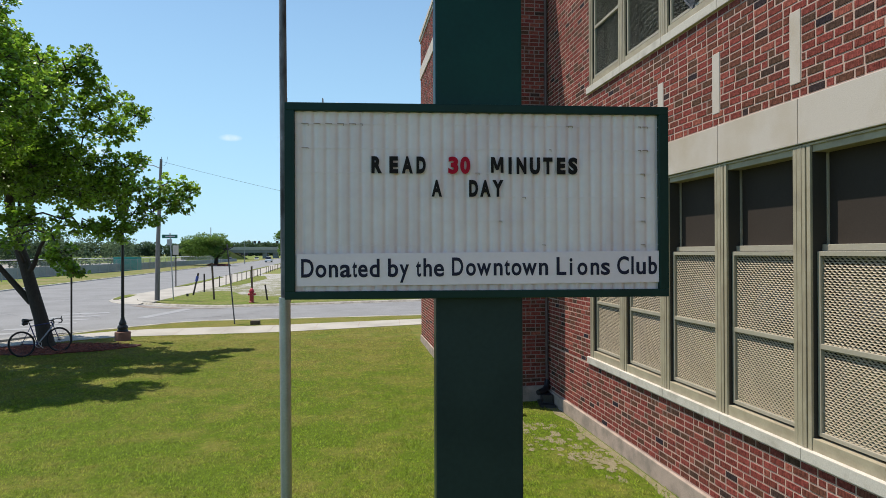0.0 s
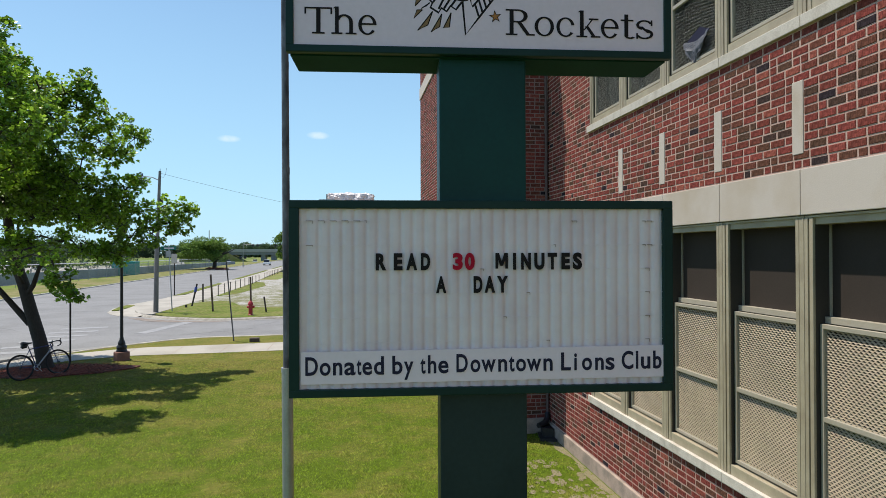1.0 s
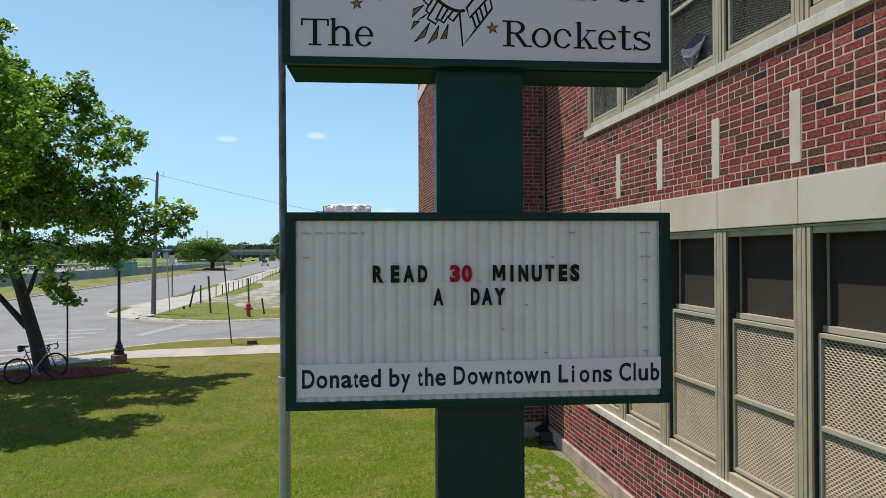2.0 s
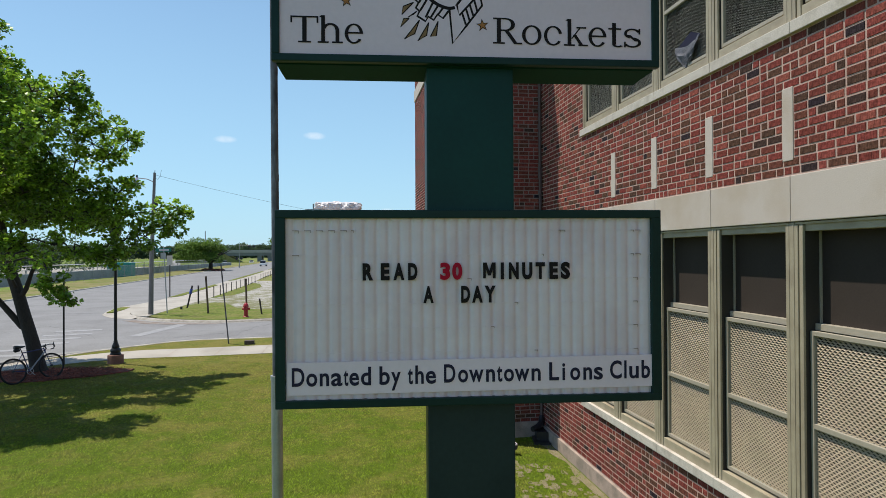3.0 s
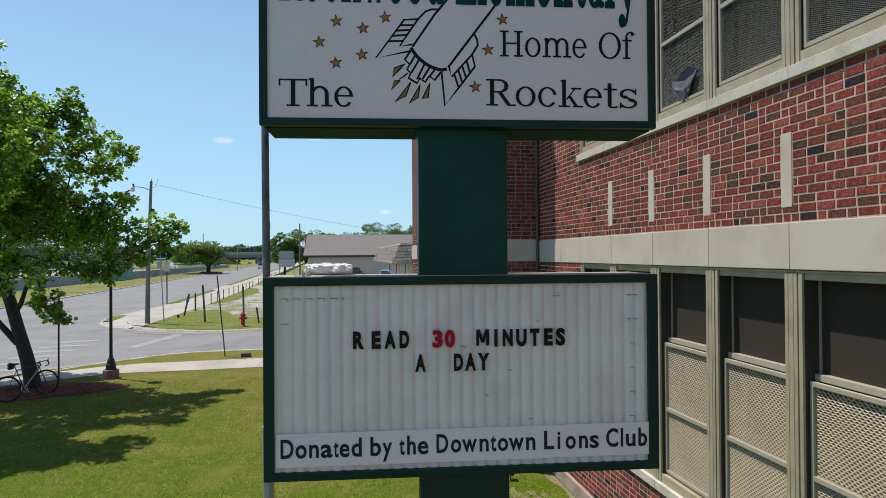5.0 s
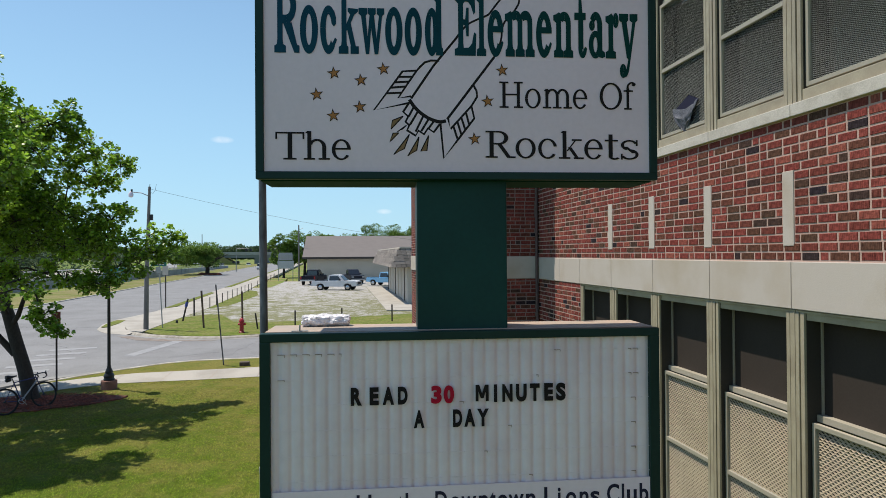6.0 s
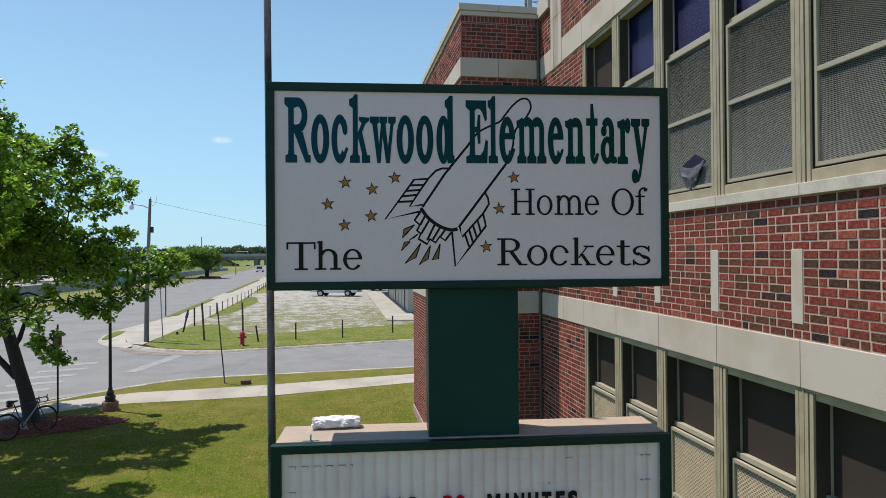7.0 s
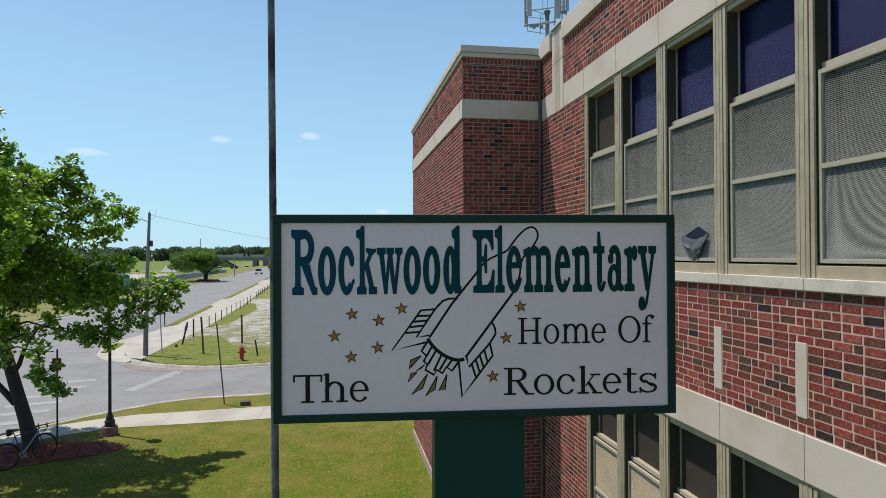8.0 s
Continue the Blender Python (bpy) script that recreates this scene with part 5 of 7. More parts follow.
def lettering(text, make, mm, z, cap, mat, slope=0.0, y=0.0026):
    """A painted word on the name panel: each letter's shapes stretched between its two edges, given in millimetres."""
    bm = bmesh.new()
    for n, ch in enumerate(text):
        shapes, a, b = make(ch), mm[2 * n] / 1000, mm[2 * n + 1] / 1000
        lo, hi = min(px for o in shapes for px, _ in o), max(px for o in shapes for px, _ in o)
        for i, o in enumerate(shapes):
            d = y - 0.0012 - 0.00010 * (i % 12)
            us = [a + (px - lo) / (hi - lo) * (b - a) for px, _ in o]
            f = bm.faces.new([bm.verts.new((u, d, z + slope * (u - mm[0] / 1000) + py * cap)) for u, (_, py) in zip(us, o)])
            f.normal_update()
            if f.normal.y > 0:
                f.normal_flip()
    return part("word", bm, mat, face, f"painted serif word {text}")


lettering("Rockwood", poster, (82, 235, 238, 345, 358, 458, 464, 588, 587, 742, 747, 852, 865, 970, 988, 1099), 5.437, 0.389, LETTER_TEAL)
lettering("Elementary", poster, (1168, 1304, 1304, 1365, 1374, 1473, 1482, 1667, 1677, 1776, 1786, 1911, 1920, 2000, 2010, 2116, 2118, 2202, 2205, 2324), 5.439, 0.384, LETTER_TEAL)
book = functools.partial(glyph, S=0.165, T=0.062, X=0.74)
lettering("The", lambda ch: book(ch)[1], (90, 261, 256, 412, 423, 537), 4.796, 0.166, LETTER_BLACK)
lettering("Home", lambda ch: book(ch)[1], (1445, 1591, 1604, 1703, 1715, 1899, 1906, 1998), 5.122, 0.162, LETTER_BLACK)
lettering("Of", lambda ch: book(ch)[1], (2076, 2220, 2230, 2311), 5.120, 0.165, LETTER_BLACK)
lettering("Rockets", lambda ch: book(ch)[1], (1356, 1543, 1542, 1669, 1684, 1803, 1815, 1972, 1975, 2094, 2106, 2202, 2209, 2323), 4.814, 0.166, LETTER_BLACK, -0.008)


def star(u, z, r=0.043):
    bm = bmesh.new()
    for size, d in ((r, 0.0022), (r * 0.70, 0.0014)):
        pts = []
        for k in range(10):
            a, q = math.pi / 2 + k * math.pi / 5 + 0.12, size if k % 2 == 0 else size * 0.40
            pts.append(bm.verts.new((u + q * math.cos(a) * 1.0, d, z + q * math.sin(a))))
        bm.faces.new(pts)
        bm.faces.ensure_lookup_table()
        bm.faces[-1].normal_update()
        if bm.faces[-1].normal.y > 0:
            bm.faces[-1].normal_flip()
    me = mesh_of(bm, "star", LETTER_BLACK)
    me.materials.append(STAR_GOLD)
    me.polygons[1].material_index = 1
    ob = new("star", me)
    ob.parent = face
    ob["label"] = "gold star with a dark outline"


for u, z in ((0.334, 5.189), (0.438, 5.319), (0.599, 5.279), (0.735, 5.349), (0.592, 5.117), (0.433, 5.063), (1.463, 5.353), (1.371, 5.161), (1.289, 4.929)):
    star(u, z)


def rounded(pts):
    """A smooth curve through the points."""
    out = []
    for i in range(len(pts) - 1):
        p0, p1, p2, p3 = (Vector(pts[k]) for k in (max(i - 1, 0), i, i + 1, min(i + 2, len(pts) - 1)))
        for k in range(4):
            t = k / 4
            out.append(tuple(0.5 * (2 * p1 + (p2 - p0) * t + (2 * p0 - 5 * p1 + 4 * p2 - p3) * t * t + (3 * p1 - p0 - 3 * p2 + p3) * t ** 3)))
    return out + [pts[-1]]


def stroke(bm, pts, w=0.011, d=0.0016):
    """A painted line of even width along points on the panel."""
    n = len(pts)
    rows = []
    for i, (x, z) in enumerate(pts):
        ax, az = pts[max(i - 1, 0)]
        bx, bz = pts[min(i + 1, n - 1)]
        v = Vector((bx - ax, bz - az))
        v = v.normalized() if v.length else Vector((1, 0))
        rows.append((bm.verts.new((x - v.y * w / 2, d, z + v.x * w / 2)), bm.verts.new((x + v.y * w / 2, d, z - v.x * w / 2))))
    for (a, b), (c, e) in zip(rows, rows[1:]):
        bm.faces.new((a, c, e, b))


# line drawing of a rocket climbing to the upper right
ROCKET_BODY = [(0.902, 5.172), (1.04, 5.375), (1.18, 5.546), (1.215, 5.594), (1.25, 5.631), (1.292, 5.655), (1.338, 5.676), (1.38, 5.696), (1.408, 5.731), (1.455, 5.79), (1.504, 5.831), (1.543, 5.838), (1.568, 5.814), (1.571, 5.775), (1.55, 5.734), (1.517, 5.689), (1.482, 5.654), (1.464, 5.606), (1.46, 5.554), (1.442, 5.491), (1.413, 5.433), (1.283, 5.262), (1.121, 5.048)]
ROCKET_ARC = [(0.891, 5.166), (0.922, 5.121), (0.963, 5.082), (1.014, 5.05), (1.073, 5.032), (1.114, 5.038)]
FIN_LEFT = [(1.075, 5.406), (1.023, 5.406), (0.985, 5.393), (0.958, 5.366), (0.937, 5.343), (0.851, 5.337), (0.676, 5.098), (0.888, 5.145)]
FIN_LEFT_INNER = [(0.937, 5.343), (0.885, 5.268), (0.823, 5.174), (0.902, 5.186)]
FIN_RIGHT = [(1.283, 5.262), (1.303, 5.224), (1.307, 5.189), (1.271, 5.131), (1.142, 4.989), (1.128, 5.048)]
FIN_RIGHT_OUTER = [(1.271, 5.131), (1.288, 5.055), (1.186, 4.923), (1.099, 4.809), (1.08, 5.021)]
ENGINE = [(0.891, 5.148), (0.853, 5.091), (0.884, 5.063), (0.867, 5.03), (0.89, 5.009), (0.876, 4.978), (0.928, 4.946), (0.945, 4.977), (0.979, 4.955), (1.004, 4.992), (1.038, 4.968), (1.076, 5.018)]
HATCHES = [((0.827, 5.303), (0.909, 5.305)), ((0.803, 5.269), (0.888, 5.275)), ((0.779, 5.236), (0.868, 5.245)), ((0.755, 5.202), (0.847, 5.207)), ((1.236, 5.094), (1.257, 5.014)), ((1.208, 5.06), (1.232, 4.984)), ((1.184, 5.033), (1.207, 4.957)), ((1.159, 5.006), (1.183, 4.93))]
BLOCKS = [((0.918, 5.121), (0.887, 5.063)), ((0.942, 5.093), (0.894, 5.012)), ((0.976, 5.068), (0.928, 4.97)), ((1.007, 5.047), (0.962, 4.973)), ((1.038, 5.033), (1.004, 4.986))]
FLAMES = [((0.853, 5.064), (0.788, 5.038), (0.778, 4.984)), ((0.873, 5.009), (0.849, 4.986), (0.818, 4.969)), ((0.825, 4.962), (0.791, 4.96), (0.77, 4.906)), ((0.89, 4.954), (0.859, 4.866), (0.794, 4.83)), ((0.948, 4.939), (0.934, 4.857), (0.879, 4.821)), ((1.007, 4.948), (0.996, 4.856), (0.958, 4.85))]


def facing(bm):
    for f in bm.faces:
        f.normal_update()
        if f.normal.y > 0:
            f.normal_flip()
    return bm


bm = bmesh.new()
stroke(bm, rounded(ROCKET_BODY), 0.012, 0.0036)
stroke(bm, ROCKET_BODY[-3:], 0.015, 0.0035)
stroke(bm, ROCKET_BODY[:4], 0.014, 0.0035)
stroke(bm, rounded(ROCKET_ARC), 0.021, 0.0034)
stroke(bm, FIN_LEFT, 0.013, 0.0033)
stroke(bm, FIN_LEFT_INNER, 0.012, 0.0032)
stroke(bm, FIN_RIGHT, 0.013, 0.0033)
stroke(bm, FIN_RIGHT_OUTER, 0.013, 0.0031)
stroke(bm, ENGINE, 0.014, 0.0032)
for line in HATCHES + BLOCKS:
    stroke(bm, list(line), 0.013, 0.0030)
part("rocket_drawing", facing(bm), LETTER_BLACK, face, "black line drawing of a rocket")
for tri in FLAMES:
    bm = bmesh.new()
    bm.faces.new([bm.verts.new((x, 0.0034, z)) for x, z in tri])
    part("flame", facing(bm), FLAME_TAN, face, "tan painted flame")
    bm = bmesh.new()
    stroke(bm, [*tri, tri[0]], 0.007, 0.0028)
    part("flame_outline", facing(bm), LETTER_BLACK, face)

# pipe standing close beside the sign
pole = thing("steel_pole", "tall weathered steel pipe pole beside the sign", "pole", (-0.461, 6.2, 0))
bm = bmesh.new()
tube(bm, [(0, 0, -0.3), (-0.016, 0, 2.40)], 0.0485, 16)
part("sleeve", bm, GALVANISED, pole, "smooth grey lower sleeve", True)
bm = bmesh.new()
tube(bm, [(-0.016, 0, 2.39), (-0.016, 0, 2.43)], 0.052, 16)
part("collar", bm, GALVANISED, pole, "grey collar at the joint", True)
bm = bmesh.new()
tube(bm, [(-0.016, 0, 2.41), (-0.0353, 0, 6.0), (-0.060, 0, 10.2)], [0.0345, 0.030, 0.0285], 16)
part("pipe", bm, RUSTY_PIPE, pole, "rust-stained upper pipe", True)
for z in (4.12, 5.05, 6.1, 6.9):
    bm = bmesh.new()
    tube(bm, [(-0.0058 * z, 0, z), (-0.0058 * z, 0, z + 0.06)], 0.0385 - 0.0012 * z, 14)
    part("coupling", bm, RUSTY_PIPE, pole)
# white plastic bundle on the board's top
bm = bmesh.new()
rings, around = 46, 36
loops = []
for i in range(rings + 1):
    s = i / rings
    x = -0.155 + 0.31 * s
    flare = 1.0 - 0.28 * abs(2 * s - 1) ** 6 + 0.25 * max(0, (0.10 - s) / 0.10) ** 2 - 0.15 * math.exp(-((s - 0.13) / 0.03) ** 2)
    loop = []
    for k in range(around):
        a = 2 * math.pi * k / around
        d = Vector((s * 5.0, math.cos(a), math.sin(a)))
        crumple = 0.20 * noise.noise(d * 1.7) + 0.22 * abs(noise.noise(d * Vector((1.2, 2.6, 2.6)) + Vector((3, 1, 2)))) - 0.07 * abs(noise.noise(d * 6.5))
        end = 0.55 if i in (0, rings) else 1
        ry, rz = 0.052 * flare * (1 + crumple) * end, 0.037 * flare * (1 + crumple) * end
        z = 0.036 + rz * math.sin(a)
        loop.append(bm.verts.new((x + 0.012 * noise.noise(d * 3.1), ry * math.cos(a), max(z, 0.001))))
    loops.append(loop)
for p, q in zip(loops, loops[1:]):
    for k in range(around):
        bm.faces.new((p[k], p[(k + 1) % around], q[(k + 1) % around], q[k]))
bm.faces.new(loops[0][::-1])
bm.faces.new(loops[-1])
bundle = single("wrapped_roll", bm, FOIL, "crumpled white plastic-wrapped roll lying on the board's top", "roll")
bundle.matrix_world = Matrix.Translation(SIGN_AT) @ pose(0, 0, 0, 0, 0, SIGN_TURN) @ pose(0.350, 0.345, 3.761, 0, 0, 3)
bm = bmesh.new()
box(bm, 0.17, 0.27, 0.055, 0.062, 3.762, 3.767)
box(bm, 0.215, 0.222, 0.055, 0.085, 3.762, 3.800, bevel=0.002)
clipper = single("metal_bracket", bm, GALVANISED, "small bright metal bracket on the board's top", "bracket")
clipper.matrix_world = Matrix.Translation(SIGN_AT) @ pose(0, 0, 0, 0, 0, SIGN_TURN)

# ---- things at the school's corner ----
bm = bmesh.new()
tube(bm, [(3.872, 12.195, 9.3), (3.872, 12.195, 0.1), (3.80, 12.1, 0.0)], 0.028, 10)
spout = thing("downspout", "dark metal downspout in the inner corner of the school", "downspout")
part("pipe", bm, material("dark_downspout_paint", (0.12, 0.075, 0.065), 0.6, vary=0.15, bump=0.1), spout, "", True)
bm = bmesh.new()
tube(bm, [(3.87, 12.19, 0.36), (3.84, 12.13, 0.24), (3.76, 12.05, 0.19), (3.62, 11.97, 0.17)], [0.045, 0.055, 0.06, 0.05], 12)
part("elbow", bm, BLACK_PAINT, spout, "black elbow turned out over the drain", True)
bm = bmesh.new()
prism(bm, [(3.58, 11.72), (3.86, 11.62), (3.89, 12.15), (3.66, 12.16)], -0.1, 0.0)
prism(bm, [(3.68, 11.86), (3.86, 11.80), (3.88, 12.14), (3.72, 12.14)], 0.0, 0.15)
part("drain_box", bm, BLACK_PAINT, spout, "low dark drain box at its foot")
spot = thing("garden_spotlight", "small white and black spotlight on the lawn", "spotlight", (3.05, 11.25, -0.03))
bm = bmesh.new()
tube(bm, [(0, 0, -0.05), (0, 0, 0.10)], 0.012, 8)
tube(bm, [(0.0, 0.06, 0.10), (0.0, -0.05, 0.14)], [0.05, 0.065], 12)
part("lamp_body", bm, BLACK_PAINT, spot, "black lamp housing")
bm = bmesh.new()
box(bm, -0.06, 0.06, -0.05, 0.07, 0.155, 0.18, bevel=0.008)
part("hood", bm, STRIP_WHITE, spot, "white lamp hood")

# torn insect screen on an upper window
torn = thing("torn_screen", "crumpled torn screen cloth hanging from an upper window", "torn screen", (3.974, 7.12, 5.56))
# flat dark sheet over the mesh, standing for the hole's darkness
bm = bmesh.new()
vs = [bm.verts.new(p) for p in ((0.004, 0.285, 0.29), (0.004, -0.045, 0.41), (0.004, -0.25, 0.315), (0.004, 0.02, 0.22))]
bm.faces.new(vs)
part("hole", bm, BLUE_BLIND, torn, "dark diamond-shaped sheet standing for a hole")
bm = bmesh.new()
grid = {}
for i in range(15):
    for k in range(11):
        s, r = i / 14, k / 10
        half = 0.26 * (1 - 0.72 * r ** 1.3)
        y = 0.01 + half * (1 - 2 * s)
        z = 0.30 - 0.035 * math.sin(s * math.pi) - 0.27 * r + 0.05 * abs(s - 0.5)
        x = -0.006 - 0.028 * math.sin(r * 3.0) + 0.022 * noise.noise(Vector((s * 7, r * 6, 1)))
        grid[i, k] = bm.verts.new((x, y, z))
for i in range(14):
    for k in range(10):
        bm.faces.new((grid[i, k], grid[i + 1, k], grid[i + 1, k + 1], grid[i, k + 1]))
part("cloth", bm, SCREEN_TORN, torn, "crumpled grey screen flap", True)

# cell tower beyond the school roof
tower = thing("cell_tower", "steel cell tower with grey panel antennas beyond the school", "cell tower", (19.97, 58.0, -0.35))


def tower_tube(name, mat, r, *ends, label=""):
    bm = bmesh.new()
    tube(bm, [(x, y, z) for x, y, z in ends], r, 10)
    return part(name, bm, mat, tower, label, True)


tower_tube("mast", BARRIER, [0.42, 0.23, 0.20], (0, 0, 0), (0, 0, 22), (0, 0, 28.4), label="grey tapered mast")
bm = bmesh.new()
lathe(bm, [(0.20, 28.35), (0.21, 28.8), (0.27, 28.95), (0.31, 29.08), (0.31, 29.22), (0.05, 29.24)], 16)
part("mast_head", bm, WIRE, tower, "dark flared mast head", True)
for z, r, x1 in ((27.50, 0.10, 0.70), (28.88, 0.06, 1.95)):
    tower_tube("cross_rail", GALVANISED, r, (-2.45, -0.45, z), (x1, -0.45, z + (x1 + 2.45) * 0.185), label="bright steel rail")
    tower_tube("cross_rail", FENCE_STEEL, 0.035, (-1.85, 0.5, z - 0.12), (-0.2, 0.3, z - 0.32))
    tower_tube("brace", FENCE_STEEL, 0.03, (-1.5, -0.45, z + 0.15), (-0.05, 0.0, z - 0.05))
for x, y, z0, z1, w, d in ((-2.02, -0.62, 28.35, 29.95, 0.46, 0.22), (0.74, -0.62, 28.30, 31.4, 0.60, 0.24), (1.50, -0.3, 28.9, 30.9, 0.28, 0.2), (1.90, -0.3, 29.2, 31.2, 0.22, 0.2)):
    bm = bmesh.new()
    box(bm, x - w / 2, x + w / 2, y - d, y, z0, z1, bevel=0.05)
    panel = part("panel_antenna", bm, ANTENNA_GREY, tower, "grey plastic panel antenna")
    bm = bmesh.new()
    tube(bm, [(x - w * 0.3, y + 0.1, z0 - 0.95), (x - w * 0.3, y + 0.1, z1 + 0.25)], 0.06, 8)
    part("panel_pipe", bm, FENCE_STEEL, panel)
bm = bmesh.new()
box(bm, -2.36, -2.02, -0.40, -0.15, 27.62, 30.2, bevel=0.04)
part("panel_antenna", bm, BARRIER, tower, "darker grey panel antenna seen on edge")
for x, z0, z1 in ((-0.82, 26.75, 28.7), (-0.58, 27.5, 31.0), (-0.1, 28.9, 31.0), (1.2, 28.9, 31.2), (-2.1, 27.1, 27.6)):
    tower_tube("whip", WIRE, 0.022, (x, -0.45, z0), (x, -0.45, z1))
for x, z in ((-1.45, 27.45), (-1.15, 27.62), (-0.75, 27.5), (-1.75, 27.55), (1.35, 29.0), (1.65, 29.05)):
    bm = bmesh.new()
    box(bm, x - 0.13, x + 0.13, -0.6, -0.3, z - 0.13, z + 0.13, bevel=0.03)
    part("radio_head", bm, BARRIER, tower)


# ---- the sycamore ----
RIGHT = Vector((0.988, -0.152, 0))
DEEP = Vector((0.152, 0.988, 0))
TREE_AT = Vector((-8.95, 20.85, 0.02))


def local(r, d, z):
    return RIGHT * r + DEEP * d + Vector((0, 0, z))


def leaf_mesh(name, anchors, mat, size, rnd, lobes=True):
    """Leaves at (place, outward) anchors, each a small lobed blade folded a little along its rib."""
    verts, faces = [], []
    shape = [(0, 0), (0.34, 0.06), (0.55, 0.40), (0.34, 0.60), (0.0, 1.0)] if lobes else [(0, 0), (0.42, 0.45), (0.0, 1.0)]
    for p, n in anchors:
        n = (n + Vector((rnd.uniform(-1, 1), rnd.uniform(-1, 1), rnd.uniform(-0.9, 0.7)))).normalized()
        up = Vector((rnd.uniform(-0.6, 0.6), rnd.uniform(-0.6, 0.6), rnd.uniform(0.3, 1.0)))
        side = n.cross(up)
        if side.length < 0.05:
            side = Vector((1, 0, 0))
        side.normalize()
        lift = side.cross(n).normalized()
        s = size * rnd.uniform(0.6, 1.3)
        fold = rnd.uniform(0.05, 0.35)
        i = len(verts)
        spine = [p, p + n * s]
        left = [p + n * (y * s) + side * (x * s) + lift * (fold * x * s) for x, y in shape[1:-1]]
        right = [p + n * (y * s) - side * (x * s) + lift * (fold * x * s) for x, y in shape[1:-1]]
        k = len(left)
        verts += [*spine, *left, *right]
        faces.append((i, *range(i + 2, i + 2 + k), i + 1))
        faces.append((i, i + 1, *range(i + 1 + 2 * k, i + 1 + k, -1)))
    me = bpy.data.meshes.new(name)
    me.from_pydata([tuple(v) for v in verts], [], faces)
    me.materials.append(mat)
    return me


rnd = random.Random(21)
tree = thing("sycamore_tree", "leafy green sycamore tree with a dark leaning trunk", "tree", TREE_AT)
bm = bmesh.new()
TRUNK = [(0.22, 0, -0.3), (0.17, 0, 0.15), (0.0, 0, 0.9), (-0.24, 0, 1.7), (-0.50, 0.05, 2.5), (-0.85, 0.1, 3.4), (-1.0, 0.1, 4.4), (-1.05, 0, 5.6), (-0.95, 0, 6.9), (-0.8, 0, 8.4)]
tube(bm, [local(*p) for p in TRUNK], [0.34, 0.218, 0.185, 0.172, 0.160, 0.145, 0.13, 0.10, 0.075, 0.03], 14)
part("trunk", bm, BARK, tree, "dark mottled bark", True)
# outer lobes of foliage, from the foot of the trunk: east, north, up, radius
TOP = [(0.30, -2.6, 9.25, 0.26), (0.16, -2.6, 9.1, 0.24), (0.36, -2.6, 8.6, 0.34), (0.62, -2.6, 8.4, 0.28), (0.40, -2.5, 8.1, 0.41), (0.85, -2.5, 7.95, 0.33), (1.22, -2.5, 7.65, 0.37),
       (2.27, -2.8, 7.92, 0.34), (2.33, -2.8, 7.55, 0.3), (1.84, -2.8, 7.55, 0.3), (1.54, -2.5, 7.54, 0.31), (2.05, -2.6, 7.25, 0.43), (2.46, -2.2, 7.11, 0.44),
       (2.76, -1.5, 7.01, 0.39), (3.03, -1.2, 6.72, 0.33), (3.25, -1.1, 6.84, 0.16)]
MIDDLE = [(2.49, -0.85, 6.56, 0.4), (2.19, -1.45, 6.56, 0.49), (1.72, -1.65, 6.81, 0.54), (1.01, -1.45, 7.12, 0.54), (0.52, -1.55, 7.48, 0.54), (0.21, -1.65, 7.74, 0.54),
          (2.71, -0.85, 6.34, 0.25), (2.32, -1.05, 6.12, 0.31), (1.46, -0.75, 6.15, 0.38), (1.01, -1.25, 6.32, 0.44), (0.38, -1.05, 6.59, 0.61), (0.08, -1.55, 6.6, 0.54),
          (0.12, -1.45, 5.45, 0.6), (0.74, -1.45, 5.65, 0.6), (1.4, -1.65, 5.49, 0.48)]
LOW = [(1.73, -1.45, 5.27, 0.54), (2.2, -1.25, 5.24, 0.55), (2.81, -1.25, 5.24, 0.49), (3.16, -1.15, 5.46, 0.24), (2.7, -1.35, 4.78, 0.6), (3.11, -1.15, 4.59, 0.44),
       (2.18, -1.45, 4.48, 0.54), (1.56, -1.25, 4.44, 0.44), (1.13, -1.65, 4.67, 0.37), (3.6, -0.85, 4.76, 0.4), (3.79, -0.85, 4.3, 0.4), (4.21, -0.55, 4.84, 0.3),
       (4.44, -0.55, 4.61, 0.25), (4.13, -0.65, 4.25, 0.34), (3.46, -1.05, 3.99, 0.44), (2.95, -1.25, 3.88, 0.49), (2.58, -1.55, 3.69, 0.43), (2.33, -1.55, 3.41, 0.3),
       (2.79, -1.55, 3.37, 0.28), (0.74, -2.05, 4.36, 0.47), (0.4, -2.05, 3.89, 0.42)]
HANGING = [(0.3, -2.0, 3.65, 0.38), (0.85, -2.1, 3.55, 0.33), (1.3, -1.7, 3.75, 0.34), (1.65, -1.3, 3.5, 0.28), (2.0, -1.2, 3.6, 0.25), (1.61, -3.05, 3.29, 0.26), (1.98, -3.35, 2.81, 0.33), (2.08, -3.35, 2.44, 0.23), (2.35, -3.35, 2.35, 0.12), (1.71, -3.25, 2.72, 0.2), (0.71, -2.95, 3.17, 0.3)]
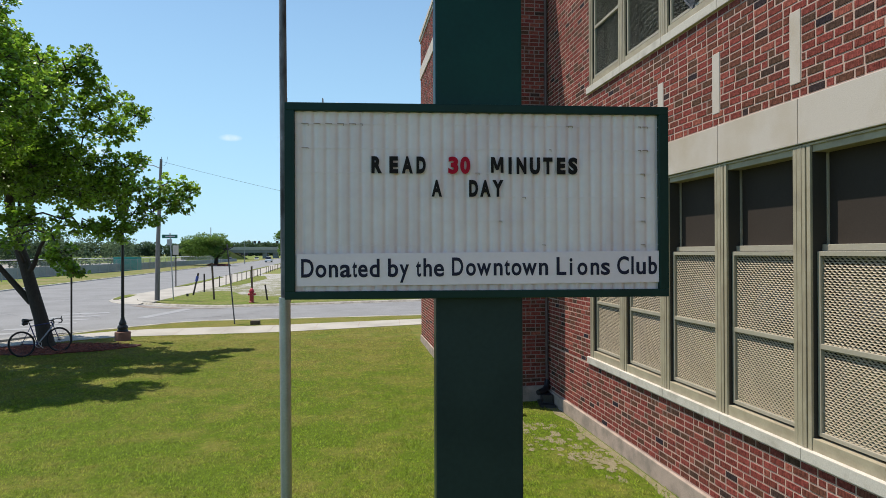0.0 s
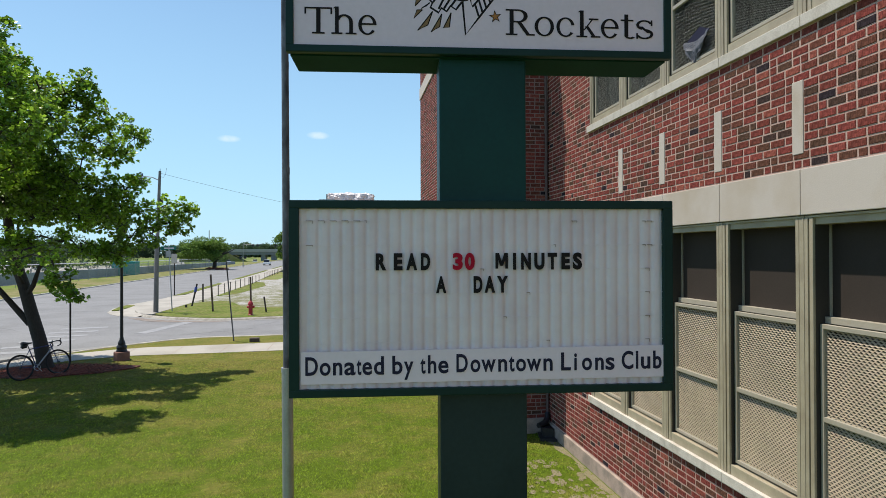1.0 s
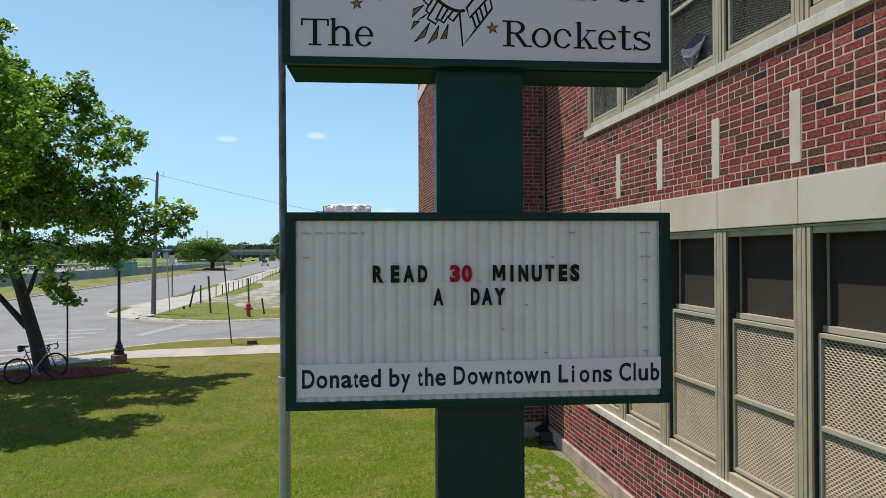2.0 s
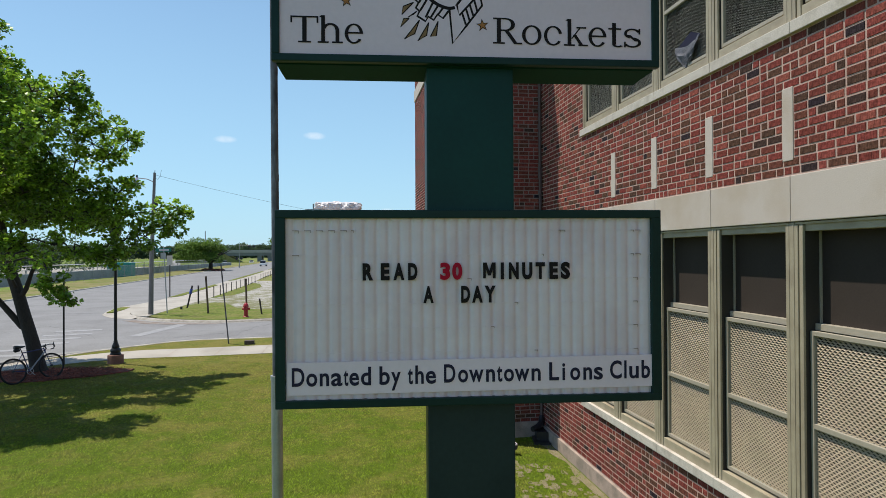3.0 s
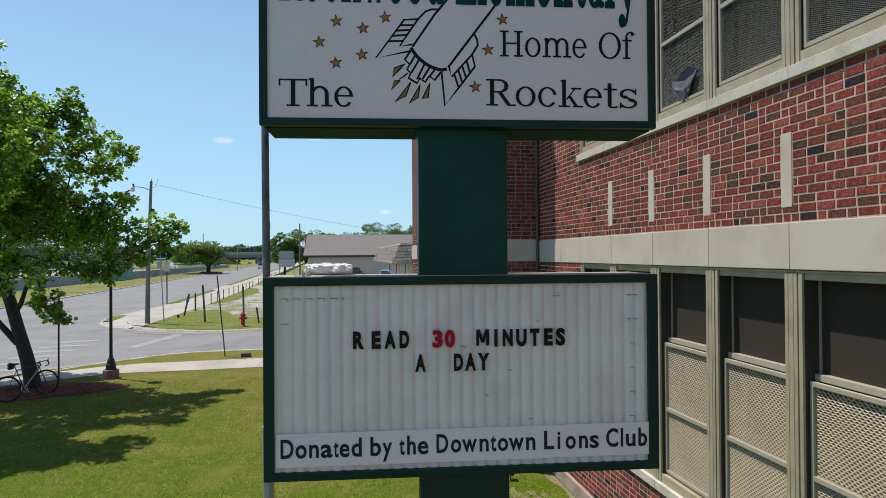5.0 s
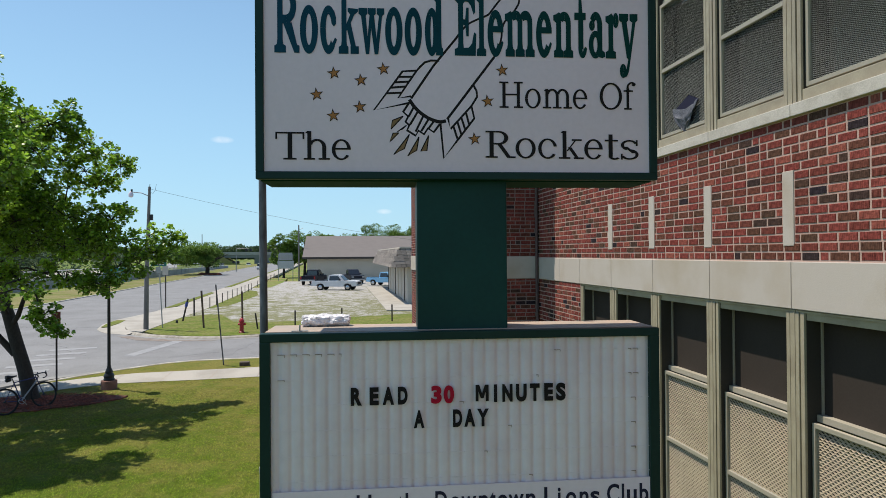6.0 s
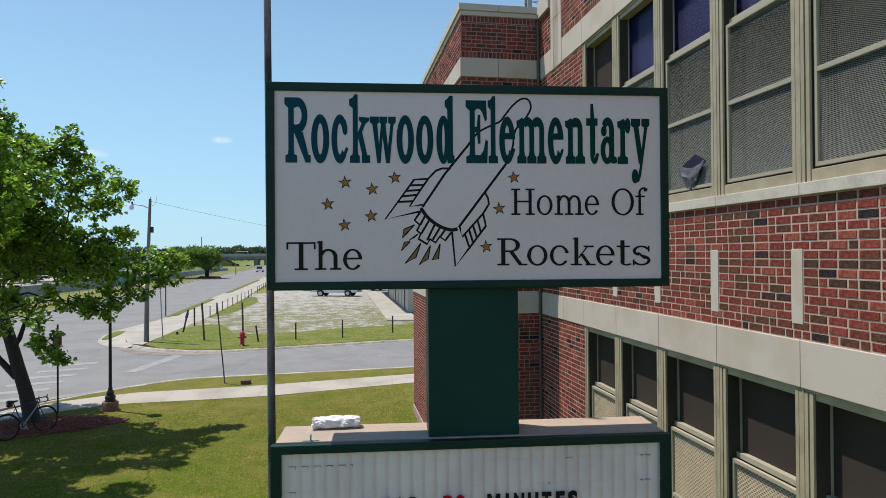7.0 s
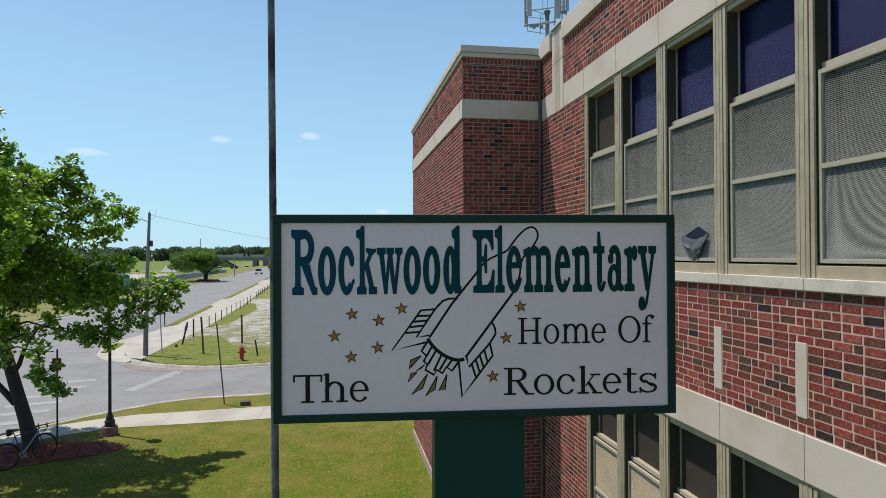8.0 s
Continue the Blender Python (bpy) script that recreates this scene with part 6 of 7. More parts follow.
# Front lobes, mostly out of view, placed to cast the near lawn's shadow.
SHADE_LOBES = [(1.9, -5.2, 6.6, 0.5), (1.5, -5.0, 7.2, 0.55), (1.1, -4.8, 7.9, 0.55), (0.7, -4.5, 7.5, 0.5), (2.3, -4.6, 6.6, 0.45), (1.9, -4.3, 7.3, 0.45), (0.6, -4.4, 6.5, 0.5), (1.5, -5.3, 6.0, 0.5),
               (0.9, -4.9, 6.0, 0.5), (0.3, -4.2, 8.3, 0.5), (0.9, -5.5, 7.0, 0.5), (0.3, -5.2, 7.4, 0.5), (-0.3, -4.9, 8.0, 0.55), (2.3, -5.6, 6.2, 0.4), (0.0, -3.9, 7.0, 0.5)]
places = [(Vector((x, y, z)), r) for x, y, z, r in TOP + MIDDLE + LOW + HANGING + SHADE_LOBES]
# the body of the crown behind and above the lobes, kept inside the lobed outline
EDGE_Z, EDGE_R = (3.0, 3.5, 4.0, 4.6, 4.95, 5.4, 5.85, 6.3, 6.9, 7.3, 7.8, 8.3, 9.0, 9.6, 12.0), (2.0, 3.6, 4.2, 4.3, 3.6, 3.0, 2.5, 2.8, 2.6, 2.1, 1.2, 0.8, 0.4, -0.4, -2.5)


def inside_outline(c, rad):
    at = TREE_AT + c
    for height in (2.8, 4.2, 5.7):
        k = 17.6 / (at.y - 0.6)
        across, up = (0.06 + (at.x - 0.06) * k) - TREE_AT.x, height + (at.z - height) * k
        if across + rad > 0 and (across > np.interp(up, EDGE_Z, EDGE_R) - (1.0 if up > 6 else 0.4) - rad or up < 3.9 + rad):
            return False
    return True


# clumps filling: the whole crown; then batches over trunk, mulch and lawn, partly unseen, added to cast shade
for count, mid, half in ((72, (-1.5, -1.6, 7.2), (4.6, 4.2, 3.4)), (40, (-1.6, 1.2, 6.9), (2.6, 2.0, 2.2)), (20, (0.9, -0.6, 5.0), (2.2, 1.4, 1.1)), (20, (-0.7, -4.3, 8.6), (1.8, 1.5, 1.9))):
    tries, full = 0, len(places) + count
    while len(places) < full and tries < 9000:
        tries += 1
        way = Vector((rnd.gauss(0, 1), rnd.gauss(0, 1), rnd.gauss(0, 1))).normalized() * rnd.uniform(0.3, 1.0) ** 0.6
        c = Vector([m + h * w for m, h, w in zip(mid, half, way)])
        rad = rnd.uniform(0.42, 0.72)
        if c.z > 4.2 and inside_outline(c, rad) and min((c - q[0]).length for q in places) > 0.68:
            places.append((c, rad))
nodes = [(local(*p), 0.4 * k) for k, p in enumerate(TRUNK) if p[2] > 2.3]
places.sort(key=lambda q: (q[0] - local(-0.9, 0, 4.2)).length)
anchors = []
twigs = bmesh.new()
for c, rad in places:
    root, reach = min(nodes, key=lambda q: (q[0] - c).length * (1.0 if q[0].z < c.z + 0.4 else 1.6) + 0.35 * q[1])
    nodes.append((c, reach + (c - root).length))
    bend = root.lerp(c, 0.5) + Vector((rnd.uniform(-0.2, 0.2), rnd.uniform(-0.2, 0.2), rnd.uniform(-0.05, 0.25)))
    thick = max(0.018, 0.068 - 0.007 * reach)
    limb = bmesh.new()
    tube(limb, [root, root.lerp(bend, 0.5) + Vector((0, 0, 0.05)), bend, c], [thick, thick * 0.8, thick * 0.65, thick * 0.5], 7)
    part("limb", limb, BARK, tree, "", True)
    for _ in range(int(6 + 118 * rad * rad)):
        way = Vector((rnd.gauss(0, 1), rnd.gauss(0, 1), rnd.gauss(0, 0.85))).normalized()
        tip = c + way * (0.88 * rad * rnd.uniform(0.35, 1.0) ** 0.5)
        if rnd.random() < 0.3:
            tube(twigs, [c, c.lerp(tip, 0.5) + Vector((0, 0, 0.04)), tip], [0.011, 0.008, 0.004], 4, False)
        for q in range(rnd.randint(10, 17)):
            anchors.append((tip + Vector((rnd.gauss(0, 0.065), rnd.gauss(0, 0.065), rnd.gauss(0, 0.05))), way))
part("twigwork", twigs, BARK, tree, "fine dark twigs")["kind"] = "stuff"
bm = bmesh.new()
tube(bm, [local(-0.28, 0, 1.35), local(-0.7, -0.1, 1.9), local(-1.25, -0.2, 2.6), local(-2.2, -0.3, 3.6)], [0.10, 0.085, 0.07, 0.04], 10)
tube(bm, [local(-0.45, 0, 2.1), local(-0.15, -0.05, 2.5), local(0.05, -0.1, 3.0), local(0.5, -0.2, 3.6)], [0.085, 0.07, 0.055, 0.03], 10)
tube(bm, [local(0.5, -0.2, 3.55), local(0.8, -0.35, 3.62), local(1.1, -0.5, 3.62), local(1.4, -0.6, 3.56), local(1.7, -0.7, 3.5), local(2.0, -0.75, 3.5), local(2.3, -0.8, 3.55)], [0.028, 0.024, 0.021, 0.017, 0.013, 0.009, 0.005], 7)
part("low_fork", bm, BARK, tree, "", True)
crown = new("crown", leaf_mesh("crown", anchors, LEAF, 0.090, rnd))
crown.parent = tree
crown["label"] = "bright green lobed leaves"

# ---- bicycle against the trunk ----
bike = thing("bicycle", "dark blue and silver road bicycle leaning against the tree trunk", "bicycle")
REAR, FRONT = Vector((-8.62, 19.05, 0.375)), Vector((-8.02, 19.87, 0.385))
ALONG = (FRONT - REAR).normalized()
LEAN_DIR = Vector((-0.17, 0.13, 0.97)).normalized()
AXLE = ALONG.cross(LEAN_DIR).normalized()
BUP = AXLE.cross(ALONG) * -1 if AXLE.cross(ALONG).z < 0 else AXLE.cross(ALONG)


def bp(a, u, s=0.0):
    return REAR + ALONG * a + BUP * u + AXLE * s


BASE = (FRONT - REAR).length
for a in (0, BASE):
    bm = bmesh.new()
    hoop(bm, bp(a, 0), AXLE, 0.335, 0.019, 40, 8)
    wheel = part("wheel", bm, RUBBER, bike, "thin black road tyre", True)
    bm = bmesh.new()
    hoop(bm, bp(a, 0), AXLE, 0.312, 0.011, 40, 6)
    part("rim", bm, BLACK_PAINT, wheel, "", True)
    bm = bmesh.new()
    for k in range(18):
        g = 2 * math.pi * k / 18
        tube(bm, [bp(a, 0, 0.02 if k % 2 else -0.02), bp(a + 0.31 * math.cos(g), 0.31 * math.sin(g))], 0.0022, 4, False)
    tube(bm, [bp(a, 0, -0.045), bp(a, 0, 0.045)], 0.018, 10)
    part("spokes", bm, BLACK_PAINT, wheel)
bb, seat_top, head_top, head_low = (0.41, -0.06), (0.27, 0.52), (0.86, 0.53), (0.90, 0.40)
bm = bmesh.new()
for p, q, w in ((bb, (0.285, 0.46), 0.015), ((0.29, 0.46), (0.865, 0.50), 0.014), ((0.0, 0.0), (0.29, 0.45), 0.009), ((0.0, 0.0), bb, 0.010), (head_top, head_low, 0.018)):
    tube(bm, [bp(*p), bp(*q)], w, 10)
part("frame", bm, BIKE_BLUE, bike, "dark blue frame tubes", True)
bm = bmesh.new()
tube(bm, [bp(*bb), bp(0.895, 0.42)], 0.019, 10)
part("down_tube", bm, BIKE_SILVER, bike, "silver down tube", True)
bm = bmesh.new()
tube(bm, [bp(0.90, 0.40), bp(0.96, 0.18), bp(BASE, 0)], 0.012, 8)
part("fork", bm, BIKE_BLUE, bike, "", True)
bm = bmesh.new()
tube(bm, [bp(0.285, 0.46), bp(0.25, 0.60)], 0.013, 8)
part("seat_post", bm, BLACK_PAINT, bike)
bm = bmesh.new()
tube(bm, [bp(0.10, 0.635), bp(0.16, 0.63), bp(0.26, 0.625), bp(0.38, 0.63)], [0.05, 0.055, 0.032, 0.016], 10)
part("saddle", bm, BLACK_PAINT, bike, "narrow black saddle", True)
bm = bmesh.new()
tube(bm, [bp(0.08, 0.56), bp(0.12, 0.55), bp(0.22, 0.55)], [0.03, 0.055, 0.04], 10)
part("saddle_bag", bm, BLACK_PAINT, bike, "small black saddle bag", True)
bm = bmesh.new()
tube(bm, [bp(0.855, 0.55), bp(0.93, 0.585)], 0.014, 8)
tube(bm, [bp(0.93, 0.585, -0.2), bp(0.93, 0.585, 0.2)], 0.014, 8)
for s in (-0.2, 0.2):
    tube(bm, [bp(0.93, 0.585, s), bp(1.01, 0.575, s), bp(1.045, 0.52, s), bp(1.02, 0.46, s), bp(0.94, 0.445, s)], 0.015, 8)
    tube(bm, [bp(1.02, 0.57, s), bp(1.05, 0.64, s)], [0.017, 0.010], 8)
    tube(bm, [bp(1.045, 0.59, s), bp(1.065, 0.48, s)], 0.006, 6)
part("handlebar", bm, BLACK_PAINT, bike, "black drop handlebar", True)
bm = bmesh.new()
hoop(bm, bp(bb[0], bb[1], 0.03), AXLE, 0.085, 0.006, 24, 5)
tube(bm, [bp(bb[0], bb[1], 0.045), bp(bb[0] + 0.10, bb[1] - 0.13, 0.05)], 0.010, 6)
tube(bm, [bp(bb[0], bb[1], -0.045), bp(bb[0] - 0.10, bb[1] + 0.13, -0.05)], 0.010, 6)
part("crank", bm, CHROME, bike, "bright crank and chainring")

# ---- street lamp, posts ----
gz = ground_height(-7.02, 21.95)
lamp = thing("street_lamp", "black cast-iron lamp post on a brown round footing", "lamp post", (-7.02, 21.95, gz))
bm = bmesh.new()
lathe(bm, [(0.235, -0.3), (0.235, 0.255), (0.222, 0.28), (0.15, 0.285)], 28)
part("footing", bm, LAMP_BASE, lamp, "round brown concrete footing", True)
bm = bmesh.new()
lathe(bm, [(0.155, 0.28), (0.165, 0.31), (0.14, 0.36), (0.158, 0.41), (0.148, 0.45), (0.105, 0.51), (0.115, 0.54), (0.09, 0.61), (0.058, 0.68), (0.066, 0.71), (0.05, 0.74)], 20)
part("base", bm, BLACK_PAINT, lamp, "flared fluted base", True)
bm = bmesh.new()
lathe(bm, [(0.050, 0.72), (0.045, 2.4), (0.040, 3.9)], 14)
part("shaft", bm, BLACK_PAINT, lamp, "", True)
bm = bmesh.new()
lathe(bm, [(0.05, 3.88), (0.09, 3.93), (0.07, 4.0), (0.16, 4.08), (0.20, 4.35), (0.13, 4.6), (0.04, 4.7)], 16)
part("lantern", bm, BLACK_PAINT, lamp, "dark lantern head among the leaves", True)


def post(name, label, x, y, top, wide, mat, lean=(0, 0), z=0.25, sides=4, group=""):
    ob = thing(name, label, "post", (x, y, z), group=group)
    bm = bmesh.new()
    tube(bm, [(0, 0, -0.3), (0, 0, 0), (lean[0], lean[1], top)], wide, sides)
    part("shaft", bm, mat, ob)
    return ob


sp = post("street_sign", "small red-brown road sign on a thin dark post", -8.5, 21.85, 2.75, 0.028, POST_DARK, z=ground_height(0, 21.85), sides=8)
bm = bmesh.new()
box(bm, -0.13, 0.13, -0.035, -0.03, 2.10, 2.48, bevel=0.002)
part("plate", bm, RUST_RED, sp, "faded red-brown plate")
post("sign_post", "tall leaning rusty steel post on the verge", -4.08, 24.95, 2.98, 0.030, RUSTY_PIPE, (-0.27, 0), ground_height(0, 24.95), 4)
bm = bmesh.new()
box(bm, -0.17, 0.17, -0.12, 0.12, -0.1, 0.14, bevel=0.02)
vb = single("valve_box", bm, material("brown_utility_box", (0.09, 0.065, 0.05), 0.8, vary=0.2, bump=0.2), "low dark brown utility box on the verge", "utility box")
vb.location = (-3.3, 24.72, ground_height(0, 24.72))
post("wooden_post", "dark weathered wooden post on the corner lawn", -7.2, 36.9, 2.05, 0.062, POST_BROWN, (-0.12, 0))
post("wooden_post", "tall weathered brown wooden post behind the hydrant", -5.75, 41.0, 1.75, 0.07, POST_BROWN, (-0.03, 0))
post("wooden_post", "short dark leaning wooden post near the hydrant", -4.2, 35.8, 0.85, 0.055, POST_DARK, (-0.12, 0))
for x, y, h in ((-2.25, 36.2, 0.92), (0.3, 36.45, 0.98), (3.25, 38.0, 1.0)):
    post("bollard", "short dark wooden bollard in the grass", x, y, h, 0.055, POST_DARK, (0.0, 0), group="short posts beside the lot")
bp1 = post("wooden_post", "leaning dark post wrapped in blue tape", -9.25, 41.0, 1.35, 0.06, POST_DARK, (0.28, 0.1))
bm = bmesh.new()
tube(bm, [(0.17, 0.06, 0.85), (0.235, 0.085, 1.15)], 0.085, 8)
part("tape", bm, material("blue_tape", (0.05, 0.08, 0.35), 0.5, vary=0.2, bump=0.1), bp1, "blue tape wrapped round the post")
post("wooden_post", "dark upright post beside the taped post", -9.35, 44.5, 1.2, 0.06, POST_DARK, (0.0, 0))
bm = bmesh.new()
box(bm, -0.06, 0.06, -0.05, 0.05, -0.04, 0.16, bevel=0.01)
single("meter_box", bm, BLACK_PAINT, "small black meter box on the corner lawn", "box").location = (-9.35, 40.0, 0.25)
ss = post("street_sign", "green street name sign on a thin steel post", -9.5, 37.5, 3.7, 0.03, GALVANISED, (-0.18, 0), sides=8)
bm = bmesh.new()
box(bm, -0.60, 0.22, -0.02, 0.0, 3.42, 3.62, bevel=0.006)
plate = part("name_plate", bm, SIGN_TEAL, ss, "green street name plate with pale bars")
bm = bmesh.new()
box(bm, -0.42, 0.10, -0.026, -0.022, 3.49, 3.55)
part("lettering", bm, STRIP_WHITE, plate, "pale bar in place of the name")
bm = bmesh.new()
box(bm, -0.33, -0.06, -0.06, -0.035, 3.02, 3.36, bevel=0.006)
part("rear_plate", bm, GALVANISED, ss, "small grey sign seen from behind")
s3 = post("street_sign", "pale tan road sign on a dark post beside the road", -13.4, 53.3, 3.3, 0.045, POST_DARK, sides=8)
bm = bmesh.new()
box(bm, -0.22, 0.22, -0.07, -0.05, 2.45, 3.2, bevel=0.01)
part("plate", bm, SIDING, s3, "pale tan sign plate")

# hydrant
hy = thing("fire_hydrant", "bright red fire hydrant on the corner lawn", "fire hydrant", (-4.82, 34.35, 0.25))
bm = bmesh.new()
lathe(bm, [(0.15, -0.05), (0.15, 0.03), (0.105, 0.06), (0.105, 0.52), (0.14, 0.53), (0.14, 0.57), (0.13, 0.60), (0.10, 0.68), (0.05, 0.735), (0.03, 0.74)], 18)
body = part("barrel", bm, HYDRANT_RED, hy, "", True)
bm = bmesh.new()
tube(bm, [(0, 0, 0.73), (0, 0, 0.80)], 0.028, 6)
part("top_nut", bm, HYDRANT_RED, hy)
for a in (0, 120, 240):
    d = Vector((math.cos(radians(a - 90)), math.sin(radians(a - 90)), 0))
    bm = bmesh.new()
    tube(bm, [d * 0.08 + Vector((0, 0, 0.42)), d * 0.20 + Vector((0, 0, 0.42))], [0.06, 0.062], 12)
    part("nozzle_cap", bm, HYDRANT_RED, hy, "", True)

# utility pole with street light and wire
up = thing("utility_pole", "weathered grey wooden utility pole with a street light", "utility pole", (-10.24, 37.06, 0.27))
bm = bmesh.new()
tube(bm, [(0, 0, -0.3), (0.06, -0.05, 3.0), (0.255, -0.14, 7.73)], [0.135, 0.112, 0.068], 12)
part("shaft", bm, WOOD_GREY, up, "", True)
bm = bmesh.new()
tube(bm, [(0.25, -0.14, 7.20), (-0.15, -0.14, 7.38), (-0.62, -0.14, 7.43)], 0.025, 8)
arm = part("lamp_arm", bm, GALVANISED, up)
bm = bmesh.new()
lathe(bm, [(0.05, -0.24), (0.12, -0.20), (0.13, -0.05), (0.06, 0.06), (0.03, 0.1)], 14, (-0.70, -0.14, 7.38))
lamp_head = part("luminaire", bm, STRIP_WHITE, arm, "pale bucket street light", True)
bm = bmesh.new()
tube(bm, [(-0.66, -0.14, 7.45), (-0.66, -0.14, 7.58)], 0.05, 8)
part("photocell", bm, BLACK_PAINT, lamp_head, "small dark photocell")
bm = bmesh.new()
tube(bm, [(0.26, -0.14, 7.72), (0.27, -0.14, 7.86)], 0.018, 6)
tube(bm, [(0.28, -0.15, 7.45), (0.42, -0.15, 7.35), (0.55, -0.15, 7.55), (0.60, -0.14, 7.88)], 0.008, 5)
part("top_pin", bm, WIRE, up, "thin pin and slack drop wire")
bm = bmesh.new()
box(bm, 0.27, 0.42, -0.22, -0.07, 5.9, 6.22, bevel=0.02)
part("junction_box", bm, BLACK_PAINT, up, "dark box on the pole")
bm = bmesh.new()
a, b = Vector((-9.98, 36.92, 7.88)), Vector((9.0, 46.4, 4.85))
tube(bm, [a.lerp(b, k / 24) - Vector((0, 0, 1.3 * (k / 24) * (1 - k / 24))) for k in range(25)], 0.007, 5)
single("overhead_wire", bm, WIRE, "thin overhead wire sagging from the utility pole", "wire")

# ---- across the street and the distance ----
def low_fence(y0, y1, step, x_of):
    n = int((y1 - y0) / step) + 1
    for i in range(n):
        y = y0 + i * step
        post("fence_post", "short dark fence post beside the pavement", x_of(y), y, 0.80, 0.040, POST_DARK, (0, 0), 0.26, 4, "low roadside fence posts")
    bm = bmesh.new()
    tube(bm, [(x_of(y0 + i * step), y0 + i * step, 1.00) for i in range(n)], 0.008, 5)
    single("fence_rail", bm, FENCE_STEEL, "thin steel rail on the low roadside fence", "rail")


low_fence(50.7, 76, 2.7, lambda y: -9.55 - 0.006 * (y - 50))
low_fence(82, 112, 3.0, lambda y: -9.85 - 0.03 * (y - 80))


def pickup(label, at, turn, paint, crew=False):
    """A pickup truck facing along +x: lower body, cab with windows, open bed, bumpers, lamps and four wheels."""
    t = thing("pickup_truck", label, "pickup truck", at, turn)
    w = 0.92
    cab0, cab1 = (-0.75, 0.95) if crew else (-0.45, 0.95)
    bm = bmesh.new()
    outline = [(-2.65, 0.50), (-2.68, 1.02), (2.30, 1.06), (2.58, 0.98), (2.66, 0.72), (2.62, 0.48), (2.10, 0.44), (1.95, 0.70), (1.60, 0.80), (1.25, 0.70), (1.12, 0.42), (-1.15, 0.42), (-1.28, 0.70), (-1.62, 0.80), (-1.97, 0.70), (-2.10, 0.46)]
    prism(bm, outline, -w, w, pose(0, 0, 0, 90))
    bmesh.ops.bevel(bm, geom=[e for e in bm.edges if abs(e.verts[0].co.y - e.verts[1].co.y) < 0.01 and e.verts[0].co.z > 0.9 and e.verts[1].co.z > 0.9], offset=0.05, segments=2, affect="EDGES")
    part("body", bm, paint, t, "", True)
    bm = bmesh.new()
    prof = [(cab0, 1.04), (cab0 + 0.06, 1.66), (cab0 + 0.25, 1.73), (0.35, 1.73), (0.55, 1.66), (1.15, 1.06)]
    prism(bm, prof, -0.80, 0.80, pose(0, 0, 0, 90))
    for v in bm.verts:
        if v.co.z > 1.5:
            v.co.y *= 0.86
    part("cab", bm, paint, t, "", True)
    for s in (-1, 1):
        bm = bmesh.new()
        side = [(cab0 + 0.14, 1.10), (cab0 + 0.17, 1.60), (0.42, 1.60), (0.80, 1.12)]
        vs = [bm.verts.new((x, s * (0.808 if z < 1.3 else 0.708), z)) for x, z in side]
        bm.faces.new(vs)
        part("side_window", bm, CAR_GLASS, t, "dark side glass")
    bm = bmesh.new()
    vs = [bm.verts.new(p) for p in ((1.145, -0.70, 1.10), (1.145, 0.70, 1.10), (0.60, 0.60, 1.65), (0.60, -0.60, 1.65))]
    for v in vs:
        v.co.x += 0.012
    bm.faces.new(vs)
    part("windscreen", bm, CAR_GLASS, t, "dark windscreen")
    bm = bmesh.new()
    vs = [bm.verts.new((cab0 - 0.006 + (z - 1.04) * 0.09, y, z)) for y, z in ((-0.6, 1.14), (0.6, 1.14), (0.55, 1.6), (-0.55, 1.6))]
    bm.faces.new(vs)
    part("rear_window", bm, CAR_GLASS, t, "dark rear glass")
    bm = bmesh.new()
    box(bm, -2.60, cab0 - 0.06, -0.78, 0.78, 1.03, 1.066)
    part("bed", bm, CAR_BLACK, t, "dark open cargo bed")
    for x0, x1 in ((2.62, 2.76), (-2.80, -2.66)):
        bm = bmesh.new()
        box(bm, x0, x1, -0.9, 0.9, 0.46, 0.64, bevel=0.03)
        part("bumper", bm, CHROME, t, "bright bumper")
    bm = bmesh.new()
    box(bm, 2.60, 2.675, -0.55, 0.55, 0.68, 0.92, bevel=0.01)
    part("grille", bm, CAR_BLACK, t, "dark grille")
    for s in (-0.72, 0.72):
        bm = bmesh.new()
        box(bm, 2.56, 2.67, s - 0.15, s + 0.15, 0.72, 0.92, bevel=0.02)
        part("headlight", bm, CHROME, t, "clear headlight")
        bm = bmesh.new()
        box(bm, -2.70, -2.64, s - 0.08 + 0.1 * math.copysign(1, s), s + 0.08 + 0.1 * math.copysign(1, s), 0.68, 1.0)
        part("tail_light", bm, TAIL_RED, t, "red tail light")
    for x in (-1.62, 1.60):
        for s in (-1, 1):
            bm = bmesh.new()
            tube(bm, [(x, s * 0.72, 0.36), (x, s * 0.94, 0.36)], 0.36, 22)
            wheel = part("wheel", bm, RUBBER, t, "black tyre", True)
            bm = bmesh.new()
            lathe(bm, [(0.22, 0), (0.20, 0.015), (0.07, 0.02), (0.05, 0.03)], 18)
            bm.transform(pose(x, s * 0.945, 0.36, -90 * s))
            part("rim", bm, CHROME, wheel, "silver wheel rim", True)
    for s in (-1, 1):
        bm = bmesh.new()
        box(bm, 0.62, 0.78, s * 0.95 - 0.09, s * 0.95 + 0.09, 1.10, 1.26, bevel=0.02)
        part("mirror", bm, CAR_BLACK, t)
    return t


pickup("silver pickup truck parked on the gravel lot", (-0.1, 72.9, 0.235), -20, CAR_SILVER, True)
pickup("black pickup truck parked facing the building", (-3.2, 87.5, 0.235), 76, CAR_BLACK, True).scale = (1.08, 1.12, 1.16)
pickup("dark pickup truck parked behind the silver truck", (2.0, 89.5, 0.235), -75, CAR_BLACK).scale = (1.05, 1.05, 1.12)
pickup("light blue pickup truck parked beside the shake-roofed building", (6.3, 81.6, 0.235), -38, CAR_BLUE, True)


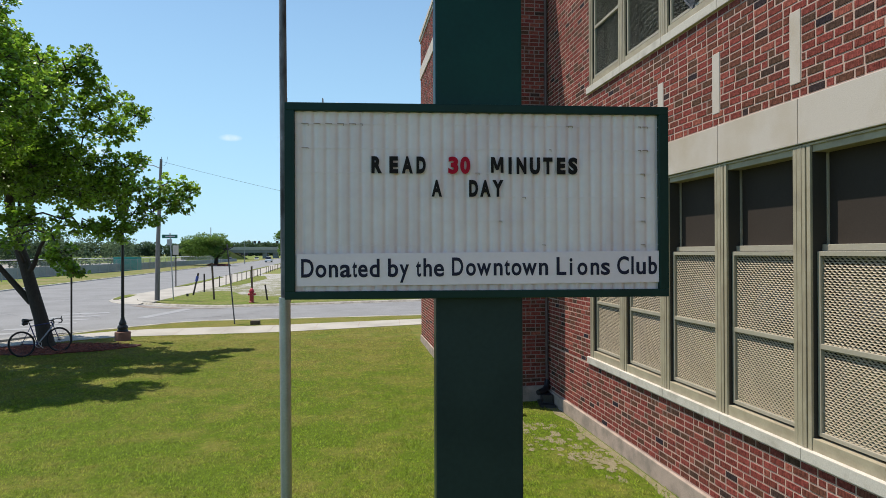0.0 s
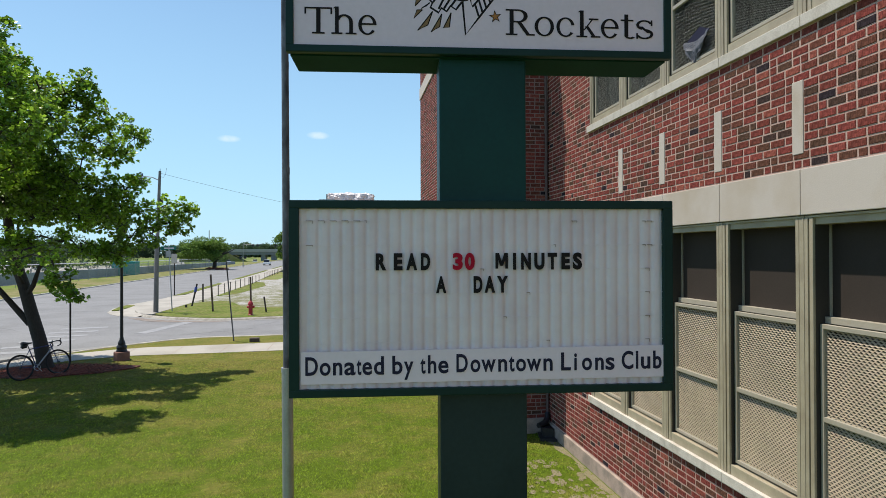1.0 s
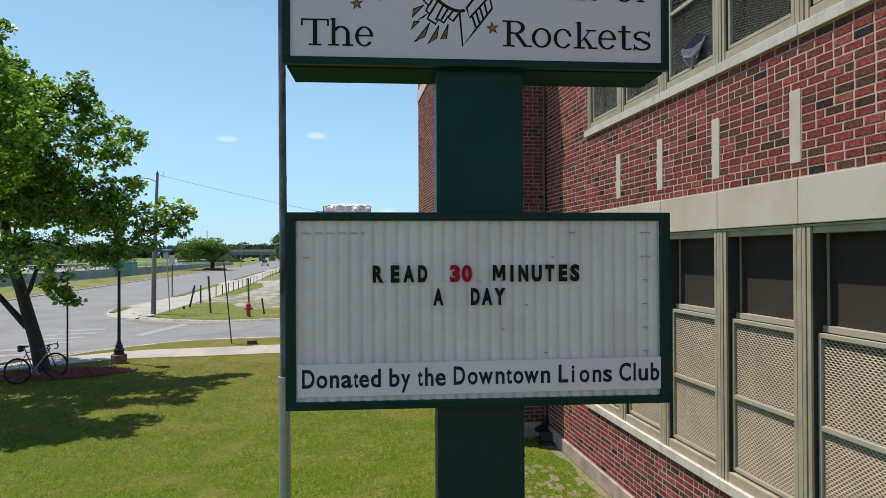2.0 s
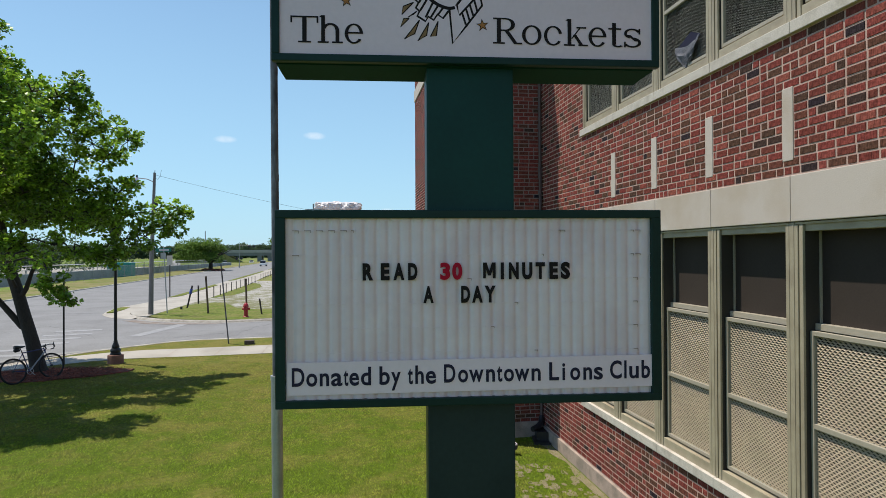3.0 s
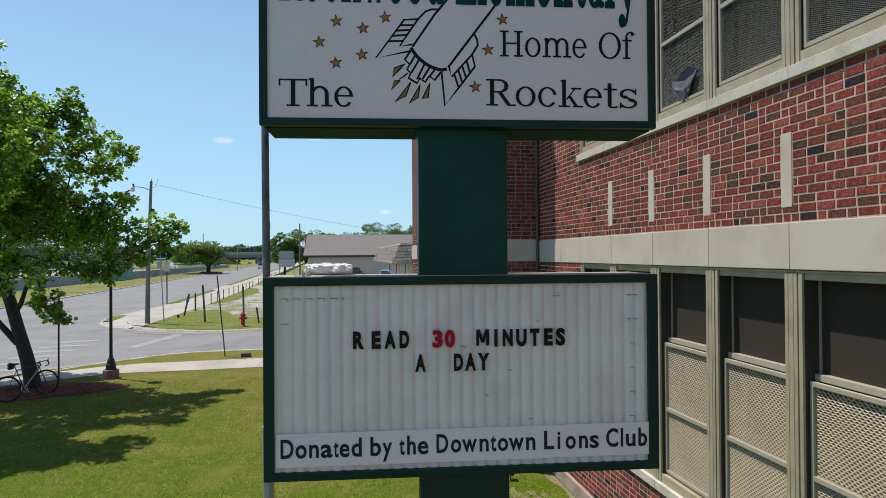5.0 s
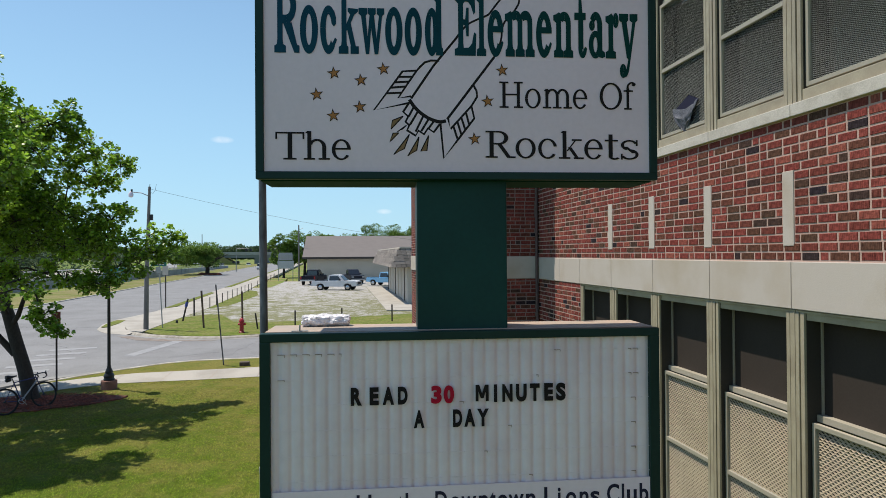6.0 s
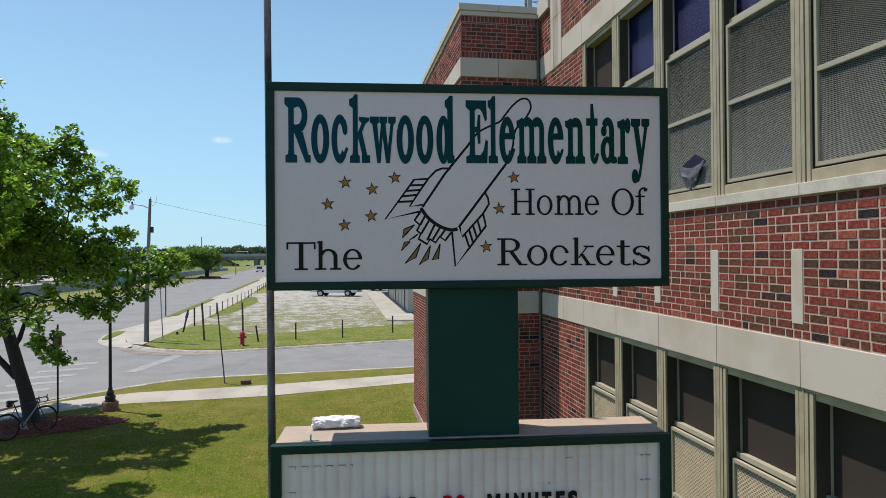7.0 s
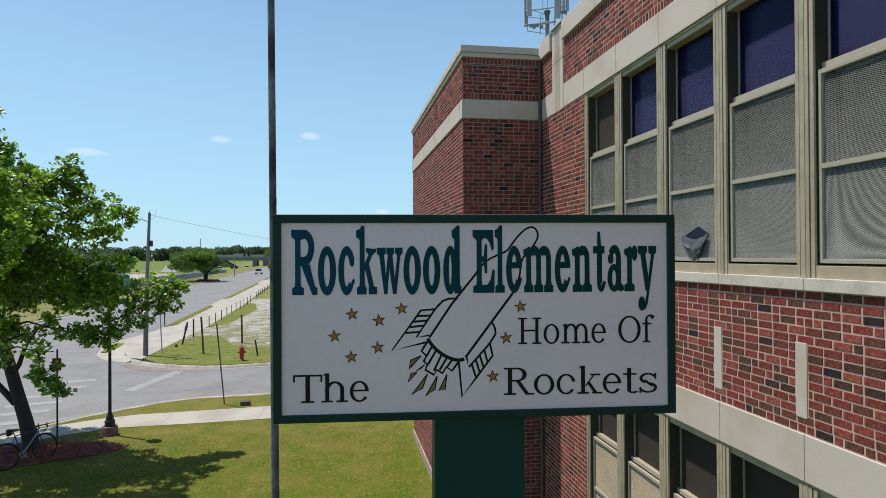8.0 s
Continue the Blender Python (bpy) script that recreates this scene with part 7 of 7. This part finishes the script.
def saloon(name, label, at, turn, paint, length=4.6, tall=1.5):
    c = thing(name, label, "car", at, turn)
    h, w = length / 2, 0.88
    bm = bmesh.new()
    prism(bm, [(-h, 0.35), (-h, 0.85), (-h + 0.3, 0.95), (h - 0.5, 0.92), (h, 0.75), (h, 0.35)], -w, w, pose(0, 0, 0, 90))
    part("body", bm, paint, c)
    bm = bmesh.new()
    prism(bm, [(-h + 0.15, 0.92), (-h + 0.55, tall), (h - 1.9, tall), (h - 1.1, 0.92)], -0.75, 0.75, pose(0, 0, 0, 90))
    part("glasshouse", bm, CAR_GLASS, c, "dark windows")
    bm = bmesh.new()
    box(bm, -h + 0.55, h - 1.9, -0.70, 0.70, tall - 0.02, tall + 0.03, bevel=0.01)
    part("roof", bm, paint, c)
    for x in (-h + 0.8, h - 0.85):
        for s in (-1, 1):
            bm = bmesh.new()
            tube(bm, [(x, s * 0.68, 0.33), (x, s * 0.89, 0.33)], 0.33, 16)
            part("wheel", bm, RUBBER, c)
    return c


saloon("car", "white car driving on the main road", (-22.3, 189, ROAD_TOP), 92, CAR_WHITE, 4.8, 1.65)
saloon("car", "white van on the distant road across the field", (-138.0, 575, -0.27), 110, CAR_WHITE, 6.0, 2.4)
saloon("car", "silver car below the overpass", (-46, 262, -0.35), 100, CAR_SILVER)
saloon("car", "pale car below the overpass", (-37.5, 275, -0.35), 100, CAR_WHITE)

# long low building with a brown roof
hall = thing("low_building", "long low pale building with a brown pitched roof", "building", (-4.7, 100, 0.15))
bm = bmesh.new()
box(bm, 0, 42, 0, 24, -0.3, 3.45)
part("wall", bm, SIDING, hall, "pale ribbed siding")
bm = bmesh.new()
prism(bm, [(-0.8, 3.50), (-0.8, 3.72), (12, 7.35), (24.8, 3.72), (24.8, 3.50)], -0.7, 43, Matrix(((0, 0, 1, 0), (1, 0, 0, 0), (0, 1, 0, 0), (0, 0, 0, 1))))
part("roof", bm, SHINGLE_BROWN, hall, "brown shingled roof")
bm = bmesh.new()
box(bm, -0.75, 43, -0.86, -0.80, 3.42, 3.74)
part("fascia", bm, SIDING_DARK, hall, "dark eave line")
for i in range(18):
    bm = bmesh.new()
    box(bm, 0.4 + i * 1.5, 0.46 + i * 1.5, -0.04, 0.0, 0, 3.45)
    part("batten", bm, SIDING, hall)
bm = bmesh.new()
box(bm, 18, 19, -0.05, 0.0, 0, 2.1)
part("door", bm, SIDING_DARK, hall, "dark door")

# low building with a mansard of wooden shakes, and its covered walk
shop = thing("shake_roof_building", "low pale building with a grey wood-shake mansard roof", "building", (5.66, 45, 0.3))
bm = bmesh.new()
box(bm, 0.0, 16, 6.0, 26.0, -0.3, 2.9)
part("wall", bm, SIDING, shop, "pale panelled wall")
for i in range(8):
    bm = bmesh.new()
    box(bm, -0.06, 0.0, 6.0 + i * 2.83, 6.14 + i * 2.83, 0, 2.88)
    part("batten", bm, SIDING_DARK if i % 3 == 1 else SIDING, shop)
bm = bmesh.new()
vs = [bm.verts.new(p) for p in ((-1.33, 5.37, 2.9), (16, 5.37, 2.9), (16, 35, 2.9), (-1.33, 35, 2.9), (-0.58, 6.12, 4.4), (16, 6.12, 4.4), (16, 34.3, 4.4), (-0.58, 34.3, 4.4))]
for q in ((3, 2, 1, 0), (4, 5, 6, 7), (0, 1, 5, 4), (1, 2, 6, 5), (2, 3, 7, 6), (3, 0, 4, 7)):
    bm.faces.new([vs[k] for k in q])
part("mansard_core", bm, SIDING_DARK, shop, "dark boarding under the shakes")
bm = bmesh.new()
box(bm, -0.69, 16, 6.02, 34.4, 4.40, 4.50)
part("roof_edge", bm, STONE, shop, "pale metal roof edge")
shake_mesh = {}


def shake(parent, m, wide):
    key = round(wide, 2)
    if key not in shake_mesh:
        tmp = bmesh.new()
        box(tmp, -wide / 2, wide / 2, -0.03, 0.0, 0, 0.46)
        for v in tmp.verts:
            if v.co.z > 0.3:
                v.co.y *= 0.3
        shake_mesh[key] = mesh_of(tmp, "shake", SHAKE)
    ob = new("shake", shake_mesh[key])
    ob.parent = parent
    ob.matrix_basis = m
    return ob


rnd = random.Random(9)
for r in range(6):
    s = r / 6
    for k in range(13):
        shake(shop, pose(-1.22 + 0.75 * s + (k + 0.5 * (r % 2)) * 0.40, 5.30 + 0.75 * s, 2.88 + 1.5 * s + rnd.uniform(-0.02, 0.02), -26.6), 0.36)
    for k in range(36):
        shake(shop, pose(-1.40 + 0.75 * s, 5.85 + 0.75 * s + (k + 0.5 * (r % 2)) * 0.80, 2.88 + 1.5 * s + rnd.uniform(-0.03, 0.03), 0, 0, -90) @ pose(0, 0, 0, -26.6), 0.75)

# hoarding on posts
board = thing("billboard", "grey unlettered billboard on thin posts", "billboard", (-8.1, 102, 0.2))
bm = bmesh.new()
box(bm, -1.25, 1.25, -0.05, 0.05, 1.9, 3.1, bevel=0.01)
part("panel", bm, GALVANISED, board, "plain grey panel")
bm = bmesh.new()
box(bm, -1.0, 1.0, -0.05, 0.05, 3.2, 4.4, bevel=0.01)
part("upper_panel", bm, FENCE_STEEL, board, "smaller grey upper panel")
for x in (-1.1, 1.1):
    bm = bmesh.new()
    tube(bm, [(x, 0, -0.3), (x, 0, 4.2)], 0.06, 6)
    part("post", bm, FENCE_STEEL, board)
fp = thing("utility_pole", "distant wooden utility pole beside the low building", "utility pole", (-6.25, 105, 0.1))
bm = bmesh.new()
tube(bm, [(0, 0, -0.3), (0, 0, 9.0)], [0.14, 0.10], 8)
part("shaft", bm, WOOD_GREY, fp)
bm = bmesh.new()
tube(bm, [(0, 0, 8.2), (0.7, 0, 8.5)], 0.03, 6)
part("arm", bm, FENCE_STEEL, fp)
fm = thing("utility_pole", "thin distant pole above the trees", "utility pole", (-40.7, 200, -0.3))
bm = bmesh.new()
tube(bm, [(0, 0, -0.3), (0, 0, 11.0)], [0.16, 0.11], 8)
part("shaft", bm, WOOD_GREY, fm)


# ---- trees in the distance ----
def far_tree(name, label, x, y, z, tall, wide, seed, leaves=700, leaf=0.5, blob_count=22, flat=0.75, low=0.35, off=0.0):
    rnd = random.Random(seed)
    t = thing(name, label, "tree", (x, y, z))
    bm = bmesh.new()
    tube(bm, [(0, 0, -0.5), (0.1, 0, tall * 0.25), (0.05, 0, tall * 0.7)], [wide * 0.04, wide * 0.03, wide * 0.012], 7)
    for k in range(7):
        a = 2 * math.pi * k / 7 + rnd.uniform(-0.3, 0.3)
        tube(bm, [(0.1, 0, tall * 0.22), (math.cos(a) * wide * 0.18, math.sin(a) * wide * 0.18, tall * 0.45), (math.cos(a) * wide * 0.36, math.sin(a) * wide * 0.36, tall * rnd.uniform(0.5, 0.7))], [wide * 0.018, wide * 0.012, 0.03], 5)
    part("trunk", bm, BARK, t)
    blobs = []
    for k in range(blob_count):
        a, q = rnd.uniform(0, 2 * math.pi), math.sqrt(rnd.random()) * 0.40 * wide
        h = tall * rnd.uniform(low, 0.92) * (1 - 0.35 * (q / (0.5 * wide)) ** 2)
        blobs.append((Vector((off + q * math.cos(a), q * math.sin(a), h)), wide * rnd.uniform(0.09, 0.17)))
    anchors = []
    for k in range(leaves):
        c, r = rnd.choice(blobs)
        d = Vector((rnd.gauss(0, 1), rnd.gauss(0, 1), rnd.gauss(0, 1))).normalized()
        d.z *= flat
        anchors.append((c + d * r * rnd.uniform(0.55, 1.1), d))
    ob = new("crown", leaf_mesh("crown", anchors, FAR_LEAF, leaf, rnd, False))
    ob.parent = t
    return t


far_tree("roadside_tree", "spreading green tree beside the main road", -27.4, 140, 0.1, 7.4, 12.6, 3, 15000, 0.30, 40, 0.42, 0.40, -1.3)
bm = bmesh.new()
for k in range(5):
    lathe(bm, [(0.0, 0.55 - 0.05 * k), (0.5, 0.42), (0.95, 0.2), (1.25, -0.25)], 14, (-27.2 + 0.75 * (k - 1.5), 139.6 + 0.3 * (k % 2), 0.15))
single("soil_mound", bm, MULCH, "low heap of brown soil at the roadside tree", "soil heap", True)
for i, (x, y, h, w) in enumerate(((-10.8, 130, 9.0, 6.5), (-6.8, 132, 10.6, 8.0), (-2.8, 134, 9.2, 6.5), (3.0, 142, 10.0, 8.0), (7.5, 140, 12.2, 8.5), (12.5, 144, 11.2, 9.0), (17.5, 142, 12.4, 9.0), (23, 146, 12, 9))):
    far_tree("shade_tree", "leafy green tree behind the low building", x, y, 0, h, w, 40 + i, 8000, 0.30, 34)


def woods(name, label, line, n, low, high, seed, leaf=1.3):
    """A belt of far woods along a line in plan: many overlapping crowns of leaf clumps, with an uneven skyline."""
    rnd = random.Random(seed)
    anchors = []
    for i in range(n):
        s = (i + rnd.uniform(-0.4, 0.4)) / n * (len(line) - 1)
        k = min(max(int(s), 0), len(line) - 2)
        p = Vector(line[k]).lerp(Vector(line[k + 1]), s - k)
        h = rnd.uniform(low, high) * (1.12 if rnd.random() < 0.15 else 1)
        r = h * rnd.uniform(0.32, 0.5)
        c = Vector((p.x + rnd.uniform(-4, 4), p.y + rnd.uniform(-7, 7), 0))
        for _ in range(520):
            d = Vector((rnd.gauss(0, 1), rnd.gauss(0, 1), rnd.gauss(0, 1))).normalized()
            q = rnd.uniform(0.75, 1.05)
            anchors.append((c + Vector((d.x * r * q, d.y * r * q, max(0.3, h * 0.52 + d.z * h * 0.48 * q))), d))
    ob = new(name, leaf_mesh(name, anchors, HAZED_LEAF, leaf, rnd, False))
    return tagged(ob, label, "woods", kind="stuff")


woods("far_woods", "dark green line of woods on the horizon", [(-560, 630), (-340, 690), (-180, 705), (-65, 715), (65, 705), (230, 690)], 300, 10.0, 14.5, 71, 1.5)
woods("tree_belt", "green belt of trees beyond the fence", [(-165, 150), (-150, 215), (-135, 250), (-121, 276)], 70, 5.3, 8.0, 72, 0.6)

woods("tree_belt", "tall green trees behind the fenced yard", [(-92, 114), (-80, 124), (-70, 134), (-60, 144), (-50, 156)], 38, 6.0, 8.4, 73, 0.45)


# wide field with a road running off into it, and an overpass
slab("field", [(-430, 236), (-44, 236), (-52, 300), (-90, 700), (-560, 640)], FIELD_GRASS, "wide green field running to the far woods", "field", top=-0.305, thick=0.2)
slab("ramp_road", [(-61.9, 238), (-56.9, 238), (-91.0, 378), (-125.5, 534), (-150.5, 656), (-156.5, 690), (-162.5, 690), (-158.5, 656), (-131.5, 534), (-95.8, 378)], GUTTER_GREY, "pale distant road running across the field", "road", top=-0.27, thick=0.2)
bridge = thing("overpass", "distant grey concrete road overpass", "bridge", (-58, 330, 0))
bm = bmesh.new()
box(bm, 0, 190, -5, 5, 4.5, 5.1)
part("deck", bm, BRIDGE, bridge)
bm = bmesh.new()
box(bm, 0, 190, -4.6, 4.6, 3.0, 4.5)
part("girder", bm, BRIDGE_STEEL, bridge, "dark steel girders")
bm = bmesh.new()
box(bm, 0, 190, -5.1, -4.9, 5.1, 5.9)
part("railing", bm, BRIDGE, bridge, "pale parapet railing")
for x in (17.5, 22.5, 48, 76):
    bm = bmesh.new()
    box(bm, x - 1.1, x + 1.1, -4, 4, -0.5, 3.0)
    part("pier", bm, BRIDGE_STEEL, bridge)
bm = bmesh.new()
prism(bm, [(-22, -0.5), (-22, 4.4), (0, 4.4), (9, -0.5)], -6, 6, pose(0, 0, 0, 90))
part("abutment", bm, FAR_GRASS, bridge, "grassy bridge abutment")

# rail crossing signals
def crossing(x, y, z_lamp, arm):
    c = thing("crossing_signal", "rail crossing signal with black lamp hoods", "signal", (x, y, 0))
    bm = bmesh.new()
    tube(bm, [(0, 0, -0.3), (0, 0, z_lamp + 0.6)], 0.07, 8)
    if arm:
        tube(bm, [(0, 0, z_lamp + 0.3), (arm, 0, z_lamp + 0.3)], 0.05, 6)
    part("mast", bm, FENCE_STEEL, c)
    for s in (-0.55, 0.55):
        bm = bmesh.new()
        tube(bm, [(arm + s, -0.25, z_lamp), (arm + s, 0.12, z_lamp)], 0.34, 14)
        part("lamp_hood", bm, BLACK_PAINT, c, "black lamp hood")


crossing(-25.4, 165, 2.55, 0)
crossing(-25.4, 165.5, 5.6, 3.0)
crossing(-12.6, 165, 5.6, -4.2)

# chain-link fence west of the road, barrier and yard beyond
def fence_x(y):
    return -33.5 + 0.012 * (y - 60)


fence = thing("chain_link_fence", "grey chain-link fence along the far side of the road", "fence")
for i in range(52):
    y = 20 + i * 3.0
    bm = bmesh.new()
    tube(bm, [(fence_x(y), y, -0.3), (fence_x(y), y, 1.95)], 0.035, 6)
    part("fence_post", bm, FENCE_STEEL, fence)
for z in (0.35, 1.92):
    bm = bmesh.new()
    tube(bm, [(fence_x(20), 20, z), (fence_x(173), 173, z)], 0.022, 5)
    part("rail", bm, FENCE_STEEL, fence)
verts, faces = [], []
for i in range(1020):
    y = 20 + i * 0.15
    for d in (-1, 1):
        y2 = y + d * 1.6
        if 20 <= y2 <= 173:
            s = len(verts)
            verts += [(fence_x(y), y, 0.34), (fence_x(y), y + 0.026, 0.34), (fence_x(y2), y2 + 0.026, 1.92), (fence_x(y2), y2, 1.92)]
            faces.append((s, s + 1, s + 2, s + 3))
me = bpy.data.meshes.new("chain_link")
me.from_pydata(verts, [], faces)
me.materials.append(FENCE_STEEL)
ob = new("chain_link", me)
ob.parent = fence
ob["kind"], ob["label"] = "stuff", "woven wire mesh"
bm = bmesh.new()
box(bm, -0.3, 0.3, 30, 210, -0.4, 1.05, bevel=0.03)
bar = single("barrier_wall", bm, BARRIER, "long low grey-blue concrete barrier beyond the fence", "wall", kind="structure")
bar.matrix_world = pose(-46, 0, 0, 0, 0, -3)
bm = bmesh.new()
tube(bm, [(-49, 40, 1.95), (-41, 200, 1.95)], 0.06, 6)
single("pipe_rail", bm, STRIP_WHITE, "long pale pipe rail beyond the fence", "rail")
for i in range(14):
    y = 42 + i * 12
    bm = bmesh.new()
    tube(bm, [(-49 + 0.05 * (y - 40), y, -0.4), (-49 + 0.05 * (y - 40), y, 1.95)], 0.05, 6)
    single("rail_post", bm, FENCE_STEEL, "thin post under the long pipe rail", "post", group="pipe rail posts")
slab("yard", [(-140, 20), (-47, 20), (-40, 210), (-100, 210)], CONCRETE, "pale bare yard beyond the barrier", "yard", top=-0.2, thick=0.1)
cont = thing("shipping_container", "teal metal container beyond the fence", "container", (-40.6, 120, -0.3))
bm = bmesh.new()
box(bm, 0.0, 3.95, -1.2, 1.2, 0, 2.5, bevel=0.03)
part("body", bm, CONTAINER_TEAL, cont)
for i in range(11):
    bm = bmesh.new()
    box(bm, 0.15 + i * 0.34, 0.29 + i * 0.34, -1.24, -1.2, 0.12, 2.38)
    part("rib", bm, CONTAINER_TEAL, cont)

# ---- grass blades on the near lawn ----
gen = np.random.default_rng(4)
N = 430000
gx, gy = gen.uniform(-9.5, 3.86, N), 5.0 + 18.2 * gen.random(N) ** 1.35
inner_y = np.interp(gx, [p[0] for p in WALK_INNER], [p[1] for p in WALK_INNER])
keep = (gy < inner_y - 0.03) & ~((gx > WX - 0.05) & (gy > WY - 0.05))
keep &= ~(((gx + 8.25) / 1.85) ** 2 + ((gy - 20.35) / 1.0) ** 2 < 1)
clump = np.array([noise.noise(Vector((a * 1.7, b * 1.7, 0))) for a, b in zip(gx, gy)])
worn = np.exp(-((gx - 3.5) / 0.40) ** 2 - ((gy - 9.5) / 0.75) ** 2) + 0.8 * np.exp(-((gx - 3.62) / 0.25) ** 2 - ((gy - 8.7) / 0.4) ** 2)
keep &= (gen.random(N) < 0.9 + 0.4 * clump - 0.50 * worn) & ((gx < 3.6) | (gy > 12.2) | (gen.random(N) < 0.35))
gx, gy, clump = gx[keep], gy[keep], clump[keep]
n = len(gx)
gz_all = np.array([ground_height(0, b) for b in gy])
lean = np.pi / 2 + gen.normal(0, 0.75, n)
ang = lean - np.pi / 2 + gen.normal(0, 0.25, n)
tall = gen.uniform(0.008, 0.026, n) * (1 + 0.8 * clump)
wide = gen.uniform(0.004, 0.009, n) * (1 + gy / 14)
out = tall * gen.uniform(0.9, 2.4, n)
verts = np.empty((n, 3, 3))
verts[:, 0] = np.stack([gx - np.cos(ang) * wide, gy - np.sin(ang) * wide, gz_all - 0.004], 1)
verts[:, 1] = np.stack([gx + np.cos(ang) * wide, gy + np.sin(ang) * wide, gz_all - 0.004], 1)
verts[:, 2] = np.stack([gx + np.cos(lean) * out, gy + np.sin(lean) * out, gz_all + tall], 1)
me = bpy.data.meshes.new("grass")
me.from_pydata(verts.reshape(-1, 3).tolist(), [], np.arange(n * 3).reshape(-1, 3).tolist())
me.materials.append(BLADES)
tagged(new("grass", me), "short mown grass blades on the lawn", "grass", kind="stuff")

# loose bark chips on the mulch
n = 5200
ca, cr = gen.uniform(0, 2 * np.pi, n), np.sqrt(gen.random(n)) * (0.98 + 0.12 * gen.standard_normal(n))
cx, cy = -8.25 + 1.85 * cr * np.cos(ca), 20.35 + 1.0 * cr * np.sin(ca)
cz = np.array([ground_height(a, b) for a, b in zip(cx, cy)]) + 0.037
turn, half, wide = gen.uniform(0, np.pi, n), gen.uniform(0.012, 0.035, n), gen.uniform(0.006, 0.014, n)
dx, dy = np.cos(turn), np.sin(turn)
quad = np.stack([np.stack([cx + a * dx * half - b * dy * wide, cy + a * dy * half + b * dx * wide, cz + gen.uniform(0, 0.022, n)], 1) for a, b in ((-1, -1), (1, -1), (1, 1), (-1, 1))], 1)
me = bpy.data.meshes.new("bark_chips")
me.from_pydata(quad.reshape(-1, 3).tolist(), [], np.arange(n * 4).reshape(-1, 4).tolist())
me.materials.append(MULCH_CHIP)
tagged(new("bark_chips", me), "loose red-brown bark chips round the tree", "mulch", kind="stuff")

# ---- the nearest bricks, each an object of its own ----
cache = {}
for a, b, z0, z1 in FACADE_NEAR:
    brick_object(cache, b - a, z1 - z0, school, (FX + rnd.uniform(-0.0015, 0.0015), (a + b) / 2, (z0 + z1) / 2), -90)
for a, b, z0, z1 in wing_front_near:
    brick_object(cache, b - a, z1 - z0, wing, ((a + b) / 2, WY + rnd.uniform(-0.0015, 0.0015), (z0 + z1) / 2), 0)
